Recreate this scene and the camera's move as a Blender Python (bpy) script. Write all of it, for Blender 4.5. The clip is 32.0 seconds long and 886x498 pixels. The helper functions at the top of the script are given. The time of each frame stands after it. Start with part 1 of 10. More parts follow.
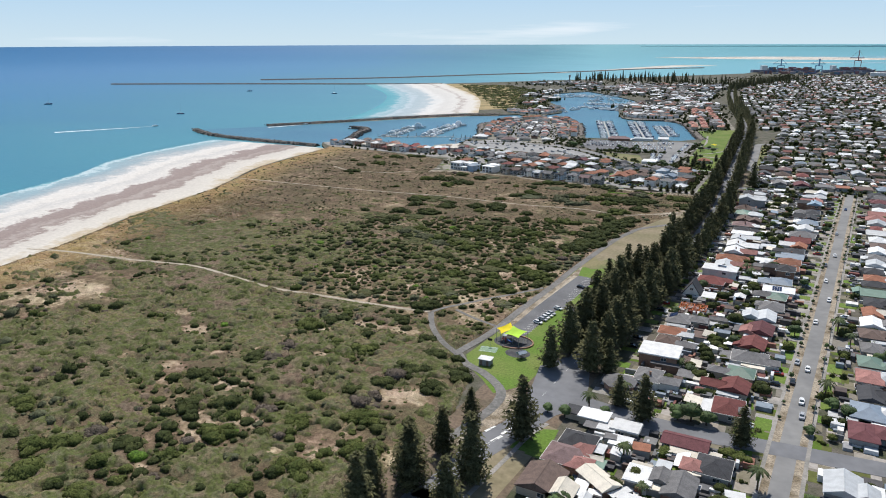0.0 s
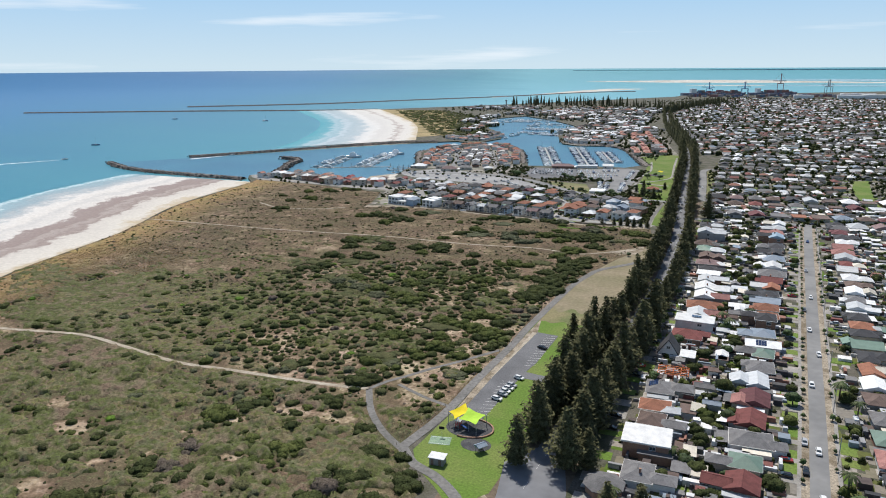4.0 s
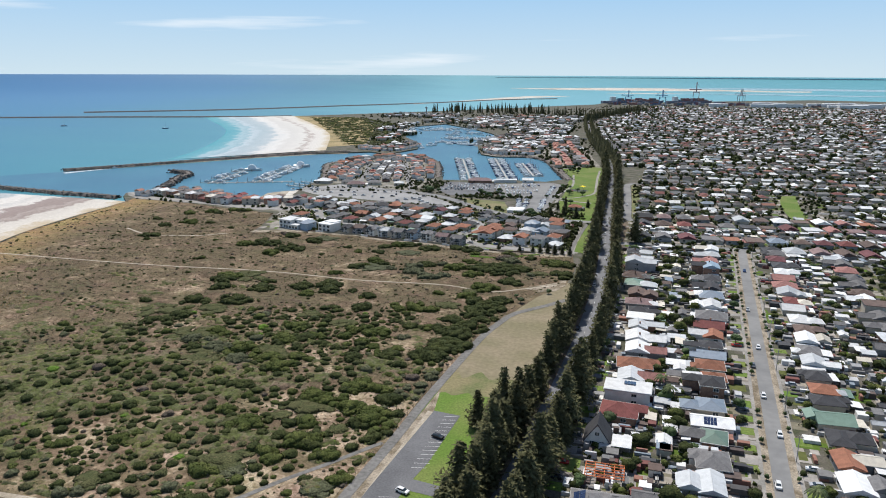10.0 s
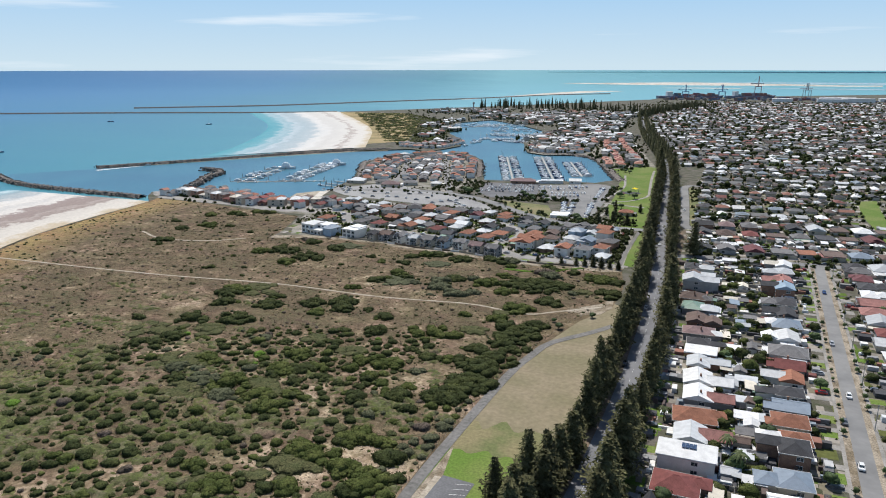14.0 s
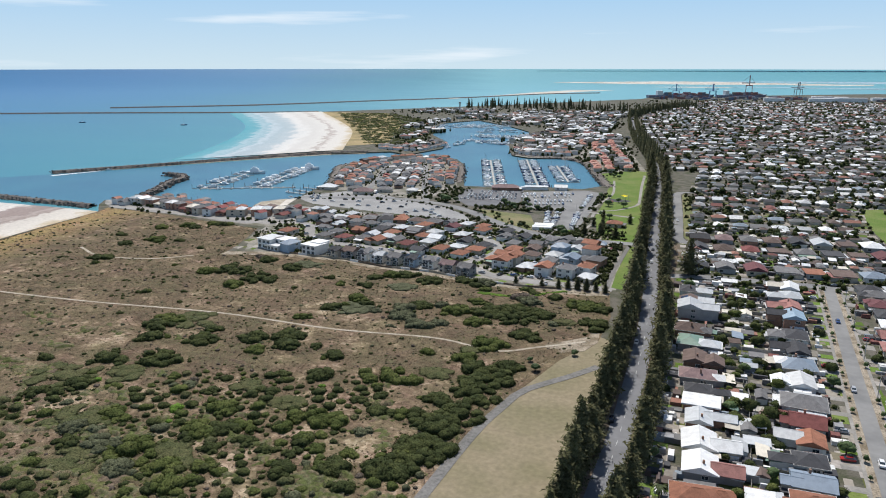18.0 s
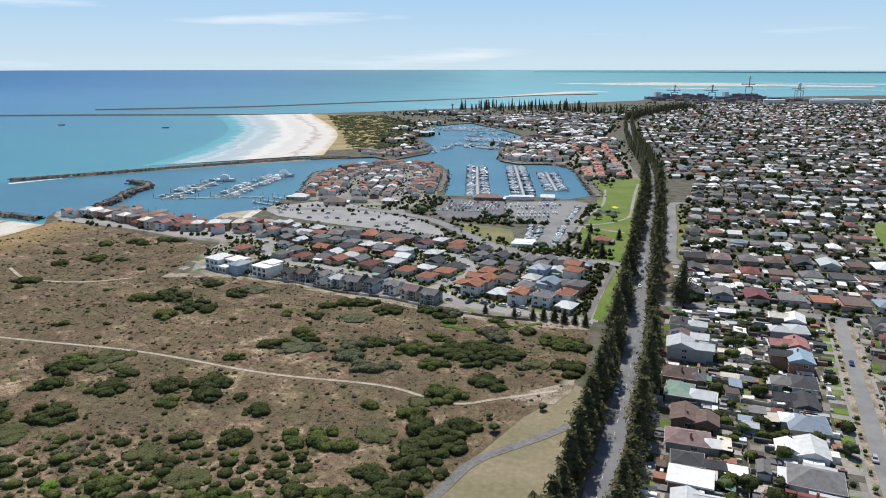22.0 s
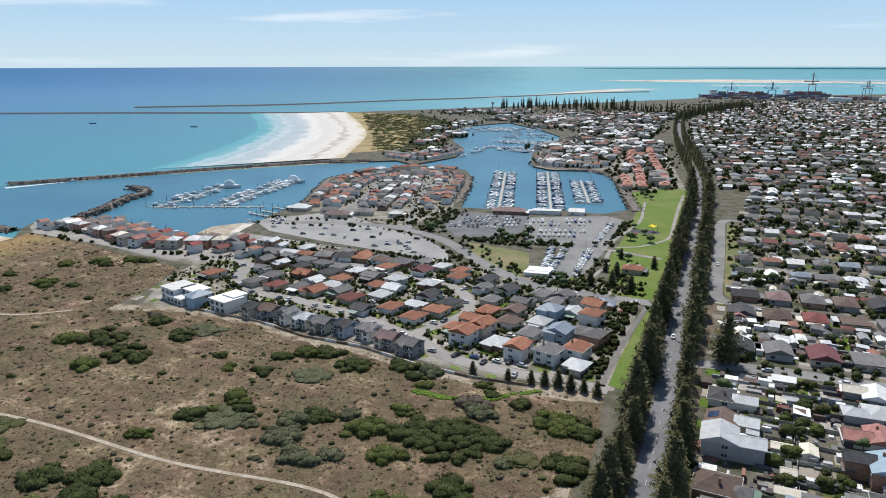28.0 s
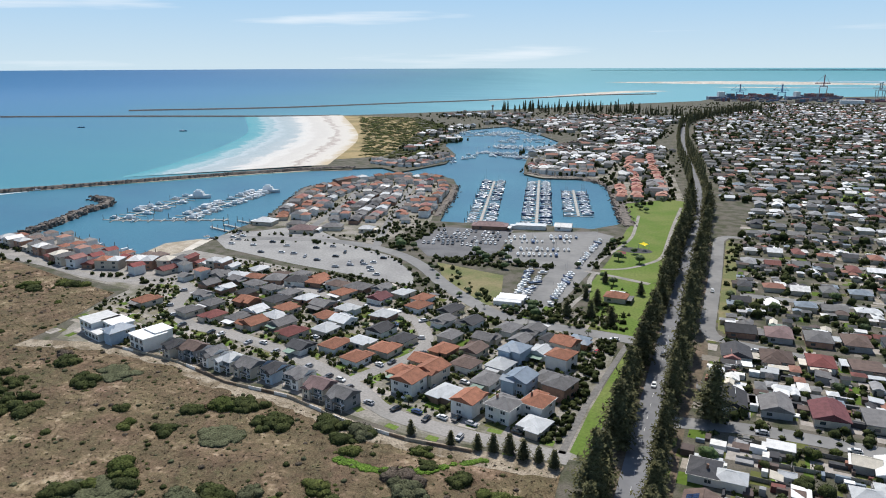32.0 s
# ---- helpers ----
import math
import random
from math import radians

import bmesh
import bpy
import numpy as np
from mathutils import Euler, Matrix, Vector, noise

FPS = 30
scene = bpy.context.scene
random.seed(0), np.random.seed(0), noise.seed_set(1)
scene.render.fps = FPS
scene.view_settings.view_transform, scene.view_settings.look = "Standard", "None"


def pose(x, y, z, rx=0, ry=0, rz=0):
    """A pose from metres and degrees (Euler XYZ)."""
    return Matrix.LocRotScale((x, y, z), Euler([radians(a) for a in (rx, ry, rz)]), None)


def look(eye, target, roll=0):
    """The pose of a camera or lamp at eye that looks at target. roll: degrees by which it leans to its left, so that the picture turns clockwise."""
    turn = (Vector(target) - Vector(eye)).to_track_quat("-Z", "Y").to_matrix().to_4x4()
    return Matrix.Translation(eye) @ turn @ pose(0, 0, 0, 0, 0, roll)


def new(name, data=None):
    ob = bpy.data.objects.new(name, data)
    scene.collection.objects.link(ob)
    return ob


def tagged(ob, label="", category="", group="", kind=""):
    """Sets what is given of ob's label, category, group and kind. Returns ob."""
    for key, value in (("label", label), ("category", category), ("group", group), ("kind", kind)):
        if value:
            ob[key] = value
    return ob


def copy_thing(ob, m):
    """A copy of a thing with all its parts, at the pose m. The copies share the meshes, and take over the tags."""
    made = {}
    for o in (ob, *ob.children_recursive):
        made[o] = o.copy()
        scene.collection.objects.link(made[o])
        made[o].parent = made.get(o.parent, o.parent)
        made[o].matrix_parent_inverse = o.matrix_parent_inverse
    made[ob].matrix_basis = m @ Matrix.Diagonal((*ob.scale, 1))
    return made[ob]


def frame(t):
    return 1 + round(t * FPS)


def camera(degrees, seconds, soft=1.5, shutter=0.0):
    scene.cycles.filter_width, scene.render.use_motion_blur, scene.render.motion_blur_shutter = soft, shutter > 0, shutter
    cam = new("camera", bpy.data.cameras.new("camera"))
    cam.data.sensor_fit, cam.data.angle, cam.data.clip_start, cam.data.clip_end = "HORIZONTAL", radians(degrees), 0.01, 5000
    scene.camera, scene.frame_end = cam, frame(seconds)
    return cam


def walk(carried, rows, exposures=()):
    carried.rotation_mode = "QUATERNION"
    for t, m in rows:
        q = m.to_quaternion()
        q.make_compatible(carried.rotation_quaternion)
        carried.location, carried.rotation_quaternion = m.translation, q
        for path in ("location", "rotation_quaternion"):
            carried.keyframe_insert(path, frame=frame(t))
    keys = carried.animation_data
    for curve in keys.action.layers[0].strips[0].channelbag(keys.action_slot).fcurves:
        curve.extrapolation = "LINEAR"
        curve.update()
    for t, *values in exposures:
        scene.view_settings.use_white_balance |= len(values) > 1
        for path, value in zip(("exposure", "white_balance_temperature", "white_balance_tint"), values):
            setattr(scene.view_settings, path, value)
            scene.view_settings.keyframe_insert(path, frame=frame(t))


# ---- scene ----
cam = camera(63.98, 32.0, soft=1.0)
PATH = [
    (0.0, pose(0.00, 0.00, 121.60, 73.594, 0, 28.000) @ pose(0, 0, 0, 0, 0, -0.195)),
    (0.5, pose(-3.18, 5.91, 121.65, 74.147, 0, 27.676) @ pose(0, 0, 0, 0, 0, -0.250)),
    (1.0, pose(-6.35, 11.82, 121.71, 74.838, 0, 27.335) @ pose(0, 0, 0, 0, 0, -0.270)),
    (1.5, pose(-9.49, 17.74, 121.76, 75.347, 0, 26.877) @ pose(0, 0, 0, 0, 0, -0.288)),
    (2.0, pose(-12.59, 23.67, 121.80, 75.355, 0, 25.826) @ pose(0, 0, 0, 0, 0, -0.257)),
    (2.5, pose(-15.62, 29.65, 121.85, 75.390, 0, 24.763) @ pose(0, 0, 0, 0, 0, -0.335)),
    (3.0, pose(-18.59, 35.67, 121.89, 75.407, 0, 23.750) @ pose(0, 0, 0, 0, 0, -0.352)),
    (3.5, pose(-21.49, 41.75, 121.93, 75.422, 0, 23.263) @ pose(0, 0, 0, 0, 0, -0.404)),
    (5.5, pose(-30.45, 67.28, 122.19, 75.546, 0, 21.712) @ pose(0, 0, 0, 0, 0, -0.000)),
    (6.0, pose(-31.46, 73.87, 122.25, 75.603, 0, 20.996) @ pose(0, 0, 0, 0, 0, 0.134)),
    (6.5, pose(-32.25, 80.46, 122.31, 75.635, 0, 20.240) @ pose(0, 0, 0, 0, 0, 0.216)),
    (7.0, pose(-32.78, 87.04, 122.36, 75.690, 0, 19.557) @ pose(0, 0, 0, 0, 0, 0.327)),
    (7.5, pose(-33.07, 93.58, 122.38, 75.764, 0, 18.949) @ pose(0, 0, 0, 0, 0, 0.424)),
    (8.0, pose(-33.17, 100.07, 122.35, 75.836, 0, 18.403) @ pose(0, 0, 0, 0, 0, 0.445)),
    (8.5, pose(-33.15, 106.52, 122.26, 75.886, 0, 18.001) @ pose(0, 0, 0, 0, 0, 0.406)),
    (9.0, pose(-33.07, 112.92, 122.10, 75.919, 0, 17.993) @ pose(0, 0, 0, 0, 0, 0.385)),
    (9.5, pose(-33.00, 119.25, 121.85, 75.957, 0, 17.454) @ pose(0, 0, 0, 0, 0, 0.309)),
    (10.0, pose(-33.01, 125.53, 121.52, 75.878, 0, 16.950) @ pose(0, 0, 0, 0, 0, 0.250)),
    (10.5, pose(-33.13, 131.78, 121.12, 75.797, 0, 16.485) @ pose(0, 0, 0, 0, 0, 0.092)),
    (11.0, pose(-33.41, 138.05, 120.70, 75.707, 0, 16.078) @ pose(0, 0, 0, 0, 0, -0.024)),
    (11.5, pose(-33.84, 144.38, 120.28, 75.614, 0, 15.773) @ pose(0, 0, 0, 0, 0, -0.070)),
    (12.0, pose(-34.41, 150.78, 119.90, 75.561, 0, 15.754) @ pose(0, 0, 0, 0, 0, -0.105)),
    (12.5, pose(-35.08, 157.25, 119.55, 75.574, 0, 19.140) @ pose(0, 0, 0, 0, 0, -0.124)),
    (13.0, pose(-35.81, 163.77, 119.26, 75.549, 0, 20.185) @ pose(0, 0, 0, 0, 0, -0.032)),
    (13.5, pose(-36.62, 170.33, 119.00, 75.533, 0, 20.029) @ pose(0, 0, 0, 0, 0, -0.016)),
    (14.0, pose(-37.51, 176.89, 118.79, 75.521, 0, 21.098) @ pose(0, 0, 0, 0, 0, -0.023)),
    (14.5, pose(-38.44, 183.45, 118.61, 75.503, 0, 21.000) @ pose(0, 0, 0, 0, 0, 0.019)),
    (16.5, pose(-42.18, 208.95, 118.42, 75.406, 0, 20.540) @ pose(0, 0, 0, 0, 0, 0.044)),
    (17.0, pose(-42.39, 215.18, 118.43, 75.414, 0, 20.481) @ pose(0, 0, 0, 0, 0, 0.076)),
    (17.5, pose(-42.47, 221.40, 118.46, 75.413, 0, 20.411) @ pose(0, 0, 0, 0, 0, 0.026)),
    (18.0, pose(-42.42, 227.63, 118.49, 75.431, 0, 20.349) @ pose(0, 0, 0, 0, 0, 0.008)),
    (18.5, pose(-42.26, 233.91, 118.54, 75.459, 0, 20.306) @ pose(0, 0, 0, 0, 0, -0.003)),
    (19.0, pose(-42.01, 240.22, 118.60, 75.476, 0, 20.263) @ pose(0, 0, 0, 0, 0, 0.021)),
    (19.5, pose(-41.68, 246.56, 118.65, 75.493, 0, 20.226) @ pose(0, 0, 0, 0, 0, 0.035)),
    (20.0, pose(-41.32, 252.93, 118.71, 75.488, 0, 20.236) @ pose(0, 0, 0, 0, 0, 0.067)),
    (20.5, pose(-40.97, 259.34, 118.76, 75.496, 0, 20.275) @ pose(0, 0, 0, 0, 0, 0.050)),
    (21.0, pose(-40.69, 265.78, 118.81, 75.510, 0, 20.309) @ pose(0, 0, 0, 0, 0, 0.027)),
    (21.5, pose(-40.47, 272.25, 118.85, 75.500, 0, 20.322) @ pose(0, 0, 0, 0, 0, 0.005)),
    (22.0, pose(-40.34, 278.75, 118.88, 75.491, 0, 20.341) @ pose(0, 0, 0, 0, 0, 0.006)),
    (22.5, pose(-40.30, 285.27, 118.89, 75.458, 0, 20.334) @ pose(0, 0, 0, 0, 0, 0.030)),
    (23.0, pose(-40.31, 291.80, 118.89, 75.425, 0, 21.224) @ pose(0, 0, 0, 0, 0, 0.025)),
    (23.5, pose(-40.36, 298.33, 118.88, 75.405, 0, 22.173) @ pose(0, 0, 0, 0, 0, 0.024)),
    (24.0, pose(-40.40, 304.85, 118.86, 75.364, 0, 22.784) @ pose(0, 0, 0, 0, 0, 0.017)),
    (24.5, pose(-40.44, 311.35, 118.84, 75.312, 0, 23.206) @ pose(0, 0, 0, 0, 0, 0.004)),
    (25.0, pose(-40.47, 317.85, 118.82, 75.278, 0, 23.662) @ pose(0, 0, 0, 0, 0, 0.007)),
    (25.5, pose(-40.49, 324.36, 118.81, 75.282, 0, 24.214) @ pose(0, 0, 0, 0, 0, -0.001)),
    (27.5, pose(-40.12, 350.38, 118.85, 75.238, 0, 24.346) @ pose(0, 0, 0, 0, 0, -0.069)),
    (28.0, pose(-39.82, 356.85, 118.89, 75.245, 0, 24.405) @ pose(0, 0, 0, 0, 0, -0.106)),
    (28.5, pose(-39.48, 363.33, 118.95, 75.232, 0, 24.468) @ pose(0, 0, 0, 0, 0, -0.075)),
    (29.0, pose(-39.07, 369.81, 119.02, 75.244, 0, 24.505) @ pose(0, 0, 0, 0, 0, -0.082)),
    (29.5, pose(-38.60, 376.29, 119.09, 75.291, 0, 24.714) @ pose(0, 0, 0, 0, 0, -0.098)),
    (30.0, pose(-38.07, 382.77, 119.18, 75.327, 0, 24.786) @ pose(0, 0, 0, 0, 0, -0.110)),
    (30.5, pose(-37.47, 389.23, 119.26, 75.329, 0, 24.917) @ pose(0, 0, 0, 0, 0, -0.132)),
    (31.0, pose(-36.82, 395.69, 119.34, 75.335, 0, 25.040) @ pose(0, 0, 0, 0, 0, -0.145)),
    (31.5, pose(-36.13, 402.14, 119.41, 75.338, 0, 25.105) @ pose(0, 0, 0, 0, 0, -0.150)),
    (32.0, pose(-35.42, 408.58, 119.48, 75.375, 0, 25.170) @ pose(0, 0, 0, 0, 0, -0.192)),
]
walk(cam, PATH)

# ---- sky, sun ----
SUN_EL, SUN_AZ = radians(58), radians(-28)   # azimuth from +y towards +x
world = bpy.data.worlds.new("world")
scene.world = world
world.use_nodes = True
wn, wl = world.node_tree.nodes, world.node_tree.links
sky = wn.new("ShaderNodeTexSky")
sky.sky_type, sky.sun_disc, sky.sun_elevation, sky.sun_rotation = 'NISHITA', False, SUN_EL, SUN_AZ
sky.air_density, sky.dust_density, sky.ozone_density = 1.0, 0.4, 2.0
tc = wn.new("ShaderNodeTexCoord")
mp = wn.new("ShaderNodeMapping")
mp.inputs["Scale"].default_value = (2.0, 2.0, 30.0)
cl = wn.new("ShaderNodeTexNoise")
cl.inputs["Scale"].default_value, cl.inputs["Detail"].default_value = 1.3, 7.0
cr = wn.new("ShaderNodeValToRGB")
cr.color_ramp.elements[0].position, cr.color_ramp.elements[1].position = 0.59, 0.80
cm = wn.new("ShaderNodeMixRGB")
cm.inputs[2].default_value = (9.0, 9.6, 10.2, 1)
bg = wn["Background"]
bg.inputs["Strength"].default_value = 0.1
wl.new(tc.outputs["Generated"], mp.inputs["Vector"])
wl.new(mp.outputs[0], cl.inputs["Vector"])
wl.new(cl.outputs["Fac"], cr.inputs[0])
wl.new(cr.outputs[0], cm.inputs[0])
sz = wn.new("ShaderNodeSeparateXYZ")
hz = wn.new("ShaderNodeValToRGB")
hz.color_ramp.elements[0].position, hz.color_ramp.elements[0].color = 0.0, (0.615, 0.77, 0.87, 1)
hz.color_ramp.elements[1].position, hz.color_ramp.elements[1].color = 0.11, (0.36, 0.61, 0.89, 1)
hx = wn.new("ShaderNodeMixRGB")
hx.blend_type = 'MULTIPLY'
hx.inputs[0].default_value, hx.inputs[2].default_value = 1.0, (10, 10, 10, 1)
hf = wn.new("ShaderNodeMapRange")
hf.inputs["From Min"].default_value, hf.inputs["From Max"].default_value = 0.10, 0.40
hm = wn.new("ShaderNodeMixRGB")   # pale sea haze low down, clear sky above
wl.new(tc.outputs["Generated"], sz.inputs[0])
wl.new(sz.outputs["Z"], hz.inputs[0]), wl.new(sz.outputs["Z"], hf.inputs["Value"])
wl.new(hz.outputs[0], hx.inputs[1]), wl.new(hf.outputs[0], hm.inputs[0])
wl.new(hx.outputs[0], hm.inputs[1]), wl.new(sky.outputs[0], hm.inputs[2])
wl.new(hm.outputs[0], cm.inputs[1])
wl.new(cm.outputs[0], bg.inputs["Color"])
sun = new("sun", bpy.data.lights.new("sun", 'SUN'))
sun.data.energy, sun.data.angle, sun.data.color = 4.7, radians(0.5), (1.0, 0.96, 0.9)
sun.matrix_world = look((0, 0, 0), (-math.sin(SUN_AZ) * math.cos(SUN_EL), -math.cos(SUN_AZ) * math.cos(SUN_EL), -math.sin(SUN_EL)))
scene.view_settings.exposure = 0.0


# ---- materials ----
MATS = {}


def mat(name, a, b=None, scale=0.5, rough=0.85, bump=0.2, rnd=0.0, spec=0.25, metal=0.0, fine=8.0, low=0.42, high=0.62, dist=0.05, fvar=0.35, world_pos=False):
    """Two colours mixed by a coarse noise, a fine noise for grain and relief, and a shift of value from object to object."""
    m = bpy.data.materials.new(name)
    m.use_nodes = True
    n, l = m.node_tree.nodes, m.node_tree.links
    p = n["Principled BSDF"]
    if world_pos:
        vec = n.new("ShaderNodeNewGeometry").outputs["Position"]
    else:
        vec = n.new("ShaderNodeTexCoord").outputs["Object"]
    n1 = n.new("ShaderNodeTexNoise")
    n1.inputs["Scale"].default_value, n1.inputs["Detail"].default_value = scale, 5.0
    n2 = n.new("ShaderNodeTexNoise")
    n2.inputs["Scale"].default_value, n2.inputs["Detail"].default_value = scale * fine, 4.0
    r = n.new("ShaderNodeMapRange")
    r.inputs["From Min"].default_value, r.inputs["From Max"].default_value = low, high
    mx = n.new("ShaderNodeMixRGB")
    mx.inputs[1].default_value, mx.inputs[2].default_value = (*a, 1), (*(b or [c * 0.8 for c in a]), 1)
    hs = n.new("ShaderNodeHueSaturation")
    v = n.new("ShaderNodeMapRange")
    v.inputs["From Min"].default_value, v.inputs["From Max"].default_value = 0.25, 0.75
    v.inputs["To Min"].default_value, v.inputs["To Max"].default_value = 1 - fvar, 1 + fvar
    l.new(vec, n1.inputs["Vector"]), l.new(vec, n2.inputs["Vector"])
    l.new(n1.outputs["Fac"], r.inputs["Value"]), l.new(r.outputs[0], mx.inputs[0])
    l.new(n2.outputs["Fac"], v.inputs["Value"])
    if rnd:
        oi = n.new("ShaderNodeObjectInfo")
        rr = n.new("ShaderNodeMapRange")
        rr.inputs["To Min"].default_value, rr.inputs["To Max"].default_value = 1 - rnd, 1 + rnd
        mu = n.new("ShaderNodeMath")
        mu.operation = 'MULTIPLY'
        l.new(oi.outputs["Random"], rr.inputs["Value"])
        l.new(rr.outputs[0], mu.inputs[0]), l.new(v.outputs[0], mu.inputs[1])
        l.new(mu.outputs[0], hs.inputs["Value"])
    else:
        l.new(v.outputs[0], hs.inputs["Value"])
    l.new(mx.outputs[0], hs.inputs["Color"]), l.new(hs.outputs[0], p.inputs["Base Color"])
    if bump:
        bp = n.new("ShaderNodeBump")
        bp.inputs["Strength"].default_value, bp.inputs["Distance"].default_value = bump, dist
        l.new(n2.outputs["Fac"], bp.inputs["Height"]), l.new(bp.outputs[0], p.inputs["Normal"])
    p.inputs["Roughness"].default_value, p.inputs["Metallic"].default_value = rough, metal
    p.inputs["Specular IOR Level"].default_value = spec
    MATS[name] = m
    return m


def island_mat(name, colours, rough=0.8, spec=0.2):
    """Each loose piece of a joined mesh takes one of the colours."""
    m = bpy.data.materials.new(name)
    m.use_nodes = True
    n, l = m.node_tree.nodes, m.node_tree.links
    p = n["Principled BSDF"]
    g = n.new("ShaderNodeNewGeometry")
    ramp = n.new("ShaderNodeValToRGB")
    ramp.color_ramp.interpolation = 'CONSTANT'
    e = ramp.color_ramp.elements
    while len(e) < len(colours):
        e.new(0.5)
    for i, c in enumerate(colours):
        e[i].position, e[i].color = i / len(colours), (*c, 1)
    nz = n.new("ShaderNodeTexNoise")
    nz.inputs["Scale"].default_value = 0.6
    hs = n.new("ShaderNodeHueSaturation")
    v = n.new("ShaderNodeMapRange")
    v.inputs["To Min"].default_value, v.inputs["To Max"].default_value = 0.6, 1.4
    l.new(g.outputs["Position"], nz.inputs["Vector"]), l.new(nz.outputs["Fac"], v.inputs["Value"])
    l.new(g.outputs["Random Per Island"], ramp.inputs[0]), l.new(ramp.outputs[0], hs.inputs["Color"])
    l.new(v.outputs[0], hs.inputs["Value"]), l.new(hs.outputs[0], p.inputs["Base Color"])
    p.inputs["Roughness"].default_value, p.inputs["Specular IOR Level"].default_value = rough, spec
    MATS[name] = m
    return m


def ramp_nodes(n, stops):
    r = n.new("ShaderNodeValToRGB")
    e = r.color_ramp.elements
    while len(e) < len(stops):
        e.new(0.5)
    for i, (pos, c) in enumerate(stops):
        e[i].position, e[i].color = pos, (*c, 1)
    return r


def math_node(n, l, op, a, b=None, c=None):
    q = n.new("ShaderNodeMath")
    q.operation = op
    for i, val in enumerate((a, b, c)):
        if val is None:
            continue
        if isinstance(val, (int, float)):
            q.inputs[i].default_value = val
        else:
            l.new(val, q.inputs[i])
    return q.outputs[0]


def sea_material(name, marina=False):
    m = bpy.data.materials.new(name)
    m.use_nodes = True
    n, l = m.node_tree.nodes, m.node_tree.links
    p = n["Principled BSDF"]
    pos = n.new("ShaderNodeNewGeometry").outputs["Position"]
    if marina:
        nz = n.new("ShaderNodeTexNoise")
        nz.inputs["Scale"].default_value, nz.inputs["Detail"].default_value = 0.012, 3.0
        l.new(pos, nz.inputs["Vector"])
        r = ramp_nodes(n, [(0.35, (0.025, 0.125, 0.205)), (0.65, (0.035, 0.16, 0.235))])
        l.new(nz.outputs["Fac"], r.inputs[0])
    else:
        s = n.new("ShaderNodeSeparateXYZ")
        l.new(pos, s.inputs[0])
        nz = n.new("ShaderNodeTexNoise")
        nz.inputs["Scale"].default_value, nz.inputs["Detail"].default_value = 0.004, 6.0
        st = n.new("ShaderNodeMapping")
        st.inputs["Rotation"].default_value, st.inputs["Scale"].default_value = (0, 0, 0.5), (0.5, 1.6, 1)
        l.new(pos, st.inputs["Vector"]), l.new(st.outputs[0], nz.inputs["Vector"])
        deep = math_node(n, l, 'MULTIPLY_ADD', s.outputs["X"], -1.0, math_node(n, l, 'MULTIPLY', s.outputs["Y"], -0.28))
        deep = math_node(n, l, 'ADD', deep, math_node(n, l, 'MULTIPLY_ADD', nz.outputs["Fac"], 700.0, -350.0))
        deep = math_node(n, l, 'MULTIPLY_ADD', deep, 1 / 2200, 0.0)
        r = ramp_nodes(n, [(0.0, (0.115, 0.33, 0.37)), (0.22, (0.034, 0.20, 0.255)), (0.42, (0.020, 0.155, 0.24)), (0.62, (0.014, 0.140, 0.27)), (1.0, (0.014, 0.128, 0.285))])
        l.new(deep, r.inputs[0])
    l.new(r.outputs[0], p.inputs["Base Color"])
    w = n.new("ShaderNodeTexNoise")
    w.inputs["Scale"].default_value, w.inputs["Detail"].default_value = (0.5 if marina else 0.25), 5.0
    l.new(pos, w.inputs["Vector"])
    bp = n.new("ShaderNodeBump")
    bp.inputs["Strength"].default_value, bp.inputs["Distance"].default_value = 0.5, 0.5
    l.new(w.outputs["Fac"], bp.inputs["Height"]), l.new(bp.outputs[0], p.inputs["Normal"])
    p.inputs["Roughness"].default_value, p.inputs["Specular IOR Level"].default_value = 0.35, 0.22
    MATS[name] = m
    return m


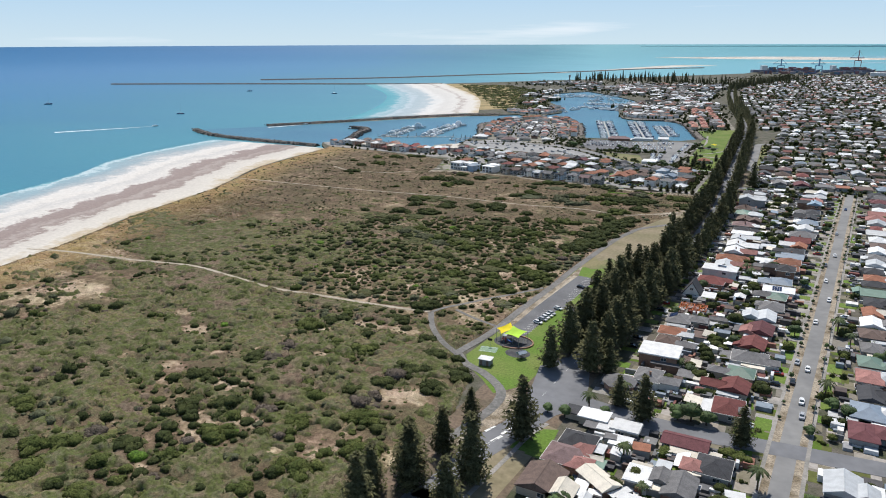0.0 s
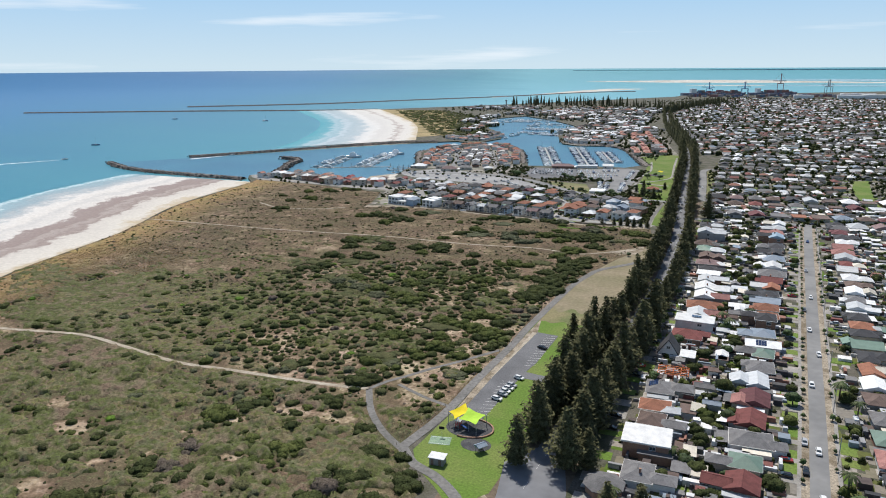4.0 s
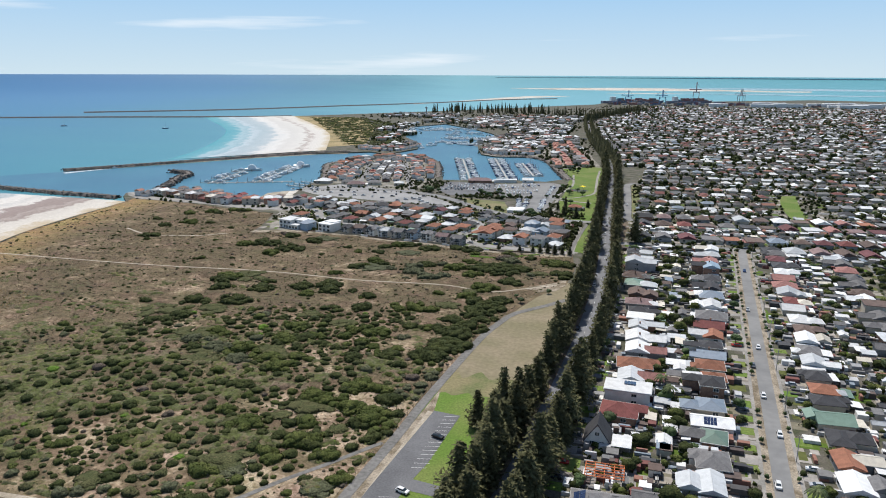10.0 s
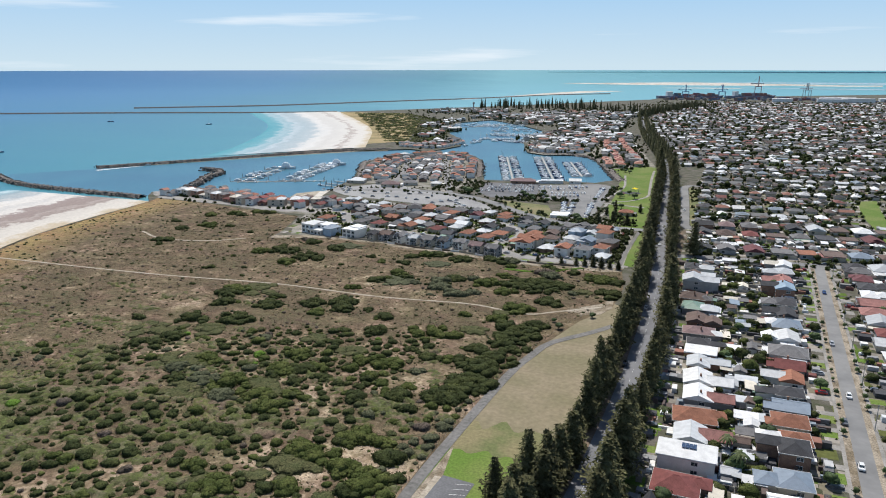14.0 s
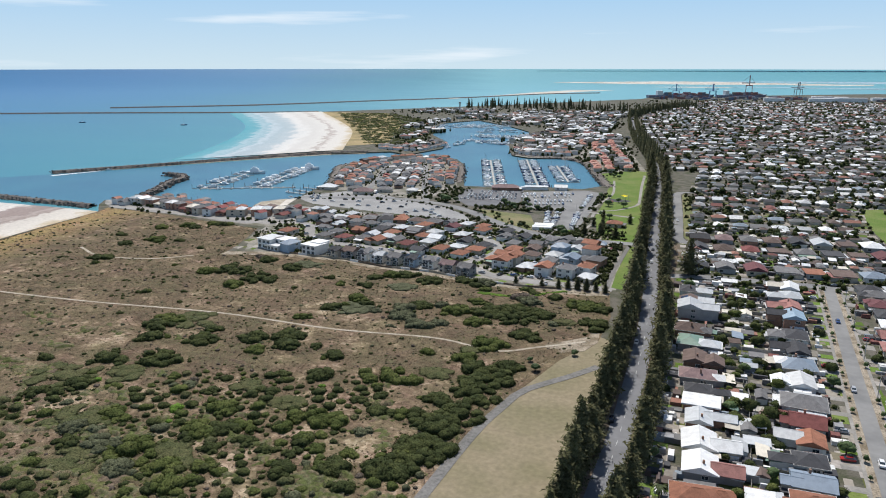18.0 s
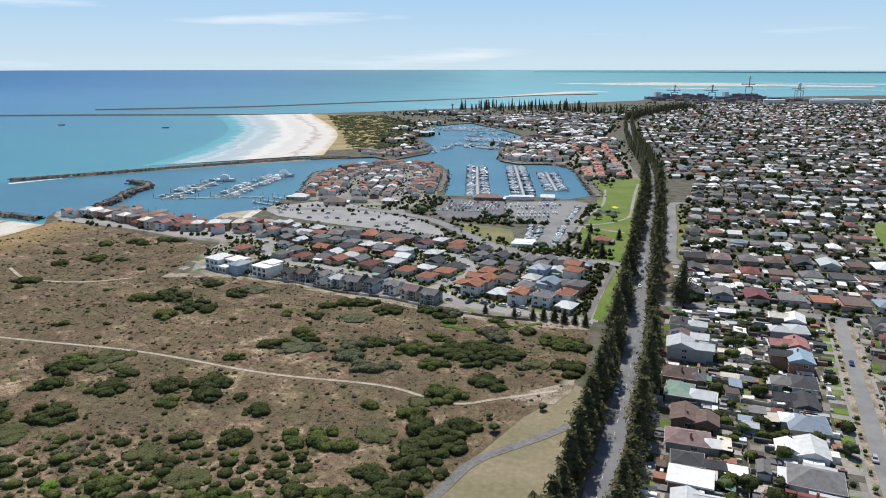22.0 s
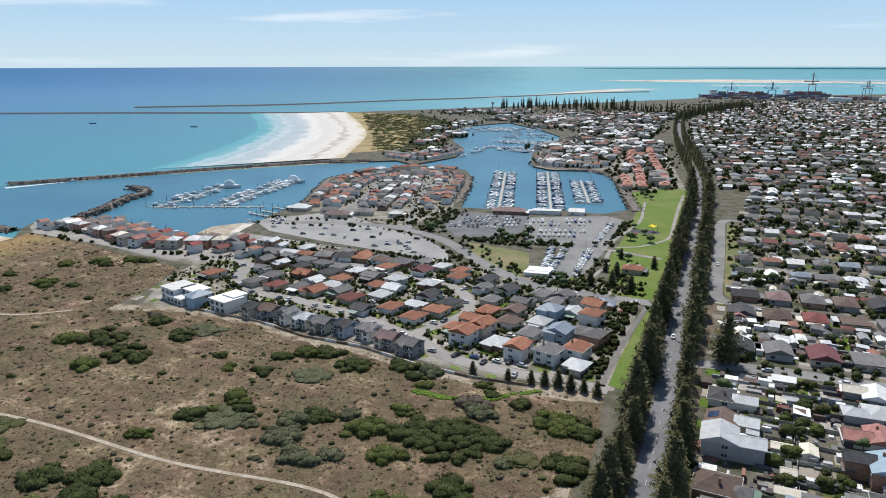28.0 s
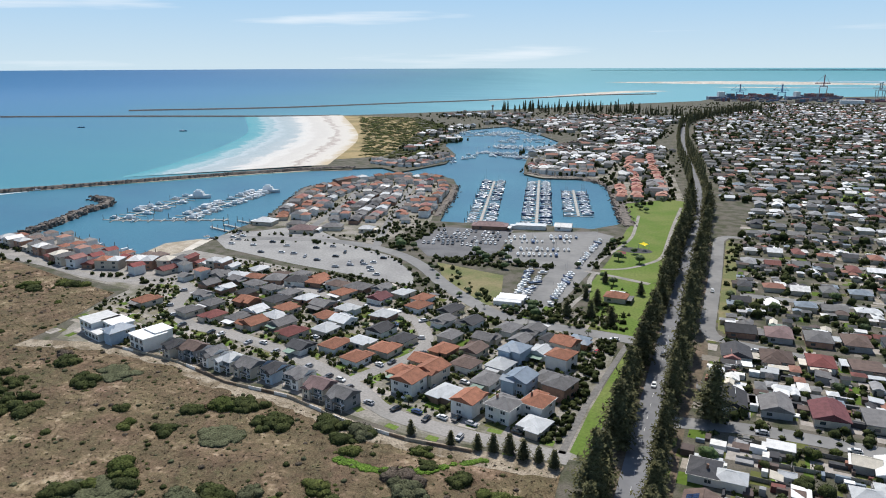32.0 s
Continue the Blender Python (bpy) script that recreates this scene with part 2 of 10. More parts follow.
def scrub_ground_material():
    """Sandy litter, dry grass and low green cover in patches; greener to the south, dry to the north."""
    m = bpy.data.materials.new("scrub_ground")
    m.use_nodes = True
    n, l = m.node_tree.nodes, m.node_tree.links
    p = n["Principled BSDF"]
    pos = n.new("ShaderNodeNewGeometry").outputs["Position"]
    s = n.new("ShaderNodeSeparateXYZ")
    l.new(pos, s.inputs[0])

    def noise_at(scale, detail=6.0):
        q = n.new("ShaderNodeTexNoise")
        q.inputs["Scale"].default_value, q.inputs["Detail"].default_value = scale, detail
        q.inputs["Roughness"].default_value = 0.65
        l.new(pos, q.inputs["Vector"])
        return q.outputs["Fac"]
    big, midn, small, grain = noise_at(0.018), noise_at(0.09), noise_at(0.55), noise_at(2.2, 5.0)
    at = n.new("ShaderNodeAttribute")
    at.attribute_name = "cover"
    green = math_node(n, l, 'MULTIPLY_ADD', at.outputs["Fac"], 0.36, 0.33)
    green = math_node(n, l, 'ADD', green, math_node(n, l, 'MULTIPLY_ADD', big, 0.5, -0.25))
    green = math_node(n, l, 'ADD', green, math_node(n, l, 'MULTIPLY_ADD', midn, 1.15, -0.575))
    green = math_node(n, l, 'ADD', green, math_node(n, l, 'MULTIPLY_ADD', small, 1.2, -0.60))
    r = ramp_nodes(n, [(0.0, (0.37, 0.288, 0.205)), (0.12, (0.252, 0.188, 0.126)), (0.24, (0.154, 0.112, 0.072)), (0.38, (0.114, 0.086, 0.053)), (0.52, (0.103, 0.081, 0.051)), (0.68, (0.088, 0.079, 0.043)), (0.85, (0.080, 0.081, 0.041)), (1.0, (0.098, 0.093, 0.051))])
    l.new(green, r.inputs[0])
    gold = n.new("ShaderNodeAttribute")
    gold.attribute_name = "gold"
    gm = n.new("ShaderNodeMixRGB")
    gm.inputs[2].default_value = (0.27, 0.185, 0.085, 1)
    l.new(math_node(n, l, 'MULTIPLY', gold.outputs["Fac"], math_node(n, l, 'MULTIPLY_ADD', midn, 1.6, 0.0)), gm.inputs[0])
    l.new(r.outputs[0], gm.inputs[1])
    hs = n.new("ShaderNodeHueSaturation")
    gv = math_node(n, l, 'MULTIPLY_ADD', grain, 2.6, -0.35)
    tuft, streak = noise_at(0.26, 4.0), noise_at(0.06, 4.0)
    gv = math_node(n, l, 'MULTIPLY', gv, math_node(n, l, 'MULTIPLY_ADD', small, 1.3, 0.45))
    gv = math_node(n, l, 'MULTIPLY', gv, math_node(n, l, 'MULTIPLY_ADD', tuft, 1.5, 0.27))
    l.new(math_node(n, l, 'MULTIPLY_ADD', streak, 0.12, 0.443), hs.inputs["Hue"])
    l.new(gv, hs.inputs["Value"]), l.new(gm.outputs[0], hs.inputs["Color"]), l.new(hs.outputs[0], p.inputs["Base Color"])
    bp = n.new("ShaderNodeBump")
    bp.inputs["Strength"].default_value, bp.inputs["Distance"].default_value = 0.9, 0.5
    l.new(small, bp.inputs["Height"]), l.new(bp.outputs[0], p.inputs["Normal"])
    p.inputs["Roughness"].default_value, p.inputs["Specular IOR Level"].default_value = 0.95, 0.1
    MATS["scrub_ground"] = m


def low_scrub_material():
    """Low spreading shrubs in drifts of grey-green, fresh green, olive and dry purple-brown."""
    m = bpy.data.materials.new("low_scrub")
    m.use_nodes = True
    n, l = m.node_tree.nodes, m.node_tree.links
    p = n["Principled BSDF"]
    pos = n.new("ShaderNodeNewGeometry").outputs["Position"]

    def noise_at(scale, detail=5.0):
        q = n.new("ShaderNodeTexNoise")
        q.inputs["Scale"].default_value, q.inputs["Detail"].default_value = scale, detail
        q.inputs["Roughness"].default_value = 0.6
        l.new(pos, q.inputs["Vector"])
        return q.outputs["Fac"]
    drift, patch, leaf, fine_ = noise_at(0.022), noise_at(0.16), noise_at(0.8), noise_at(3.0)
    k = math_node(n, l, 'ADD', math_node(n, l, 'MULTIPLY_ADD', drift, 2.1, -1.05), math_node(n, l, 'MULTIPLY_ADD', patch, 1.4, -0.20))
    r = ramp_nodes(n, [(0.12, (0.150, 0.108, 0.076)), (0.24, (0.150, 0.124, 0.080)), (0.36, (0.104, 0.099, 0.050)), (0.47, (0.080, 0.095, 0.030)), (0.56, (0.106, 0.106, 0.058)), (0.66, (0.150, 0.120, 0.072)), (0.76, (0.104, 0.114, 0.038)), (0.90, (0.140, 0.105, 0.075))])
    l.new(k, r.inputs[0])
    hs = n.new("ShaderNodeHueSaturation")
    v = math_node(n, l, 'MULTIPLY', math_node(n, l, 'MULTIPLY_ADD', leaf, 2.2, -0.05), math_node(n, l, 'MULTIPLY_ADD', fine_, 2.0, 0.05))
    l.new(v, hs.inputs["Value"]), l.new(r.outputs[0], hs.inputs["Color"]), l.new(hs.outputs[0], p.inputs["Base Color"])
    bp = n.new("ShaderNodeBump")
    bp.inputs["Strength"].default_value, bp.inputs["Distance"].default_value = 0.8, 0.25
    l.new(fine_, bp.inputs["Height"]), l.new(bp.outputs[0], p.inputs["Normal"])
    p.inputs["Roughness"].default_value, p.inputs["Specular IOR Level"].default_value = 0.9, 0.08
    MATS["low_scrub"] = m


def beach_material(name, stops):
    """Bands of wet sand, white sand and washed-up weed along the shore; v of the map runs from the dunes (0) to the sea (1)."""
    m = bpy.data.materials.new(name)
    m.use_nodes = True
    n, l = m.node_tree.nodes, m.node_tree.links
    p = n["Principled BSDF"]
    pos = n.new("ShaderNodeNewGeometry").outputs["Position"]
    uv = n.new("ShaderNodeUVMap")
    s = n.new("ShaderNodeSeparateXYZ")
    l.new(uv.outputs[0], s.inputs[0])
    st = n.new("ShaderNodeMapping")
    st.inputs["Scale"].default_value = (1.0, 6.0, 1.0)   # streaks drawn out along the shore
    nz = n.new("ShaderNodeTexNoise")
    nz.inputs["Scale"].default_value, nz.inputs["Detail"].default_value = 1.0, 8.0
    nz.inputs["Roughness"].default_value = 0.62
    l.new(uv.outputs[0], st.inputs["Vector"]), l.new(st.outputs[0], nz.inputs["Vector"])
    n3 = n.new("ShaderNodeTexNoise")
    n3.inputs["Scale"].default_value, n3.inputs["Detail"].default_value = 0.11, 7.0
    n3.inputs["Roughness"].default_value = 0.7
    l.new(pos, n3.inputs["Vector"])
    v = math_node(n, l, 'ADD', s.outputs["Y"], math_node(n, l, 'MULTIPLY_ADD', nz.outputs["Fac"], 0.30, -0.15))
    v = math_node(n, l, 'ADD', v, math_node(n, l, 'MULTIPLY_ADD', n3.outputs["Fac"], 0.16, -0.08))
    r = ramp_nodes(n, stops)
    l.new(v, r.inputs[0])
    gr = n.new("ShaderNodeTexNoise")
    gr.inputs["Scale"].default_value, gr.inputs["Detail"].default_value = 0.4, 6.0
    l.new(pos, gr.inputs["Vector"])
    hs = n.new("ShaderNodeHueSaturation")
    l.new(math_node(n, l, 'MULTIPLY_ADD', gr.outputs["Fac"], 0.5, 0.75), hs.inputs["Value"])
    l.new(r.outputs[0], hs.inputs["Color"]), l.new(hs.outputs[0], p.inputs["Base Color"])
    p.inputs["Roughness"].default_value, p.inputs["Specular IOR Level"].default_value = 0.9, 0.15
    MATS[name] = m


sea_material("sea")
sea_material("marina_water", True)
scrub_ground_material()
low_scrub_material()
WHITE_SAND, WEED = (0.60, 0.565, 0.52), (0.27, 0.215, 0.195)
beach_material("beach_sand", [(0.0, (0.46, 0.38, 0.27)), (0.05, (0.57, 0.53, 0.47)), (0.16, (0.52, 0.48, 0.43)), (0.19, WEED), (0.24, (0.36, 0.31, 0.28)), (0.27, WEED), (0.36, (0.29, 0.235, 0.215)), (0.39, WHITE_SAND), (0.48, (0.50, 0.48, 0.455)), (0.52, WHITE_SAND), (0.60, (0.60, 0.575, 0.54)), (0.65, (0.39, 0.41, 0.415)), (0.74, (0.27, 0.345, 0.375)), (0.80, (0.25, 0.36, 0.40)), (0.83, (0.46, 0.55, 0.57)), (0.87, (0.14, 0.32, 0.37)), (1.0, (0.07, 0.27, 0.32))])
beach_material("spit_sand", [(0.0, (0.48, 0.40, 0.28)), (0.06, (0.58, 0.55, 0.50)), (0.15, (0.57, 0.54, 0.50)), (0.18, (0.36, 0.31, 0.28)), (0.21, (0.58, 0.56, 0.52)), (0.34, (0.53, 0.51, 0.48)), (0.40, (0.60, 0.585, 0.555)), (0.47, (0.54, 0.54, 0.525)), (0.51, (0.38, 0.43, 0.45)), (0.62, (0.33, 0.40, 0.43)), (0.69, (0.42, 0.48, 0.51)), (0.73, (0.25, 0.37, 0.41)), (0.79, (0.32, 0.43, 0.47)), (0.84, (0.13, 0.32, 0.37)), (1.0, (0.08, 0.29, 0.35))])
mat("town_ground", (0.125, 0.112, 0.092), (0.060, 0.066, 0.036), 0.11, 0.95, 0.2, world_pos=True, fine=14)
mat("estate_yard", (0.27, 0.25, 0.22), (0.14, 0.135, 0.095), 0.09, 0.95, 0.2, world_pos=True, fine=12)
mat("sand_flat", (0.55, 0.51, 0.45), (0.46, 0.42, 0.36), 0.01, 0.95, 0.0, world_pos=True)
mat("asphalt", (0.155, 0.155, 0.16), (0.12, 0.12, 0.125), 0.08, 0.9, 0.15, world_pos=True, fine=20, fvar=0.2)
mat("avenue_asphalt", (0.185, 0.188, 0.198), (0.15, 0.152, 0.16), 0.06, 0.9, 0.1, world_pos=True, fine=6, fvar=0.1)
mat("old_asphalt", (0.235, 0.232, 0.226), (0.185, 0.184, 0.182), 0.05, 0.92, 0.1, world_pos=True, fine=6, fvar=0.1)
mat("estate_asphalt", (0.30, 0.285, 0.27), (0.24, 0.23, 0.215), 0.05, 0.92, 0.15, world_pos=True, fine=20, fvar=0.2)
mat("pale_paving", (0.31, 0.29, 0.265), (0.22, 0.21, 0.19), 0.1, 0.9, 0.1, world_pos=True, fine=12, fvar=0.2)
mat("track", (0.40, 0.35, 0.28), (0.31, 0.265, 0.2), 0.15, 0.95, 0.1, world_pos=True)
mat("path_gravel", (0.185, 0.178, 0.168), (0.15, 0.145, 0.135), 0.1, 0.95, 0.1, world_pos=True)
mat("lawn", (0.112, 0.185, 0.03), (0.155, 0.195, 0.05), 0.05, 0.95, 0.3, world_pos=True, fine=25, fvar=0.3)
mat("dry_lawn", (0.255, 0.21, 0.14), (0.185, 0.165, 0.095), 0.05, 0.95, 0.1, world_pos=True, fine=10, fvar=0.2, low=0.35, high=0.7)
mat("mixed_lawn", (0.135, 0.15, 0.06), (0.22, 0.19, 0.10), 0.07, 0.95, 0.2, world_pos=True, fine=12, fvar=0.25)
mat("ramp_asphalt", (0.31, 0.305, 0.295), (0.25, 0.245, 0.24), 0.04, 0.92, 0.15, world_pos=True, fine=20, fvar=0.2)
mat("park_lawn", (0.105, 0.165, 0.028), (0.15, 0.185, 0.05), 0.04, 0.95, 0.3, world_pos=True, fine=20, fvar=0.25)
mat("pine_litter", (0.165, 0.122, 0.088), (0.115, 0.094, 0.064), 0.1, 0.95, 0.2, world_pos=True)
# wooded shore and banks: distance haze mixed into the colour as pale blue
mat("hazed_shore", (0.30, 0.40, 0.46), (0.27, 0.37, 0.43), 0.01, 0.95, 0.0, world_pos=True)
mat("spit_grass", (0.34, 0.26, 0.13), (0.22, 0.18, 0.085), 0.02, 0.95, 0.2, world_pos=True, fine=20)
mat("line_paint", (0.75, 0.75, 0.73), (0.6, 0.6, 0.58), 0.5, 0.7, 0.0)
mat("rock", (0.20, 0.172, 0.148), (0.105, 0.093, 0.086), 0.25, 0.9, 0.5, world_pos=True)
mat("dune_verge", (0.33, 0.28, 0.215), (0.17, 0.135, 0.09), 0.16, 0.95, 0.3, world_pos=True, fine=10, fvar=0.5)
# vegetation
mat("dry_grass", (0.39, 0.30, 0.20), (0.29, 0.215, 0.14), 0.2, 0.95, 0.0, spec=0.05, world_pos=True)
mat("gold_grass", (0.34, 0.245, 0.115), (0.26, 0.185, 0.095), 0.2, 0.95, 0.0, spec=0.05, world_pos=True)
mat("dead_grass", (0.165, 0.122, 0.082), (0.125, 0.098, 0.06), 0.2, 0.95, 0.0, spec=0.05, world_pos=True)
for key, a, b in (("dark", (0.036, 0.045, 0.017), (0.060, 0.069, 0.025)), ("mid", (0.054, 0.068, 0.020), (0.090, 0.102, 0.032)), ("olive", (0.086, 0.086, 0.040), (0.066, 0.074, 0.032)),
                  ("grey", (0.098, 0.104, 0.060), (0.070, 0.075, 0.043)), ("purple", (0.115, 0.092, 0.074), (0.080, 0.068, 0.052)), ("lime", (0.110, 0.185, 0.03), (0.075, 0.130, 0.025))):
    mat("leaf_" + key, a, b, 0.22, 0.9, 1.0, spec=0.06, fine=9, fvar=0.8, world_pos=True, dist=0.3)
mat("pine_needles", (0.074, 0.074, 0.036), (0.115, 0.110, 0.050), 0.22, 0.85, 0.0, spec=0.1, rnd=0.2, fine=8, fvar=0.55)
mat("garden_leaf", (0.05, 0.08, 0.026), (0.085, 0.115, 0.038), 0.4, 0.75, 0.0, rnd=0.35, fine=6, fvar=0.5)
mat("palm_leaf", (0.06, 0.085, 0.03), (0.09, 0.105, 0.04), 0.4, 0.7, 0.0, rnd=0.2)
mat("bark", (0.10, 0.075, 0.055), (0.065, 0.05, 0.04), 0.8, 0.95, 0.4)
# houses
ROOFS = {
    "grey": ("grey tiled", (0.165, 0.16, 0.16)), "dark": ("dark charcoal", (0.06, 0.06, 0.065)), "orange": ("terracotta orange tiled", (0.30, 0.13, 0.08)),
    "red": ("deep red", (0.175, 0.058, 0.052)), "maroon": ("maroon", (0.15, 0.058, 0.062)), "brown": ("brown tiled", (0.135, 0.095, 0.08)),
    "white": ("white sheet-metal", (0.68, 0.68, 0.67)), "pale": ("pale grey metal", (0.46, 0.475, 0.485)), "blue": ("blue-grey metal", (0.22, 0.27, 0.33)),
    "sky": ("light blue metal", (0.23, 0.31, 0.38)), "green": ("faded green metal", (0.16, 0.24, 0.19)), "cream": ("cream", (0.58, 0.53, 0.44)),
    "mauve": ("mauve-brown", (0.22, 0.15, 0.145)), "pink": ("faded pink-red", (0.32, 0.155, 0.135))}
for key, (word, c) in ROOFS.items():
    metal_like = key in ("white", "pale", "blue", "sky", "green", "cream")
    mat("roof_" + key, [q * 1.05 for q in c], [q * (0.87 if metal_like else 0.76) for q in c], 0.45, 0.55 if metal_like else 0.85, 0.3, rnd=0.2, fine=7, fvar=0.1 if metal_like else 0.24, spec=0.3, low=0.38, high=0.66)
mat("wall_brick", (0.33, 0.2, 0.14), (0.27, 0.16, 0.12), 0.8, 0.9, 0.3, rnd=0.25, fine=8)
mat("wall_cream", (0.55, 0.49, 0.40), (0.48, 0.43, 0.36), 0.5, 0.9, 0.1, rnd=0.12, fvar=0.12)
mat("wall_white", (0.74, 0.73, 0.70), (0.66, 0.65, 0.62), 0.4, 0.85, 0.05, rnd=0.06, fvar=0.08)
mat("wall_grey", (0.34, 0.34, 0.345), (0.29, 0.29, 0.29), 0.4, 0.85, 0.05, rnd=0.2, fvar=0.12)
mat("wall_blue", (0.38, 0.47, 0.56), (0.34, 0.43, 0.52), 0.4, 0.85, 0.05, rnd=0.1, fvar=0.1)
mat("fascia", (0.6, 0.58, 0.54), (0.5, 0.48, 0.45), 0.5, 0.6, 0.0, rnd=0.25, fvar=0.08)
mat("glass", (0.035, 0.05, 0.06), (0.05, 0.065, 0.075), 0.5, 0.08, 0.0, spec=0.6, fvar=0.1)
mat("frame_white", (0.7, 0.7, 0.69), None, 0.5, 0.5, 0.0, fvar=0.05)
mat("door_paint", (0.2, 0.13, 0.09), (0.12, 0.1, 0.1), 0.3, 0.6, 0.0, rnd=0.4)
mat("garage_door", (0.5, 0.47, 0.42), (0.42, 0.4, 0.37), 0.4, 0.55, 0.0, rnd=0.25, fvar=0.08)
mat("solar", (0.02, 0.035, 0.085), (0.03, 0.05, 0.11), 0.8, 0.15, 0.0, spec=0.6)
mat("fence_steel", (0.36, 0.34, 0.30), (0.27, 0.26, 0.235), 0.3, 0.7, 0.1, rnd=0.35)
mat("timber", (0.2, 0.15, 0.11), (0.14, 0.105, 0.08), 0.7, 0.85, 0.2, rnd=0.2)
mat("limestone", (0.42, 0.37, 0.29), (0.3, 0.26, 0.2), 0.4, 0.9, 0.3)
mat("concrete", (0.4, 0.39, 0.37), (0.32, 0.31, 0.3), 0.3, 0.9, 0.15)
mat("steel", (0.42, 0.43, 0.44), (0.33, 0.34, 0.35), 0.5, 0.45, 0.0, metal=0.6)
mat("rubber", (0.02, 0.02, 0.02), None, 1.0, 0.9, 0.0)
mat("yellow_cloth", (0.78, 0.62, 0.02), (0.7, 0.54, 0.02), 0.5, 0.8, 0.05, fvar=0.08)
mat("lime_cloth", (0.42, 0.66, 0.06), (0.36, 0.58, 0.05), 0.5, 0.8, 0.05, fvar=0.08)
mat("red_plastic", (0.42, 0.03, 0.03), None, 0.5, 0.45, 0.0)
mat("blue_plastic", (0.05, 0.12, 0.4), None, 0.5, 0.45, 0.0)
mat("orange_paint", (0.6, 0.17, 0.06), (0.5, 0.14, 0.05), 0.6, 0.7, 0.0, fvar=0.1)
mat("pool_water", (0.05, 0.42, 0.6), (0.04, 0.36, 0.55), 0.4, 0.1, 0.1, spec=0.5, fvar=0.1)
mat("shade_court", (0.24, 0.33, 0.22), (0.2, 0.28, 0.2), 0.4, 0.9, 0.0)
mat("softfall", (0.06, 0.06, 0.065), (0.09, 0.09, 0.09), 0.3, 0.95, 0.1)
mat("boat_white", (0.8, 0.8, 0.79), (0.7, 0.71, 0.71), 0.3, 0.3, 0.0, rnd=0.08, spec=0.5, fvar=0.05)
mat("boat_navy", (0.03, 0.06, 0.14), (0.05, 0.08, 0.16), 0.3, 0.3, 0.0, rnd=0.3, spec=0.5)
mat("pontoon", (0.42, 0.40, 0.37), (0.34, 0.33, 0.31), 0.3, 0.9, 0.1)
# port cranes and ship hulls: paint lightened to carry the distance haze
mat("crane_blue_hazed", (0.22, 0.32, 0.46), (0.18, 0.28, 0.42), 0.1, 0.6, 0.0)
mat("crane_red_hazed", (0.42, 0.25, 0.23), (0.36, 0.22, 0.21), 0.1, 0.6, 0.0)
mat("ship_hazed", (0.17, 0.20, 0.26), (0.22, 0.20, 0.24), 0.02, 0.6, 0.0, rnd=0.2)
CARS = {"white": (0.75, 0.75, 0.74), "silver": (0.42, 0.43, 0.45), "black": (0.02, 0.02, 0.023), "blue": (0.04, 0.08, 0.2), "red": (0.35, 0.03, 0.03), "grey": (0.13, 0.135, 0.145)}
for key, c in CARS.items():
    mat("car_" + key, c, [q * 0.92 for q in c], 0.4, 0.25, 0.0, spec=0.6, fvar=0.04)
island_mat("far_roofs", [(0.76, 0.76, 0.75), (0.60, 0.61, 0.61), (0.45, 0.45, 0.45), (0.28, 0.28, 0.285), (0.19, 0.185, 0.18), (0.13, 0.13, 0.135), (0.07, 0.07, 0.075), (0.055, 0.055, 0.06), (0.12, 0.09, 0.08), (0.10, 0.078, 0.072), (0.18, 0.075, 0.065), (0.27, 0.135, 0.10), (0.22, 0.26, 0.30), (0.16, 0.16, 0.16), (0.68, 0.67, 0.64), (0.085, 0.08, 0.08)])
island_mat("terrace_mix", [(0.36, 0.17, 0.125), (0.40, 0.21, 0.16), (0.31, 0.135, 0.10), (0.42, 0.26, 0.21), (0.27, 0.10, 0.085)])
island_mat("quay_mix", [(0.34, 0.16, 0.115), (0.30, 0.13, 0.09), (0.17, 0.165, 0.16), (0.12, 0.12, 0.125), (0.26, 0.25, 0.245), (0.20, 0.15, 0.13), (0.40, 0.22, 0.17), (0.52, 0.50, 0.47), (0.15, 0.14, 0.14), (0.24, 0.07, 0.065)])
# container paints, greyed and lightened for the haze over the port
island_mat("container_haze_mix", [(0.14, 0.17, 0.26), (0.27, 0.15, 0.13), (0.18, 0.18, 0.2), (0.25, 0.2, 0.17), (0.13, 0.2, 0.26), (0.34, 0.34, 0.36), (0.25, 0.13, 0.14)])
island_mat("garden_mix", [(0.2, 0.18, 0.13), (0.09, 0.14, 0.025), (0.3, 0.27, 0.23), (0.22, 0.2, 0.17), (0.11, 0.12, 0.04), (0.36, 0.33, 0.3)], 0.95, 0.1)


# ---- mesh helpers ----
rng = np.random.default_rng(7)
R = random.Random(11)


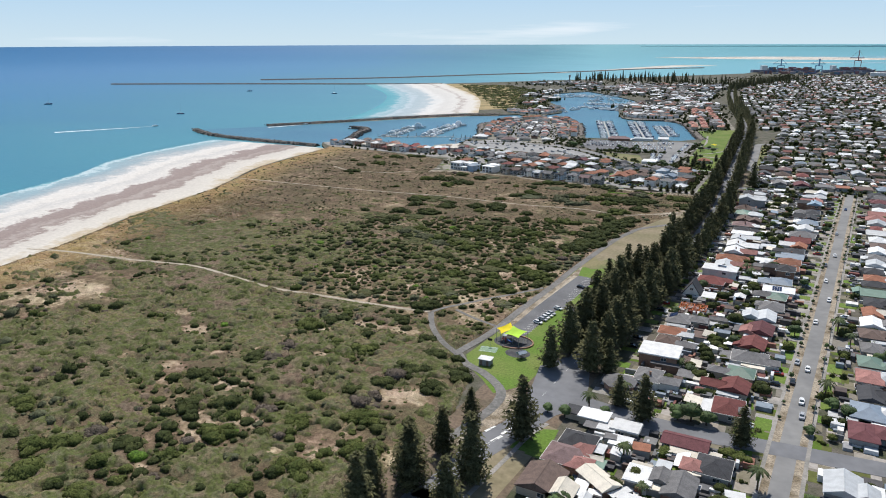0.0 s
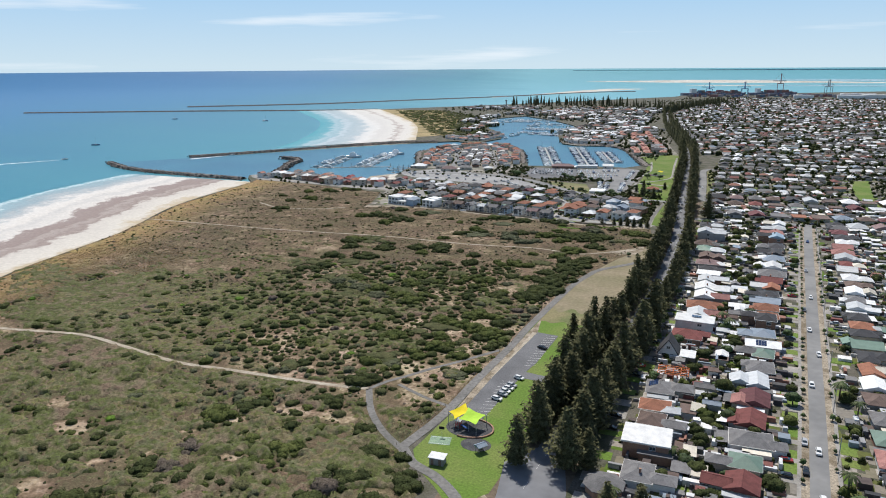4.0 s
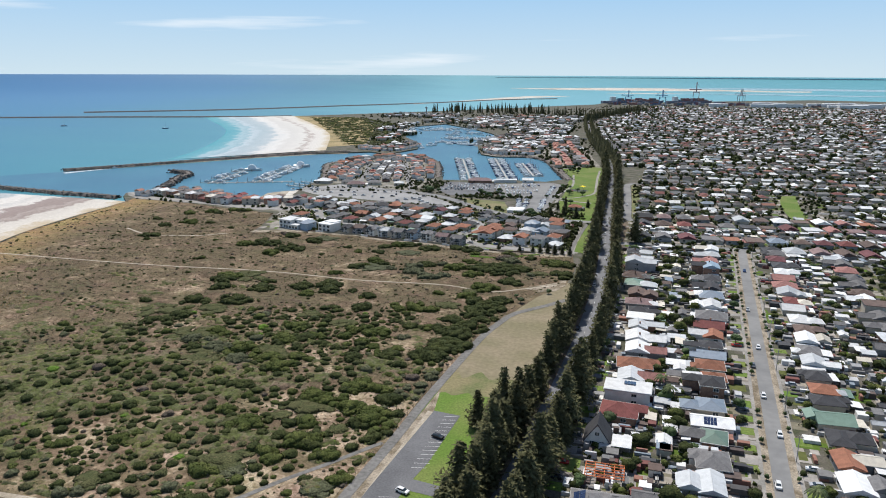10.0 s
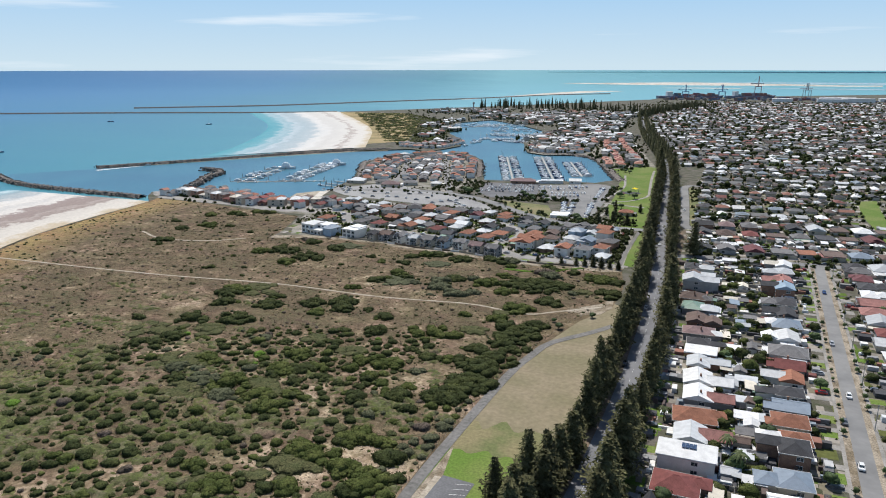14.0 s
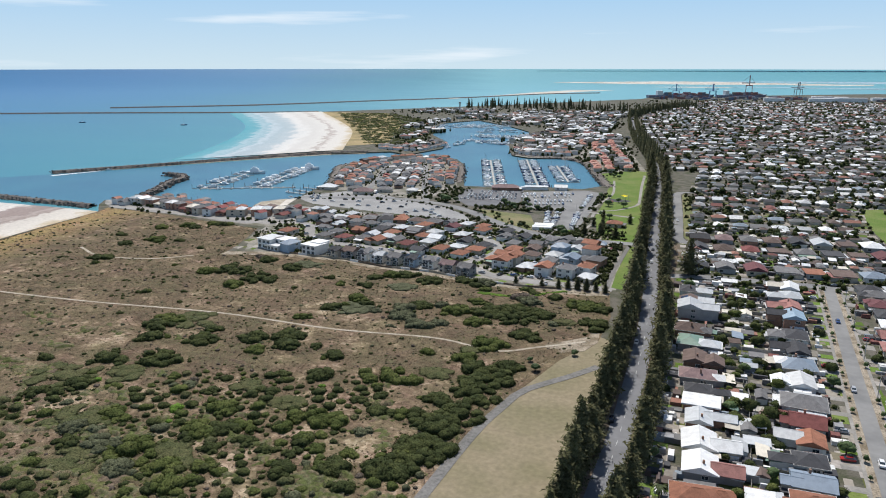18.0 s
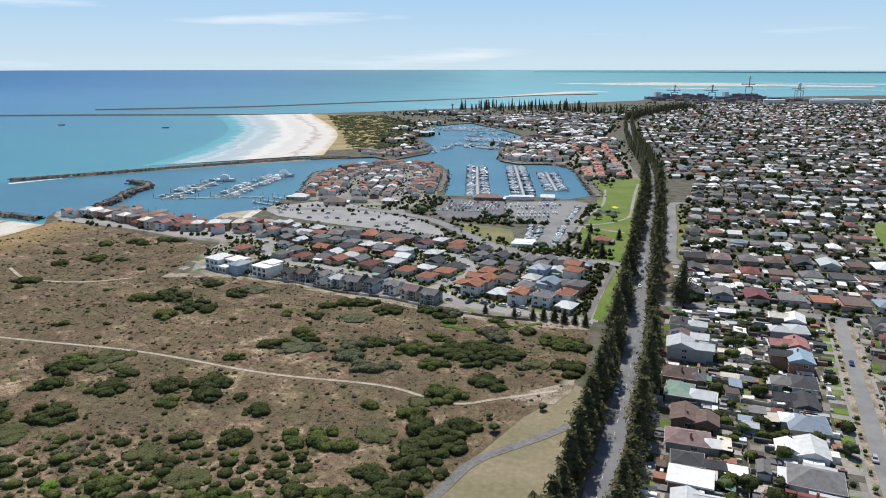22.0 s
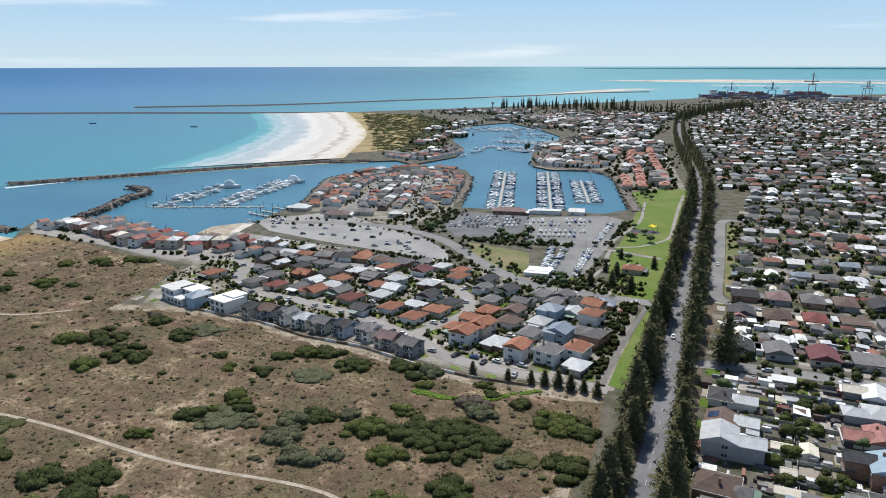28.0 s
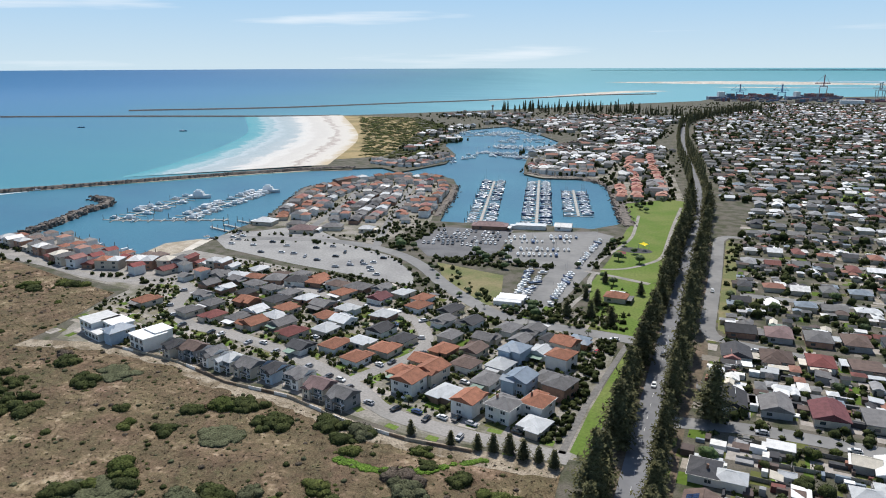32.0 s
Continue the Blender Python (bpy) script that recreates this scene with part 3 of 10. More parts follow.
class Geo:
    """Collects vertices and faces of one mesh."""

    def __init__(self):
        self.v, self.f = [], []

    def add(self, verts, faces):
        k = len(self.v)
        self.v += [tuple(p) for p in verts]
        self.f += [tuple(k + i for i in f) for f in faces]
        return self

    def box(self, x0, y0, z0, x1, y1, z1, taper=0.0):
        t = taper
        return self.add([(x0, y0, z0), (x1, y0, z0), (x1, y1, z0), (x0, y1, z0), (x0 + t, y0 + t, z1), (x1 - t, y0 + t, z1), (x1 - t, y1 - t, z1), (x0 + t, y1 - t, z1)],
                        [(3, 2, 1, 0), (4, 5, 6, 7), (0, 1, 5, 4), (1, 2, 6, 5), (2, 3, 7, 6), (3, 0, 4, 7)])

    def prism(self, pts, z0, z1):
        """Upright prism on a plan outline, anticlockwise."""
        n = len(pts)
        return self.add([(x, y, z0) for x, y in pts] + [(x, y, z1) for x, y in pts],
                        [tuple(range(n - 1, -1, -1)), tuple(range(n, 2 * n))] + [(i, (i + 1) % n, n + (i + 1) % n, n + i) for i in range(n)])

    def tube(self, a, b, ra, rb, n=6):
        a, b = Vector(a), Vector(b)
        d = (b - a).normalized()
        u = d.orthogonal().normalized()
        w = d.cross(u)
        ring = [(math.cos(2 * math.pi * i / n), math.sin(2 * math.pi * i / n)) for i in range(n)]
        vs = [a + (u * c + w * s) * ra for c, s in ring] + [b + (u * c + w * s) * rb for c, s in ring]
        return self.add(vs, [tuple(range(n - 1, -1, -1)), tuple(range(n, 2 * n))] + [(i, (i + 1) % n, n + (i + 1) % n, n + i) for i in range(n)])

    def mesh(self, name, material=None, smooth=False):
        me = bpy.data.meshes.new(name)
        me.from_pydata(self.v, [], self.f)
        if material:
            me.materials.append(MATS[material])
        if smooth:
            me.shade_smooth()
        return me


def np_mesh(name, verts, faces, material):
    """A mesh from arrays; all faces have the same number of corners."""
    me = bpy.data.meshes.new(name)
    n, k = faces.shape
    me.vertices.add(len(verts)), me.loops.add(n * k), me.polygons.add(n)
    me.vertices.foreach_set("co", np.ascontiguousarray(verts, dtype=np.float32).ravel())
    me.loops.foreach_set("vertex_index", np.ascontiguousarray(faces, dtype=np.int32).ravel())
    me.polygons.foreach_set("loop_start", np.arange(0, n * k, k, dtype=np.int32))
    me.materials.append(MATS[material])
    me.update(calc_edges=True)
    return me


def part(name, geo, material, parent, label="", at=None):
    me = geo if isinstance(geo, bpy.types.Mesh) else geo.mesh(name, material)
    ob = new(name, me)
    ob.parent = parent
    if at is not None:
        ob.matrix_basis = at
    if label:
        tagged(ob, label)
    return ob


def thing(name, m, label, category, group=""):
    e = new(name)
    e.empty_display_size = 0.5
    e.matrix_basis = m
    return tagged(e, label, category, group)


def solid(name, geo, material, label, category, kind="", group="", m=None):
    ob = new(name, geo if isinstance(geo, bpy.types.Mesh) else geo.mesh(name, material))
    if m is not None:
        ob.matrix_basis = m
    return tagged(ob, label, category, group, kind)


def smooth_line(pts, step=6.0):
    """Catmull-Rom through the points, at even steps."""
    p = [np.array(q, float) for q in pts]
    p = [2 * p[0] - p[1]] + p + [2 * p[-1] - p[-2]]
    out = []
    for i in range(1, len(p) - 2):
        a, b, c, d = p[i - 1:i + 3]
        n = max(1, int(np.linalg.norm(c - b) / step))
        for k in range(n):
            t = k / n
            out.append(0.5 * ((2 * b) + (c - a) * t + (2 * a - 5 * b + 4 * c - d) * t * t + (3 * b - a - 3 * c + d) * t ** 3))
    out.append(p[-2])
    return np.array(out)


def resample(pts, n):
    p = smooth_line(pts, 4.0)
    s = np.r_[0, np.cumsum(np.linalg.norm(np.diff(p, axis=0), axis=1))]
    t = np.linspace(0, s[-1], n)
    return np.stack([np.interp(t, s, p[:, 0]), np.interp(t, s, p[:, 1])], 1)


def sides(line):
    d = np.gradient(line, axis=0)
    d /= np.linalg.norm(d, axis=1, keepdims=True) + 1e-9
    return np.stack([-d[:, 1], d[:, 0]], 1)


def ribbon(name, pts, width, z, material, label, category="road", kind="structure", step=6.0, thick=0.06, offset=0.0):
    """A strip of even width along a smooth line, with a low edge."""
    line = smooth_line(pts, step)
    nrm = sides(line)
    a, b = line + nrm * (offset + width / 2), line + nrm * (offset - width / 2)
    n = len(line)
    v = np.concatenate([np.c_[a, np.full(n, z - thick)], np.c_[a, np.full(n, z)], np.c_[b, np.full(n, z)], np.c_[b, np.full(n, z - thick)]])
    i = np.arange(n - 1)
    f = np.concatenate([np.stack([i + k * n, i + (k + 1) * n, i + 1 + (k + 1) * n, i + 1 + k * n], 1) for k in range(3)])
    me = np_mesh(name, v, f, material)
    me.shade_flat()
    return tagged(new(name, me), label, category, kind=kind)


def plate(name, pts, z, material, label, category="ground", kind="structure", thick=0.05):
    """A flat sheet on a plan outline, with sides down to its bed."""
    bm = bmesh.new()
    vs = [bm.verts.new((x, y, z)) for x, y in pts]
    f = bm.faces.new(vs)
    f.normal_update()
    if f.normal.z < 0:
        f.normal_flip()
    ext = bmesh.ops.extrude_edge_only(bm, edges=list(bm.edges))
    for q in ext["geom"]:
        if isinstance(q, bmesh.types.BMVert):
            q.co.z = z - thick
    bmesh.ops.triangulate(bm, faces=[q for q in bm.faces if len(q.verts) > 4])
    me = bpy.data.meshes.new(name)
    bm.to_mesh(me)
    bm.free()
    me.materials.append(MATS[material])
    return tagged(new(name, me), label, category, kind=kind)


def inside(px, py, poly):
    """Which of the points lie in a plan outline."""
    r = np.zeros(np.shape(px), bool)
    n = len(poly)
    for i in range(n):
        (x0, y0), (x1, y1) = poly[i], poly[(i + 1) % n]
        cross = ((y0 > py) != (y1 > py)) & (px < (x1 - x0) * (py - y0) / (y1 - y0 + 1e-12) + x0)
        r ^= cross
    return r


def away(px, py, line, d):
    """Which of the points keep d metres from a line."""
    ok = np.ones(np.shape(px), bool)
    for i in range(len(line) - 1):
        a, b = np.array(line[i], float), np.array(line[i + 1], float)
        e = b - a
        t = np.clip(((px - a[0]) * e[0] + (py - a[1]) * e[1]) / (e @ e + 1e-9), 0, 1)
        ok &= np.hypot(px - a[0] - t * e[0], py - a[1] - t * e[1]) > d
    return ok


# ---- sea, land, beaches ----
SEA = -1.6
CENTRE = np.array([-40.0, 200.0])
rings = [0, 60, 150, 300, 500, 800, 1200, 1700, 2300, 3000, 3600, 4000, 4200, 4350, 4500, 4600, 4700]
seg = 180
sv, sf = [(CENTRE[0], CENTRE[1], SEA)], []
for r_ in rings[1:]:
    t = max(0.0, (r_ - 3600) / 1100)
    z_ = SEA + 93.5 * t ** 2.6
    for k in range(seg):
        sv.append((CENTRE[0] + r_ * math.sin(2 * math.pi * k / seg), CENTRE[1] + r_ * math.cos(2 * math.pi * k / seg), z_))
for k in range(seg):
    sf.append((0, 1 + (k + 1) % seg, 1 + k))
    for j in range(len(rings) - 2):
        a, b = 1 + j * seg, 1 + (j + 1) * seg
        sf.append((a + k, a + (k + 1) % seg, b + (k + 1) % seg, b + k))
g = Geo()
g.v, g.f = sv, [f[::-1] for f in sf]
solid("water", g.mesh("water", "sea", True), "sea", "turquoise and deep blue gulf water reaching the horizon", "sea", "structure")

DUNE_EDGE = [(-330, -400), (-395, 200), (-411, 268), (-436, 343), (-455, 435), (-496, 542), (-514, 672)]
SHORE = [(-430, -400), (-560, 150), (-635, 409), (-683, 499), (-703, 585), (-712, 678)]
BASIN_W = [(-536, 694), (-548, 712), (-522, 736), (-494, 747), (-415, 728), (-385, 733), (-382, 752), (-398, 811), (-401, 850), (-419, 891), (-462, 989), (-445, 1051), (-401, 1102), (-372, 1115), (-345, 1095), (-321, 1052), (-306, 1004), (-269, 900)]
BASIN_E = [(-222, 907), (-190, 921), (-154, 922), (-135, 953), (-180, 1115), (-209, 1165), (-268, 1148), (-289, 1162), (-309, 1221), (-331, 1302), (-324, 1399), (-350, 1509), (-420, 1620), (-520, 1741)]
BASIN_N = [(-563, 1650), (-540, 1507), (-489, 1384), (-431, 1292), (-406, 1206), (-424, 1117), (-460, 1142), (-528, 1092), (-545, 1120)]
SPIT_DUNE = [(-551, 1176), (-652, 1395), (-769, 1577), (-992, 1879)]
NORTH = [(-900, 1990), (-690, 2270), (-420, 2690), (-280, 2900), (-256, 3060), (600, 3700), (1600, 3400), (1700, -600), (-300, -600)]
land = DUNE_EDGE + BASIN_W + BASIN_E + BASIN_N + SPIT_DUNE + NORTH
plate("ground", land, 0.0, "town_ground", "sandy coastal land with dry soil and patchy grass", "ground", thick=4.0)
plate("marina_basin_water", [(-800, 745), (-690, 702), (-540, 700), (-400, 700), (-300, 880), (-110, 905), (-110, 1180), (-300, 1400), (-340, 1560), (-520, 1780), (-620, 1650), (-470, 1300), (-500, 1120), (-735, 822)], SEA + 0.03, "marina_water", "calm blue water of the marina basin and channel", "water", thick=0.02)


def beach(name, dune, shore, n, material, label, low=-2.6):
    a, b = resample(dune, n), resample(shore, n)
    m_ = 26
    v, uvv = [], []
    for j in range(m_):
        t = j / (m_ - 1)
        q = a * (1 - t * 1.08) + b * t * 1.08
        z = 0.06 + (low - 0.06) * t ** 1.5 + 0.25 * math.sin(t * 9.0) * (1 - t) ** 2
        v.append(np.c_[q, np.full(n, z)])
        uvv.append(t)
    i = np.arange(n - 1)
    f = np.concatenate([np.stack([i + j * n, i + 1 + j * n, i + 1 + (j + 1) * n, i + (j + 1) * n], 1) for j in range(m_ - 1)])
    me = np_mesh(name, np.concatenate(v), f, material)
    uv = me.uv_layers.new(name="map")
    t = np.repeat(np.array(uvv), n)[f.ravel()]
    along = np.r_[0, np.cumsum(np.linalg.norm(np.diff(a, axis=0), axis=1))] / 45.0
    uv.data.foreach_set("uv", np.stack([np.tile(along, m_)[f.ravel()], t], 1).astype(np.float32).ravel())
    return tagged(new(name, me), label, "beach", kind="structure")


beach("beach", DUNE_EDGE, SHORE, 120, "beach_sand", "wide white sand beach with a brown band of washed-up seaweed", -2.02)
beach("beach_spit", [(-533, 1135), (-551, 1176), (-652, 1395), (-769, 1577), (-992, 1879)], [(-690, 970), (-725, 1085), (-805, 1265), (-915, 1450), (-1085, 1650), (-1205, 1785)], 90, "spit_sand", "white sand spit behind the breakwater with wet tide lines", -1.72)


def sea_level(x, y):
    """Height of the water, which lifts a little far out so that its rim meets the sky at the true horizon."""
    return SEA + 93.5 * max(0.0, (math.hypot(x - CENTRE[0], y - CENTRE[1]) - 3600) / 1100) ** 2.6


def sand_bank(near, far, label, lift=0.5):
    """A low tidal bank between two lines on the water."""
    a, b = resample(near, 60), resample(far, 60)
    v = []
    for p, q in zip(a, b):
        for t in (0.0, 0.3, 0.7, 1.0):
            c = p * (1 - t) + q * t
            v.append((c[0], c[1], sea_level(c[0], c[1]) + (lift if 0 < t < 1 else 0.15)))
    fs = [(4 * k + m_, 4 * k + 4 + m_, 4 * k + 5 + m_, 4 * k + 1 + m_) for k in range(59) for m_ in range(3)]
    tagged(new("sand_bank", Geo().add(v, [f[::-1] for f in fs]).mesh("sand_bank", "sand_flat")), label, "sand", kind="structure")


sand_bank([(-932, 2683), (-834, 2953), (-703, 3306), (-539, 3702), (-387, 3870), (-204, 4069), (40, 4198), (441, 4295), (700, 4330)], [(-945, 2720), (-860, 3040), (-770, 3480), (-600, 3960), (-424, 4130), (-217, 4260), (42, 4340), (454, 4400), (720, 4420)], "long pale tidal sand bank beyond the harbour breakwater")
sand_bank([(-1158, 4354), (-796, 4409), (-503, 4430)], [(-1170, 4370), (-805, 4432), (-509, 4440)], "thin pale sand bar far out in the shallows", 0.3)

# dune scrub
WALL_LINE = [(-345, 588), (-331, 595), (-290, 607), (-251, 606), (-220, 599), (-190, 599), (-160, 592), (-136, 590), (-113, 592), (-84, 594)]
PATH_EDGE = [(-119, 236), (-115, 262), (-114, 293), (-112, 330), (-111, 365), (-107, 428), (-101, 465), (-92, 500), (-80, 527)]
SCRUB = [(-325, -400)] + DUNE_EDGE[1:] + [(-520, 688), (-450, 682), (-395, 670), (-352, 664), (-342, 636), (-334, 612)] + WALL_LINE[1:] + [(-79, 560), (-80, 527)] + PATH_EDGE[::-1][1:] + [(-104, 214), (-99, 195), (-98, 178), (-101, 150), (-105, 100), (-112, -400)]
TRACK_A = [(-420, 248), (-391, 256), (-345, 262), (-304, 270), (-275, 267), (-239, 262), (-212, 264), (-170, 267), (-150, 270)]
TRACK_B = [(-480, 482), (-347, 489), (-263, 499), (-198, 499), (-149, 505), (-120, 500), (-104, 510), (-85, 524)]
TRACK_C = [(-150, 270), (-141, 255), (-130, 243), (-119, 235)]
TRACK_D = [(-150, 270), (-146.3, 279), (-141.7, 285.5), (-135, 296.4), (-128, 306), (-122, 315), (-115, 325.6)]
TRACK_E = [(-141, 278), (-128, 272), (-115, 268)]
TRACK_F = [(-430, 575), (-400, 562), (-365, 568), (-345, 584)]
XS, YS = np.arange(-520, -70, 3.2), np.arange(60, 700, 3.2)


def dune_height(x, y):
    """Low hummocks, levelled along the tracks and the edge."""
    q = noise.noise(Vector((x * 0.02, y * 0.02, 1.3))) * 0.9 + noise.noise(Vector((x * 0.07, y * 0.07, 5.1))) * 0.45
    return 0.35 + 0.75 * max(-0.3, q)


def density(x, y):
    """How thickly the scrub grows: in wide thickets to the south, in clumps to the north."""
    q = noise.noise(Vector((x * 0.021, y * 0.027, 9.0))) + 0.65 * noise.noise(Vector((x * 0.055, y * 0.07, 3.0)))
    base = 0.34 if y < 280 else 0.34 - (y - 280) * 0.0009 if y < 440 else 0.20 - (y - 440) * 0.0045
    base = max(base, -0.20)
    if x < -330:
        base -= 0.3 * min(1.0, (-330 - x) / 70)
    if x > -135 and 515 < y < 585:
        base += 0.45
    return base + 1.05 * q


gx, gy = np.meshgrid(XS, YS, indexing="ij")
HT = np.array([[dune_height(x, y) for y in YS] for x in XS])
flat = np.ones(gx.shape, bool)
for ln in (TRACK_A, TRACK_B, TRACK_C, TRACK_D, TRACK_E, TRACK_F):
    flat &= away(gx, gy, ln, 4.5)
flat &= away(gx, gy, SCRUB + SCRUB[:1], 7.0)
HT = np.where(flat, HT, 0.14)
IN = inside(gx, gy, SCRUB)
nx, ny = gx.shape
idx = np.arange(nx * ny).reshape(nx, ny)
cell = IN[:-1, :-1] & IN[1:, :-1] & IN[1:, 1:] & IN[:-1, 1:]
quads = np.stack([idx[:-1, :-1][cell], idx[1:, :-1][cell], idx[1:, 1:][cell], idx[:-1, 1:][cell]], 1)
me = np_mesh("dunes", np.stack([gx, gy, HT], -1).reshape(-1, 3), quads, "scrub_ground")
# open sandy hollows
BARE = ((-203, 163, 7), (-154, 155, 7), (-165, 141, 4), (-122, 191, 9), (-237, 171, 8), (-137, 145, 4), (-165, 120, 4), (-182, 171, 11), (-191, 216, 7), (-184, 230, 7), (-167, 242, 9), (-150, 246, 9), (-116, 195, 10), (-167, 208, 7), (-236, 173, 9), (-304, 216, 20), (-282, 239, 11), (-162, 156, 5), (-252, 217, 7), (-272, 309, 4), (-206, 190, 4), (-231, 204, 8), (-211, 172, 9), (-102, 159, 6))


def carpet(x, y):
    """Where low green cover spreads over the sand: widest in the west and south, none on the dry slopes."""
    q = 1.15 * noise.noise(Vector((x * 0.013, y * 0.017, 61.0))) + 0.6 * noise.noise(Vector((x * 0.045, y * 0.055, 63.0)))
    west = min(0.5, max(-0.38 if y > 345 else -0.22 if y > 275 else -0.08, (-215 - x) / 130)) - 0.7 * min(1.0, max(0.0, (-345 - x) / 50))
    south = 0.6 * min(1.0, max(0.0, (285 - y) / 40))
    dry = min(1.0, max(0.0, (y - 385 - 0.2 * (x + 240)) / 45.0))
    bare = max([0.0] + [1.0 - ((x - bx) ** 2 + 2.2 * (y - by) ** 2) / br ** 2 for bx, by, br in BARE if abs(x - bx) < br]) if y < 320 else 0.0
    belt = float(np.interp(y, (150, 200, 225, 250, 275), (-305, -309, -311, -294, -330))) + 9 * noise.noise(Vector((x * 0.05, y * 0.05, 66.0)))
    sea_side = min(1.0, max(0.0, (belt - x) / 9.0)) * min(1.0, max(0.0, (285 - y) / 15))
    return 0.22 + q + west + south - 0.75 * dry - 1.3 * bare ** 0.5 - 1.15 * sea_side


def cover(x, y, spread):
    """Green litter under the scrub; even brown grass on the northern slopes."""
    t = min(1.0, max(0.0, (y - 370 - 0.25 * (x + 240)) / 60.0))
    dry = 0.03 + 0.46 * noise.noise(Vector((x * 0.03, y * 0.04, 12.0))) + 0.22 * noise.noise(Vector((x * 0.11, y * 0.13, 14.0)))
    return min(1.2, max(-0.9, spread * 1.25 - 0.35)) * (1 - t) + dry * t


CARPET = np.array([[carpet(x, y) for y in YS] for x in XS])
COVER = np.array([[cover(x, y, CARPET[i, j]) for j, y in enumerate(YS)] for i, x in enumerate(XS)])
crest = smooth_line(DUNE_EDGE, 8.0)
GOLD = np.clip(1.25 - (gx - np.interp(gy, crest[:, 1], crest[:, 0])) / 42.0, 0.0, 1.0)
me.attributes.new("cover", "FLOAT", "POINT").data.foreach_set("value", COVER.astype(np.float32).ravel())
me.attributes.new("gold", "FLOAT", "POINT").data.foreach_set("value", GOLD.astype(np.float32).ravel())
me.shade_smooth()
tagged(new("dune_ground", me), "hummocky dune ground with sandy litter and dry grass", "dunes", kind="structure")
plate("dune_base", SCRUB, 0.10, "scrub_ground", "flat margin of the dune reserve with dry grass", "dunes", thick=0.1)


def ground_z(x, y):
    i, j = int(round((x + 520) / 3.2)), int(round((y - 60) / 3.2))
    return float(HT[i, j]) if 0 <= i < nx and 0 <= j < ny and IN[i, j] else 0.05


for k, (ln, w, m_) in enumerate([(TRACK_A, 2.2, "track"), (TRACK_B, 1.5, "track"), (TRACK_C, 2.6, "path_gravel"), (TRACK_D, 1.8, "path_gravel"), (TRACK_E, 1.6, "path_gravel"), (TRACK_F, 1.8, "track")]):
    ribbon("footpath", ln, w, 0.21, m_, "narrow sandy footpath through the dune scrub", "path", step=4)

# ---- roads, paths, lawns ----
AVENUE = [(-98, -300), (-88, 100), (-84, 150), (-81.5, 170), (-77, 192), (-74.5, 240), (-68, 320), (-63, 400), (-61, 470), (-62, 565), (-67, 650), (-72, 740), (-77, 830), (-88, 1010), (-104, 1150), (-128, 1300), (-150, 1430), (-185, 1700), (-206, 1954), (-176, 2210), (-100, 2500)]
STREET = [(-1, 110), (3.6, 220), (9.2, 320), (15.2, 433), (20.8, 540), (27.2, 655)]
plate("avenue_verge", [(-112, -300), (-106, 100), (-99, 180), (-97, 240), (-92, 330), (-80, 420), (-76, 500), (-75, 565), (-82, 740), (-98, 1010), (-84, 1010), (-64, 830), (-57, 720), (-52, 600), (-51, 470), (-54, 360), (-62, 270), (-64, 180), (-66, -300)], 0.03, "pine_litter", "brown needle litter on the verge under the pines", "verge", thick=0.02)
ribbon("road_avenue", AVENUE, 7.8, 0.10, "avenue_asphalt", "grey asphalt avenue between two rows of pines")
plate("road_junction", [(-87.5, 160), (-84.3, 184.5), (-80, 197), (-79.5, 208), (-82, 224), (-85, 240), (-78, 252), (-68, 250), (-63, 231), (-62, 224), (-62, 214), (-67, 206), (-72.1, 187), (-76.7, 172), (-77, 160)], 0.085, "avenue_asphalt", "wide asphalt junction where the side street meets the avenue", "road")
ribbon("road_street", STREET, 5.5, 0.10, "old_asphalt", "straight suburban street of worn pale asphalt")
ribbon("pavement_west", STREET, 1.2, 0.12, "pale_paving", "concrete footpath along the street", "pavement", offset=5.6)
ribbon("pavement_east", STREET, 1.2, 0.12, "pale_paving", "concrete footpath along the street", "pavement", offset=-5.6)
ribbon("verge_west", STREET, 2.6, 0.06, "dune_verge", "dry grassed verge beside the street", "verge", offset=3.8)
ribbon("verge_east", STREET, 2.6, 0.06, "dune_verge", "dry grassed verge beside the street", "verge", offset=-3.8)
ribbon("road_cross_south", [(-76, 224), (-60, 219), (-29, 216), (4, 219), (40, 222), (140, 232)], 8.5, 0.11, "avenue_asphalt", "grey asphalt side street meeting the avenue")
ribbon("road_cross_north", [(-62, 641), (-31, 648), (8, 649), (60, 652), (150, 660), (420, 690)], 8.0, 0.11, "old_asphalt", "pale asphalt cross street between low houses")
ribbon("road_service", [(-50, 938), (-60, 937), (-65, 926), (-64, 900), (-60, 830), (-57, 760), (-55.8, 740), (-52.5, 731), (-43, 727), (-10, 722), (30, 727), (120, 738), (420, 770)], 7.2, 0.11, "old_asphalt", "service road beside the pines turning into a side street")
for k, y0 in enumerate((800, 880, 965, 1050)):
    ribbon("road_side", [(-45, y0), (60, y0 + 8), (420, y0 + 45)], 7.0, 0.11, "old_asphalt", "narrow suburban side street")
STREET_E = [(84, 120), (90, 330), (100, 540), (106, 657)]
ribbon("road_east", STREET_E, 7.2, 0.10, "old_asphalt", "straight suburban street of worn pale asphalt")
ribbon("road_far_east", [(170, 150), (185, 400), (200, 665)], 7.2, 0.10, "old_asphalt", "straight suburban street of worn pale asphalt")
ribbon("path_shared", PATH_EDGE[:6] + [(-103, 452), (-101, 462), (-98, 469), (-92, 477), (-84, 487), (-76, 499)], 3.6, 0.16, "path_gravel", "wide grey shared path along the dune fence", "path")
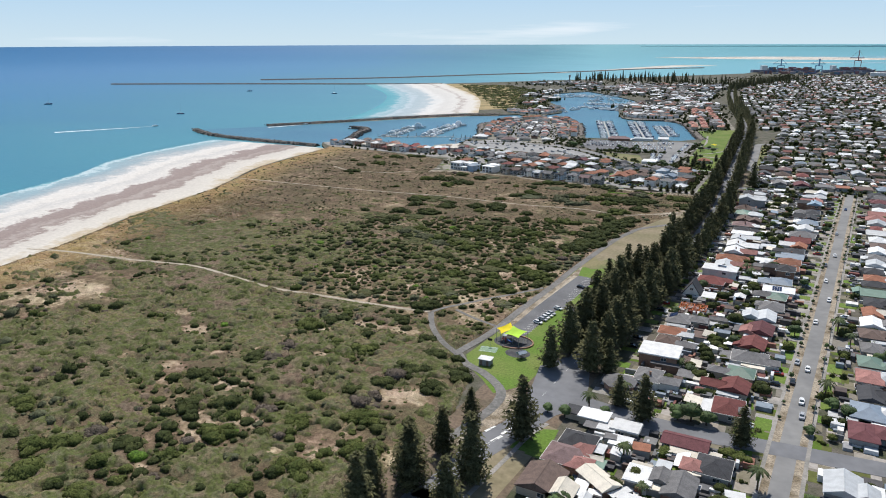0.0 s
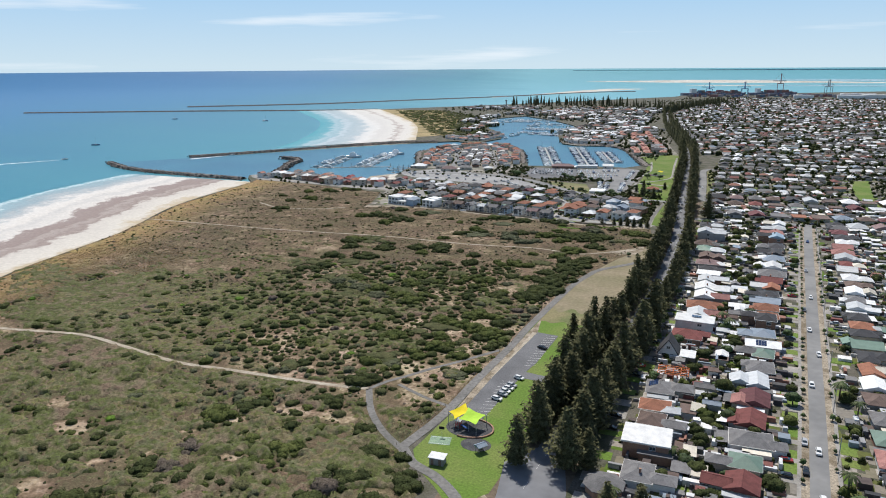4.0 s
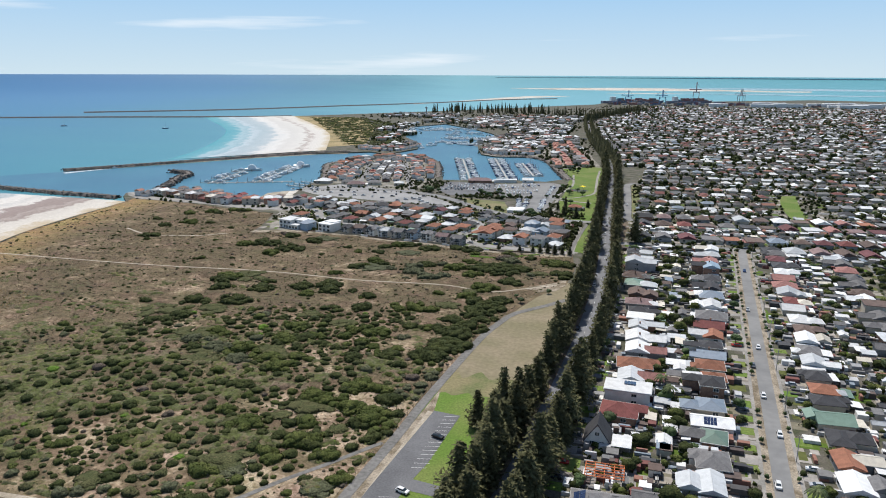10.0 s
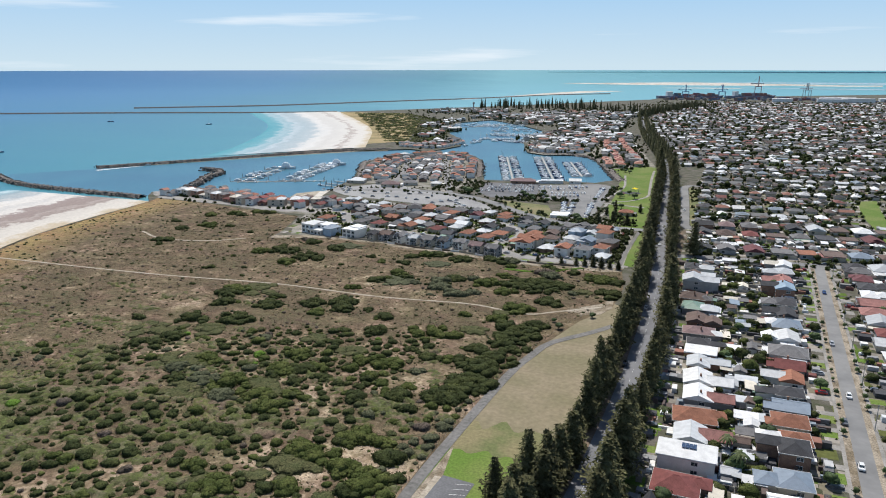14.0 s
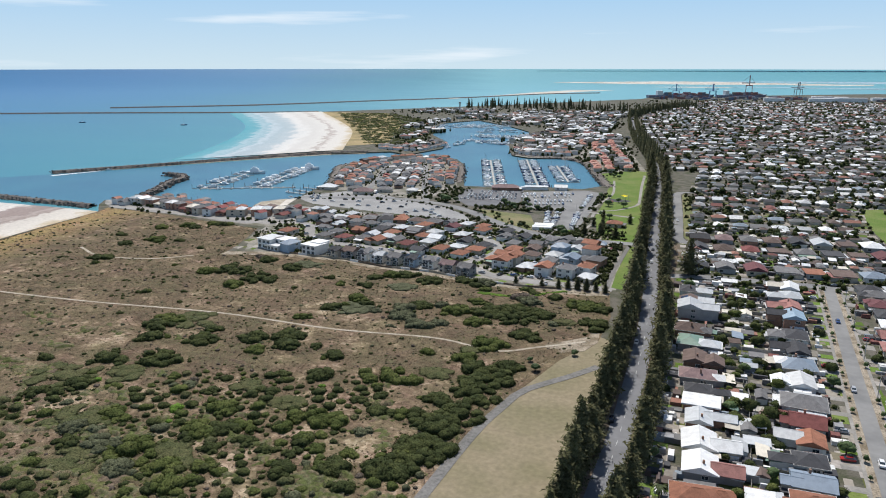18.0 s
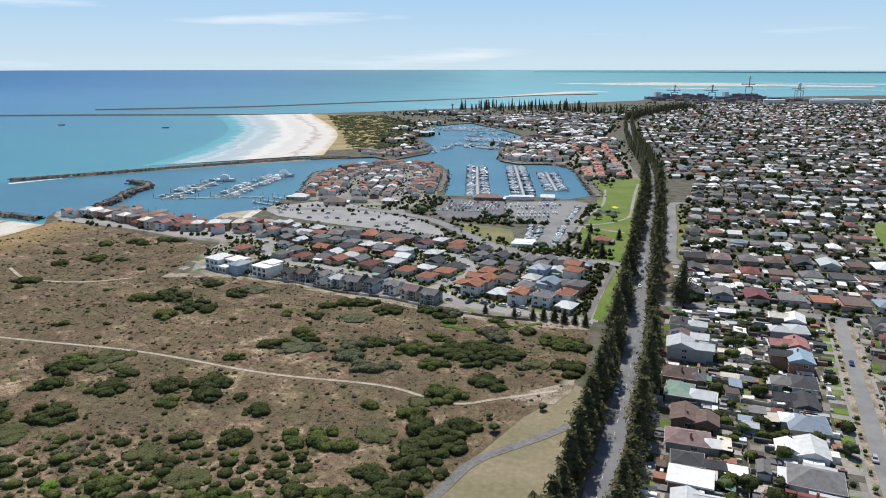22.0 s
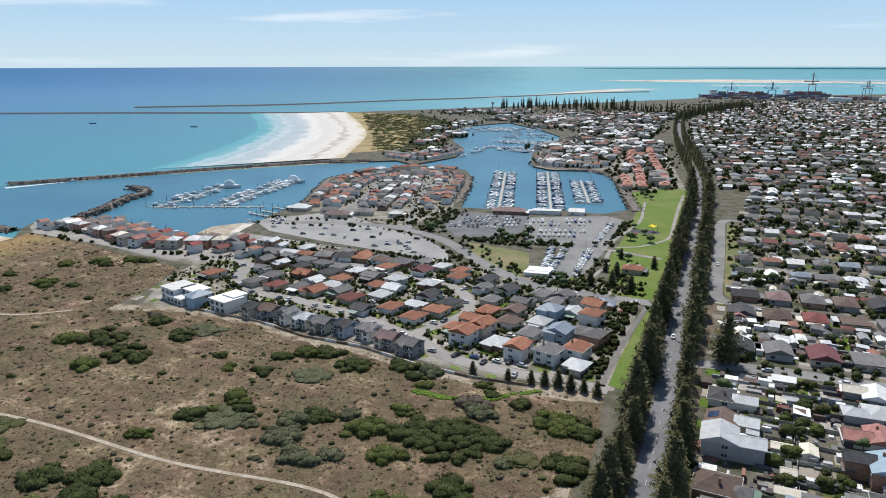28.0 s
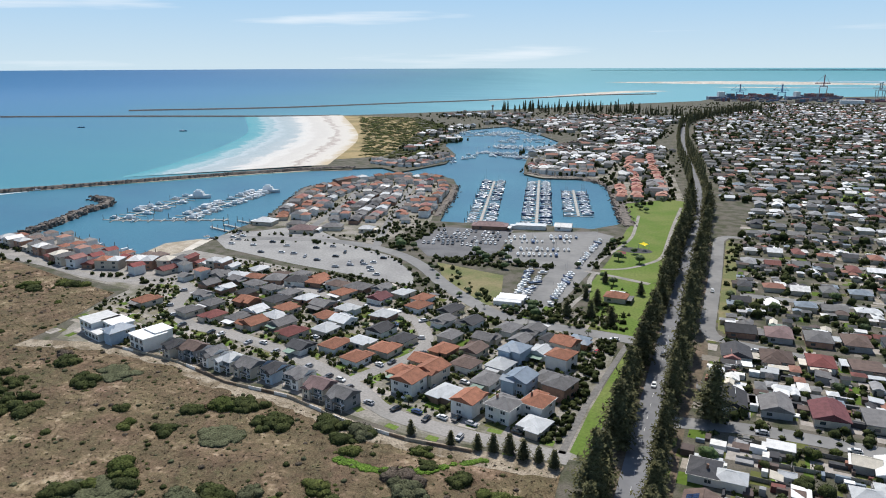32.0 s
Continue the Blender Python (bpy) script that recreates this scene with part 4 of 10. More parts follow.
ribbon("path_curve", [(-119, 236), (-111.6, 228.4), (-103.5, 225), (-95.7, 219.6), (-90, 213.5), (-88, 206), (-88.4, 197), (-90, 188), (-92.5, 176)], 3.6, 0.15, "path_gravel", "grey path curving round the playground lawn", "path", step=3)
plate("lawn_play", [(-115, 236), (-110, 227), (-100, 219), (-92, 211), (-84, 222), (-82, 262), (-84, 330), (-80, 372), (-110, 380), (-110, 330), (-113, 262)], 0.05, "lawn", "bright green watered lawn round the playground and car park", "lawn")
plate("junction_verge", [(-90, 180), (-86.6, 196), (-86.2, 206), (-88, 213.5), (-85, 221), (-82.5, 219), (-79.9, 206), (-80.4, 198), (-84.6, 185), (-87.8, 172)], 0.07, "dune_verge", "bare sandy verge between the path and the junction", "verge", thick=0.04)
plate("east_verge", [(-77, 150), (-76.6, 172), (-72, 187), (-67.6, 199), (-63.6, 198), (-65, 180), (-67, 150)], 0.06, "dry_lawn", "dry grass verge in front of the corner houses", "verge", thick=0.03)
plate("corner_lawn", [(-67.7, 180), (-61.1, 179), (-62.9, 198), (-67.6, 196)], 0.075, "lawn", "green front lawn of the corner house", "lawn", thick=0.03)
ribbon("pavement_corner", [(-74.3, 150), (-73.2, 160), (-71.5, 176), (-70.2, 190), (-67.5, 200)], 1.5, 0.12, "pale_paving", "concrete footpath along the avenue", "pavement", step=3)
plate("sandy_strip", [(-112.5, 262), (-110, 263), (-109, 300), (-105.5, 353), (-108.6, 372), (-110.4, 330), (-112.3, 293)], 0.07, "dune_verge", "sandy strip between the shared path and the car park", "verge", thick=0.04)
plate("service_verge", [(-60, 640), (-54, 644), (-52, 700), (-54, 722), (-58.5, 730), (-60.5, 760), (-64.5, 830), (-68.5, 905), (-71, 925), (-79, 925), (-73, 830), (-66, 720)], 0.045, "pine_litter", "reddish brown bare verge between the pines and the service road", "verge", thick=0.02)
plate("service_lawn", [(-60.5, 922), (-56.5, 840), (-53, 765), (-51.5, 742), (-48, 738), (-47, 800), (-52, 900), (-58, 930)], 0.05, "mixed_lawn", "front lawns along the service road", "lawn", thick=0.03)
plate("lawn_dry", [(-110, 380), (-80, 372), (-74, 420), (-72, 480), (-74, 528), (-80, 532), (-92, 530), (-109, 506), (-105, 478), (-106, 430)], 0.05, "dry_lawn", "dry tan mown grass beside the pines", "lawn")
fade_x = np.arange(-109.0, -79.5, 1.5)
plate("lawn_fade", [(x, 368 + 0.1 * (x + 109) + 5 * noise.noise(Vector((x * 0.22, 1.0, 7.0)))) for x in fade_x] + [(x, 388 + 6 * noise.noise(Vector((x * 0.18, 3.0, 9.0)))) for x in fade_x[::-1]], 0.06, "mixed_lawn", "patchy lawn turning from green to dry", "lawn", thick=0.03)
plate("dirt_clearing", [(-101, 512), (-93, 508), (-84, 513), (-80, 525), (-81, 538), (-88, 536), (-94, 529), (-100, 522)], 0.15, "dune_verge", "bare sandy clearing at the end of the dune track", "clearing", thick=0.1)
plate("car_park", [(-105.5, 353), (-95.2, 352), (-96.5, 318), (-98, 308), (-82, 306), (-82, 300.5), (-98.5, 302), (-101, 262), (-110, 263), (-109, 300)], 0.10, "asphalt", "asphalt car park with white bay lines beside the dunes", "car park")
g = Geo()
for y0 in np.arange(266, 299, 2.75):
    g.add([(-104.5, y0, 0.112), (-99.9, y0 + 1.2, 0.112), (-99.9, y0 + 1.32, 0.112), (-104.5, y0 + 0.12, 0.112)], [(0, 1, 2, 3)])
for y0 in np.arange(314, 351, 2.75):
    g.add([(-100.6, y0, 0.112), (-95.9, y0 + 1.2, 0.112), (-95.9, y0 + 1.34, 0.112), (-100.6, y0 + 0.14, 0.112)], [(0, 1, 2, 3)])
solid("bay_lines", g, "line_paint", "white painted parking bay lines on the asphalt", "lines", "structure")
g = Geo()
for x0, y0, ln_, w_ in ((-84.2, 186.2, 2.6, 0.9), (-83.4, 188.2, 2.8, 0.7), (-80.1, 181.6, 2.8, 0.5), (-79.2, 184.0, 2.4, 1.1), (-78.9, 187.2, 2.4, 1.0), (-77.9, 190.4, 2.6, 0.6), (-81.6, 176.0, 3.0, 0.14), (-80.4, 179.4, 3.0, 0.14)):
    dx, dy = 0.36 * ln_, 0.93 * ln_
    g.add([(x0, y0, 0.112), (x0 + w_, y0 - 0.3 * w_, 0.112), (x0 + w_ + dx, y0 - 0.3 * w_ + dy, 0.112), (x0 + dx, y0 + dy, 0.112)], [(0, 1, 2, 3)])
solid("road_markings", g, "line_paint", "white painted marks and lane lines on the avenue", "lines", "structure")
line = smooth_line(AVENUE[2:12], 9.0)
g = Geo()
for i in range(0, len(line) - 1):
    a, b = line[i], line[i] + (line[i + 1] - line[i]) * 0.35
    g.add([(a[0] - 0.04, a[1], 0.113), (a[0] + 0.04, a[1], 0.113), (b[0] + 0.04, b[1], 0.113), (b[0] - 0.04, b[1], 0.113)], [(0, 1, 2, 3)])
solid("centre_line", g, "line_paint", "broken white centre line on the avenue", "lines", "structure")

# marina estate ground
MAIN_ROAD = [(-392, 790), (-350, 800), (-322, 809), (-290, 811), (-253, 800), (-224, 780), (-198, 754), (-176, 735), (-155, 720), (-136, 714), (-112, 713), (-84, 712)]
plate("estate_ground", [(-530, 697), (-420, 700), (-386, 725), (-380, 750), (-300, 745), (-190, 735), (-150, 716), (-90, 708), (-82, 604), (-136, 596), (-190, 605), (-251, 612), (-322, 606), (-330, 620), (-342, 640), (-350, 672), (-395, 676), (-450, 688), (-520, 694)], 0.03, "estate_yard", "gravel yards and dry gardens between marina houses", "ground", thick=0.02)
plate("ramp_sand", [(-384, 732), (-384, 752), (-391, 786), (-403, 782), (-416, 762), (-411, 742)], SEA + 0.3, "track", "small sandy beach beside the boat ramp", "beach", thick=0.6)
plate("ramp_car_park", [(-389, 782), (-394, 806), (-379, 812), (-354, 850), (-330, 830), (-290, 806), (-253, 793), (-222, 764), (-210, 742), (-265, 748), (-301, 752), (-364, 764)], 0.06, "ramp_asphalt", "large pale asphalt boat-trailer car park", "car park", thick=0.04)
plate("marina_car_park", [(-256, 830), (-262, 882), (-206, 895), (-190, 812), (-207, 803), (-232, 803)], 0.06, "asphalt", "asphalt car park behind the marina clubhouse", "car park", thick=0.04)
plate("boat_yard", [(-206, 885), (-150, 915), (-134, 905), (-128, 812), (-128, 725), (-147, 726), (-150, 800), (-184, 814)], 0.06, "old_asphalt", "worn asphalt boat yard full of stored boats", "yard", thick=0.04)
plate("reserve_lawn", [(-220, 792), (-172, 782), (-156, 734), (-163, 726), (-185, 741), (-204, 766)], 0.05, "mixed_lawn", "mown reserve lawn beside the marina road", "lawn", thick=0.03)
plate("park_lawn", [(-130, 928), (-130, 955), (-152, 1030), (-118, 1068), (-98, 1060), (-86, 962), (-88, 839), (-84, 716), (-108, 719), (-122, 789), (-124, 856)], 0.05, "park_lawn", "green park lawn between the marina and the avenue", "lawn", thick=0.03)
plate("edge_lawn", [(-85, 608), (-79, 606), (-80, 705), (-84.5, 705), (-85.5, 672), (-86, 640)], 0.05, "park_lawn", "strip of green lawn beside the pines", "lawn", thick=0.03)
plate("island_ground", [(-276, 898), (-300, 962), (-317, 1018), (-340, 1066), (-372, 1092), (-402, 1080), (-436, 1040), (-448, 990), (-412, 898), (-394, 850), (-392, 826), (-350, 848), (-322, 826), (-276, 812)], 0.04, "estate_yard", "paved yards and gardens of the island houses", "ground", thick=0.03)
plate("terrace_ground", [(-138, 975), (-155, 1040), (-178, 1112), (-205, 1158), (-262, 1142), (-284, 1158), (-302, 1215), (-322, 1300), (-260, 1330), (-205, 1400), (-170, 1400), (-120, 1140), (-104, 1062), (-120, 1068), (-154, 1032), (-132, 958)], 0.035, "estate_yard", "paved courts round the terraces by the basin", "ground", thick=0.03)
plate("quay_ground", [(-535, 700), (-548, 714), (-522, 734), (-494, 745), (-415, 726), (-385, 731), (-383, 752), (-300, 745), (-300, 700), (-350, 680), (-400, 678), (-450, 686), (-520, 692)], 0.036, "pale_paving", "pale paved quay and yards along the waterfront", "ground", thick=0.02)
ribbon("road_marina", MAIN_ROAD, 9.0, 0.11, "old_asphalt", "curving marina road of pale asphalt")
ribbon("road_estate_front", [(-334, 694), (-318, 684), (-306, 662), (-281, 645), (-256, 643), (-220, 637), (-198, 630), (-172, 620), (-150, 607), (-120, 604), (-84, 604)], 7.6, 0.10, "estate_asphalt", "estate street behind the dune-front houses")
ribbon("road_estate_mid", [(-300, 700), (-272, 700), (-250, 694), (-222, 690)], 5.5, 0.09, "estate_asphalt", "estate street between tiled houses")
ribbon("road_estate_back", [(-310, 716), (-269, 713), (-235, 706), (-198, 699), (-182, 692), (-169, 675), (-165, 659), (-171, 640), (-176, 625)], 6.5, 0.095, "estate_asphalt", "estate street between tiled houses")
ribbon("road_quay", [(-520, 692), (-456, 688), (-428, 686), (-396, 681), (-372, 680), (-359, 688), (-344, 698), (-334, 715), (-315, 728)], 6.0, 0.10, "estate_asphalt", "quay street behind the waterfront houses")
ribbon("road_close", [(-150, 660), (-120, 655), (-100, 662), (-92, 672)], 5.0, 0.09, "pale_paving", "short paved close between houses")
ribbon("road_island_a", [(-340, 812), (-356, 865), (-380, 940), (-403, 1002), (-395, 1040)], 6.0, 0.10, "old_asphalt", "island street between white houses")
ribbon("road_island_b", [(-275, 812), (-300, 870), (-335, 960), (-365, 1037)], 6.0, 0.10, "old_asphalt", "island street between white houses")
ribbon("path_park", [(-131, 985), (-125.7, 942), (-122.5, 912), (-123, 885), (-128, 840), (-127, 820)], 2.4, 0.10, "pale_paving", "pale path winding across the park lawn", "path", step=4)
ribbon("path_park_cross", [(-131, 811), (-112, 806), (-92, 800)], 4.0, 0.11, "pale_paving", "pale path across the park lawn", "path", step=4)
ribbon("path_park_east", [(-104, 1033), (-100.5, 960), (-96.5, 900), (-94.5, 862), (-100, 842), (-111, 825), (-124, 818)], 2.6, 0.105, "pale_paving", "pale path along the east side of the park lawn", "path", step=4)
ribbon("path_park_south", [(-121, 716), (-122, 748), (-120, 772), (-124, 793), (-125, 808)], 2.6, 0.104, "pale_paving", "pale path beside the boat yard", "path", step=4)
ribbon("path_edge", [(-87, 606), (-88, 640), (-87, 672), (-86, 705)], 2.4, 0.10, "path_gravel", "grey path along the lawn beside the pines", "path", step=4)
wl = smooth_line(WALL_LINE[1:], 2.5)
low_edge = [(x + R.uniform(-0.8, 0.8), y - 3.2 - 3.0 * noise.noise(Vector((x * 0.09, y * 0.05, 4.0))) - R.uniform(-0.9, 0.9)) for x, y in wl]
plate("dune_verge", low_edge + [(x, y + 5.0) for x, y in wl[::-1]], 0.16, "dune_verge", "pale sandy strip below the garden walls", "verge", thick=0.1)


# ---- trees ----
def leaf_quads(centres, normals, size, gen, tilt=0.55):
    """Small four-cornered leaves about the given places."""
    n = len(centres)
    t = gen.normal(size=(n, 3))
    nn = normals + gen.normal(size=(n, 3)) * tilt
    nn /= np.linalg.norm(nn, axis=1, keepdims=True) + 1e-9
    u = np.cross(nn, t)
    u /= np.linalg.norm(u, axis=1, keepdims=True) + 1e-9
    w = np.cross(nn, u)
    s = (size * gen.uniform(0.6, 1.3, n))[:, None]
    k = gen.uniform(0.5, 1.0, n)[:, None]
    v = np.stack([centres - u * s, centres - w * s * k, centres + u * s, centres + w * s * k * 0.8], 1).reshape(-1, 3)
    return v, np.arange(4 * n).reshape(n, 4)


def sphere_dirs(n, gen, low=-0.15):
    d = gen.normal(size=(n * 3, 3))
    d /= np.linalg.norm(d, axis=1, keepdims=True)
    d = d[d[:, 2] > low]
    return d[:n]


def clump(gen, lobes, leaves, size, flat=0.62, around=7):
    """A lumpy crown one metre in radius: rounded uneven lobes with small leaves standing off them."""
    vs, fs, k = [], [], 0
    for i in range(lobes):
        a = 2 * math.pi * i / lobes + gen.uniform(-0.5, 0.5)
        r0 = 0.0 if i == 0 else gen.uniform(0.26, 0.46)
        c = np.array([math.cos(a) * r0, math.sin(a) * r0, (gen.uniform(0.0, 0.22) if lobes > 1 else 0.1) * flat])
        rad = np.array([1, 1, flat]) * (gen.uniform(0.44, 0.62) if i else 0.74)
        d = sphere_dirs(max(4, leaves // lobes), gen)
        p = c + d * rad * gen.uniform(0.86, 1.16, len(d))[:, None]
        v, f = leaf_quads(p, d, size, gen, 0.6)
        v = v.reshape(-1, 4, 3)[:, :3].reshape(-1, 3)          # three-cornered leaves
        f = np.arange(len(v)).reshape(-1, 3)[:, [0, 1, 2, 2]]
        vs.append(v), fs.append(f + k)
        k += len(v)
        cv = []
        for el in (-14, 26, 58):
            for j in range(around):
                b = 2 * math.pi * (j + gen.uniform(-0.25, 0.25) + 0.5 * (el == 26)) / around
                q = 0.94 * gen.uniform(0.80, 1.14)
                cv.append(c + rad * np.array([math.cos(b) * math.cos(radians(el)), math.sin(b) * math.cos(radians(el)), math.sin(radians(el))]) * q)
        cv.append(c + rad * np.array([0, 0, gen.uniform(0.88, 0.98)]))
        m = around
        cf = [(lv * m + j, lv * m + (j + 1) % m, (lv + 1) * m + (j + 1) % m, (lv + 1) * m + j) for lv in (0, 1) for j in range(m)]
        cf += [(2 * m + j, 2 * m + (j + 1) % m, 3 * m, 3 * m) for j in range(m)]
        vs.append(np.array(cv)), fs.append(np.array(cf) + k)
        k += len(cv)
    return np.concatenate(vs), np.concatenate(fs)


gen = np.random.default_rng(3)
BUSH = [clump(gen, n, 96, 0.085, 0.58) for n in (2, 3, 2, 2, 3, 2)]
ROUND = [clump(gen, n, 46, 0.12, 0.7) for n in (1, 2, 1, 1, 2)]
SMALL = [clump(gen, 1, 14, 0.22, 0.8, 5) for n in range(4)]
FAR_TREE = [clump(gen, 1, 4, 0.36, 0.9, 4) for n in range(4)]
MAT_LOW = [clump(gen, 3, 48, 0.10, 0.32) for n in range(3)]


def scatter(name, protos, places, material, label, category="scrub", kind="stuff", group=""):
    """Many bushes in one mesh. places: rows of x, y, z, radius, height factor."""
    vs, fs, k = [], [], 0
    for n, (x, y, z, r, h) in enumerate(places):
        v, f = protos[n % len(protos)]
        a = n * 2.399
        c, s = math.cos(a), math.sin(a)
        q = np.empty_like(v)
        q[:, 0], q[:, 1], q[:, 2] = x + r * (v[:, 0] * c - v[:, 1] * s), y + r * (v[:, 0] * s + v[:, 1] * c), z + r * h * v[:, 2]
        vs.append(q), fs.append(f + k)
        k += len(v)
    v, f = np.concatenate(vs), np.concatenate(fs)
    tri = f[:, 2] == f[:, 3]
    f3 = np.concatenate([f[tri][:, :3], f[~tri][:, [0, 1, 2]], f[~tri][:, [0, 2, 3]]])
    me = np_mesh(name, v, f3, material)
    me.shade_smooth()
    return tagged(new(name, me), label, category, group, kind)


def mesh_of(name, proto, material, r=1.0, h=1.0, lift=0.0):
    v, f = proto
    v = v * np.array([r, r, r * h]) + np.array([0, 0, lift])
    tri = f[:, 2] == f[:, 3]
    f3 = np.concatenate([f[tri][:, :3], f[~tri][:, [0, 1, 2]], f[~tri][:, [0, 2, 3]]])
    me = np_mesh(name, v, f3, material)
    me.shade_smooth()
    return me


def pine_meshes(height, spread, tiers, seed):
    """A Norfolk pine: straight tapered trunk and whorls of long feathery fronds over a dark ragged heart."""
    q = np.random.default_rng(seed)
    t = Geo().tube((0, 0, -0.3), (0, 0, height * 0.55), height * 0.019, height * 0.011, 8)
    t.tube((0, 0, height * 0.55), (0, 0, height), height * 0.011, 0.05, 6)
    cs, ds, sz = [], [], []
    for i in range(tiers):
        f = (i + q.uniform(-0.25, 0.25)) / tiers
        z = height * (0.09 + 0.90 * f)
        reach = spread * (1 - max(0.0, f) ** 1.3) * q.uniform(0.62, 1.16) * (0.74 + 0.26 * min(1, f * 5)) + 0.2
        m_ = 8 if f < 0.6 else 6 if f < 0.85 else 5
        a0 = q.uniform(0, 6)
        for j in range(m_):
            a = a0 + 2 * math.pi * (j + q.uniform(-0.25, 0.25)) / m_
            ln = reach * q.uniform(0.7, 1.12)
            d = np.array([math.cos(a), math.sin(a), 0])
            n_ = max(3, int(ln / 0.78))
            for k in range(n_):
                s = (k + 0.6) / n_
                lift = -0.07 * ln * math.sin(s * 2.6) + 0.20 * ln * s * s
                w = 0.36 + 0.66 * math.sin(min(1, s * 1.05) * 2.5)
                for side in (-1, 1):
                    cs.append(d * ln * s + np.array([-d[1], d[0], 0]) * side * w * q.uniform(0.3, 1.5) + np.array([0, 0, z + lift + q.uniform(-0.3, 0.25)]))
                    ds.append(np.array([d[0] * 0.35, d[1] * 0.35, 1.0]))
                    sz.append(0.46 + w * 0.62)
    v, _ = leaf_quads(np.array(cs), np.array(ds), np.array(sz), q, 0.4)
    v = v.reshape(-1, 4, 3)[:, :3].reshape(-1, 3)
    f3 = np.arange(len(v)).reshape(-1, 3)
    hv, hf, k0, n_ = [], [], len(v), 9
    for i in range(9):
        f = i / 9
        r = spread * 0.47 * (1 - f ** 1.25)
        hv += [(r * q.uniform(0.6, 1.2) * math.cos(6.283 * j / n_ + i), r * q.uniform(0.6, 1.2) * math.sin(6.283 * j / n_ + i), height * (0.11 + 0.80 * f) + q.uniform(-0.4, 0.3)) for j in range(n_)] + [(0, 0, height * (0.11 + 0.80 * f + 0.16))]
        hf += [(k0 + j, k0 + (j + 1) % n_, k0 + n_) for j in range(n_)]
        k0 += n_ + 1
    return t.mesh("trunk", "bark"), np_mesh("crown", np.concatenate([v, np.array(hv)]), np.concatenate([f3, np.array(hf)]), "pine_needles")


PINES = []
for k, (h, sp, ti) in enumerate([(22.5, 7.7, 17), (24, 8.1, 18), (19.5, 7.3, 15)]):
    trunk, crown = pine_meshes(h, sp, ti, 20 + k)
    e = thing("norfolk_pine", pose(0, 0, -900), "tall dark green conical Norfolk pine beside the avenue", "tree", "pines along the avenue")
    part("trunk", trunk, None, e), part("crown", crown, None, e, "dense dark green tiered crown")
    PINES.append(e)


def scaled(x, y, z, s, a, sx=1.0):
    return pose(x, y, z, 0, 0, a) @ Matrix.Diagonal((s * sx, s * sx, s, 1))


def plant(proto, x, y, z, s, label="", sx=1.0):
    o = copy_thing(proto, Matrix())
    o.matrix_basis = scaled(x, y, z, s, R.uniform(0, 360), sx)
    if label:
        tagged(o, label)
    return o


# clear gaps where roads meet the avenue
GAPS = ((214, 232, 1), (214, 236, -1), (297, 310, -1), (634, 648, 1), (706, 718, -1), (596, 606, -1), (716, 732, 1))
line = smooth_line(AVENUE[2:], 1.0)
cum = np.r_[0, np.cumsum(np.linalg.norm(np.diff(line, axis=0), axis=1))]
nrm = sides(line)
pine_spots, far_pines = [], []
for side in (-1, 1):
    s = 12.0
    while s < cum[-1] - 5:
        i = int(np.searchsorted(cum, s))
        off = 7.5 if line[i][1] < 900 else 6.6
        x, y = line[i] - nrm[i] * side * (off + R.uniform(-1.0, 1.0))
        s += R.uniform(8.4, 12.8)
        if y < 262 and side < 0 or y < 262 and side > 0 or any(a < y < b and sd == side for a, b, sd in GAPS):
            continue
        (pine_spots if y < 1080 else far_pines).append((x, y, R.choice([0.66, 0.82, 0.94, 1.0, 1.06, 1.12]) * R.uniform(0.92, 1.06)))
# a second row of older pines between the junction and the dry lawn
for x, y in ((-81, 240), (-79, 256), (-66, 243), (-65, 262), (-78, 274), (-78.5, 291), (-77.5, 304), (-78.5, 334), (-79, 350), (-62, 300), (-74, 284)):
    pine_spots.append((x, y, R.uniform(0.92, 1.1)))
for x, y, s in ((-71.4, 187, 0.95), (-89.6, 168, 0.86), (-75.8, 159, 1.05), (-89.5, 148, 0.9), (-93.5, 155, 0.95), (-98.5, 142, 0.72), (-91.2, 191, 0.5), (-76, 144, 0.9), (-96, 132, 0.9), (-87, 345, 0.62)):
    pine_spots.append((x, y, s))
for n, (x, y, s) in enumerate(pine_spots):
    plant(PINES[n % 3], x, y, 0.03, s, sx=R.uniform(0.92, 1.1) * (1.08 if s < 0.85 else 1.0) * float(np.interp(y, (300, 420), (1.0, 0.88))))
for x, y, s in ((-46, 648, 0.95), (-50, 223, 0.5), (-40.3, 216.5, 0.72), (-9.7, 215, 0.6), (-60, 246, 0.6)):
    plant(PINES[1], x, y, 0.03, s, "lone Norfolk pine with a dark tiered crown beside houses", 1.1)
for x, y, s in ((-86.8, 597, 0.33), (-92, 598, 0.3), (-97, 598, 0.36), (-102, 599, 0.38), (-107, 598, 0.34), (-112, 597, 0.3), (-121, 596, 0.28), (-136, 597, 0.28), (-120.3, 731, 0.45), (-109, 733, 0.48), (-97.7, 727, 0.5), (-110, 751, 0.48), (-118, 760, 0.36), (-115, 792, 0.36), (-93, 778, 0.4)):
    plant(PINES[2], x, y, 0.05, s, "young Norfolk pine standing on open grass", 1.25)


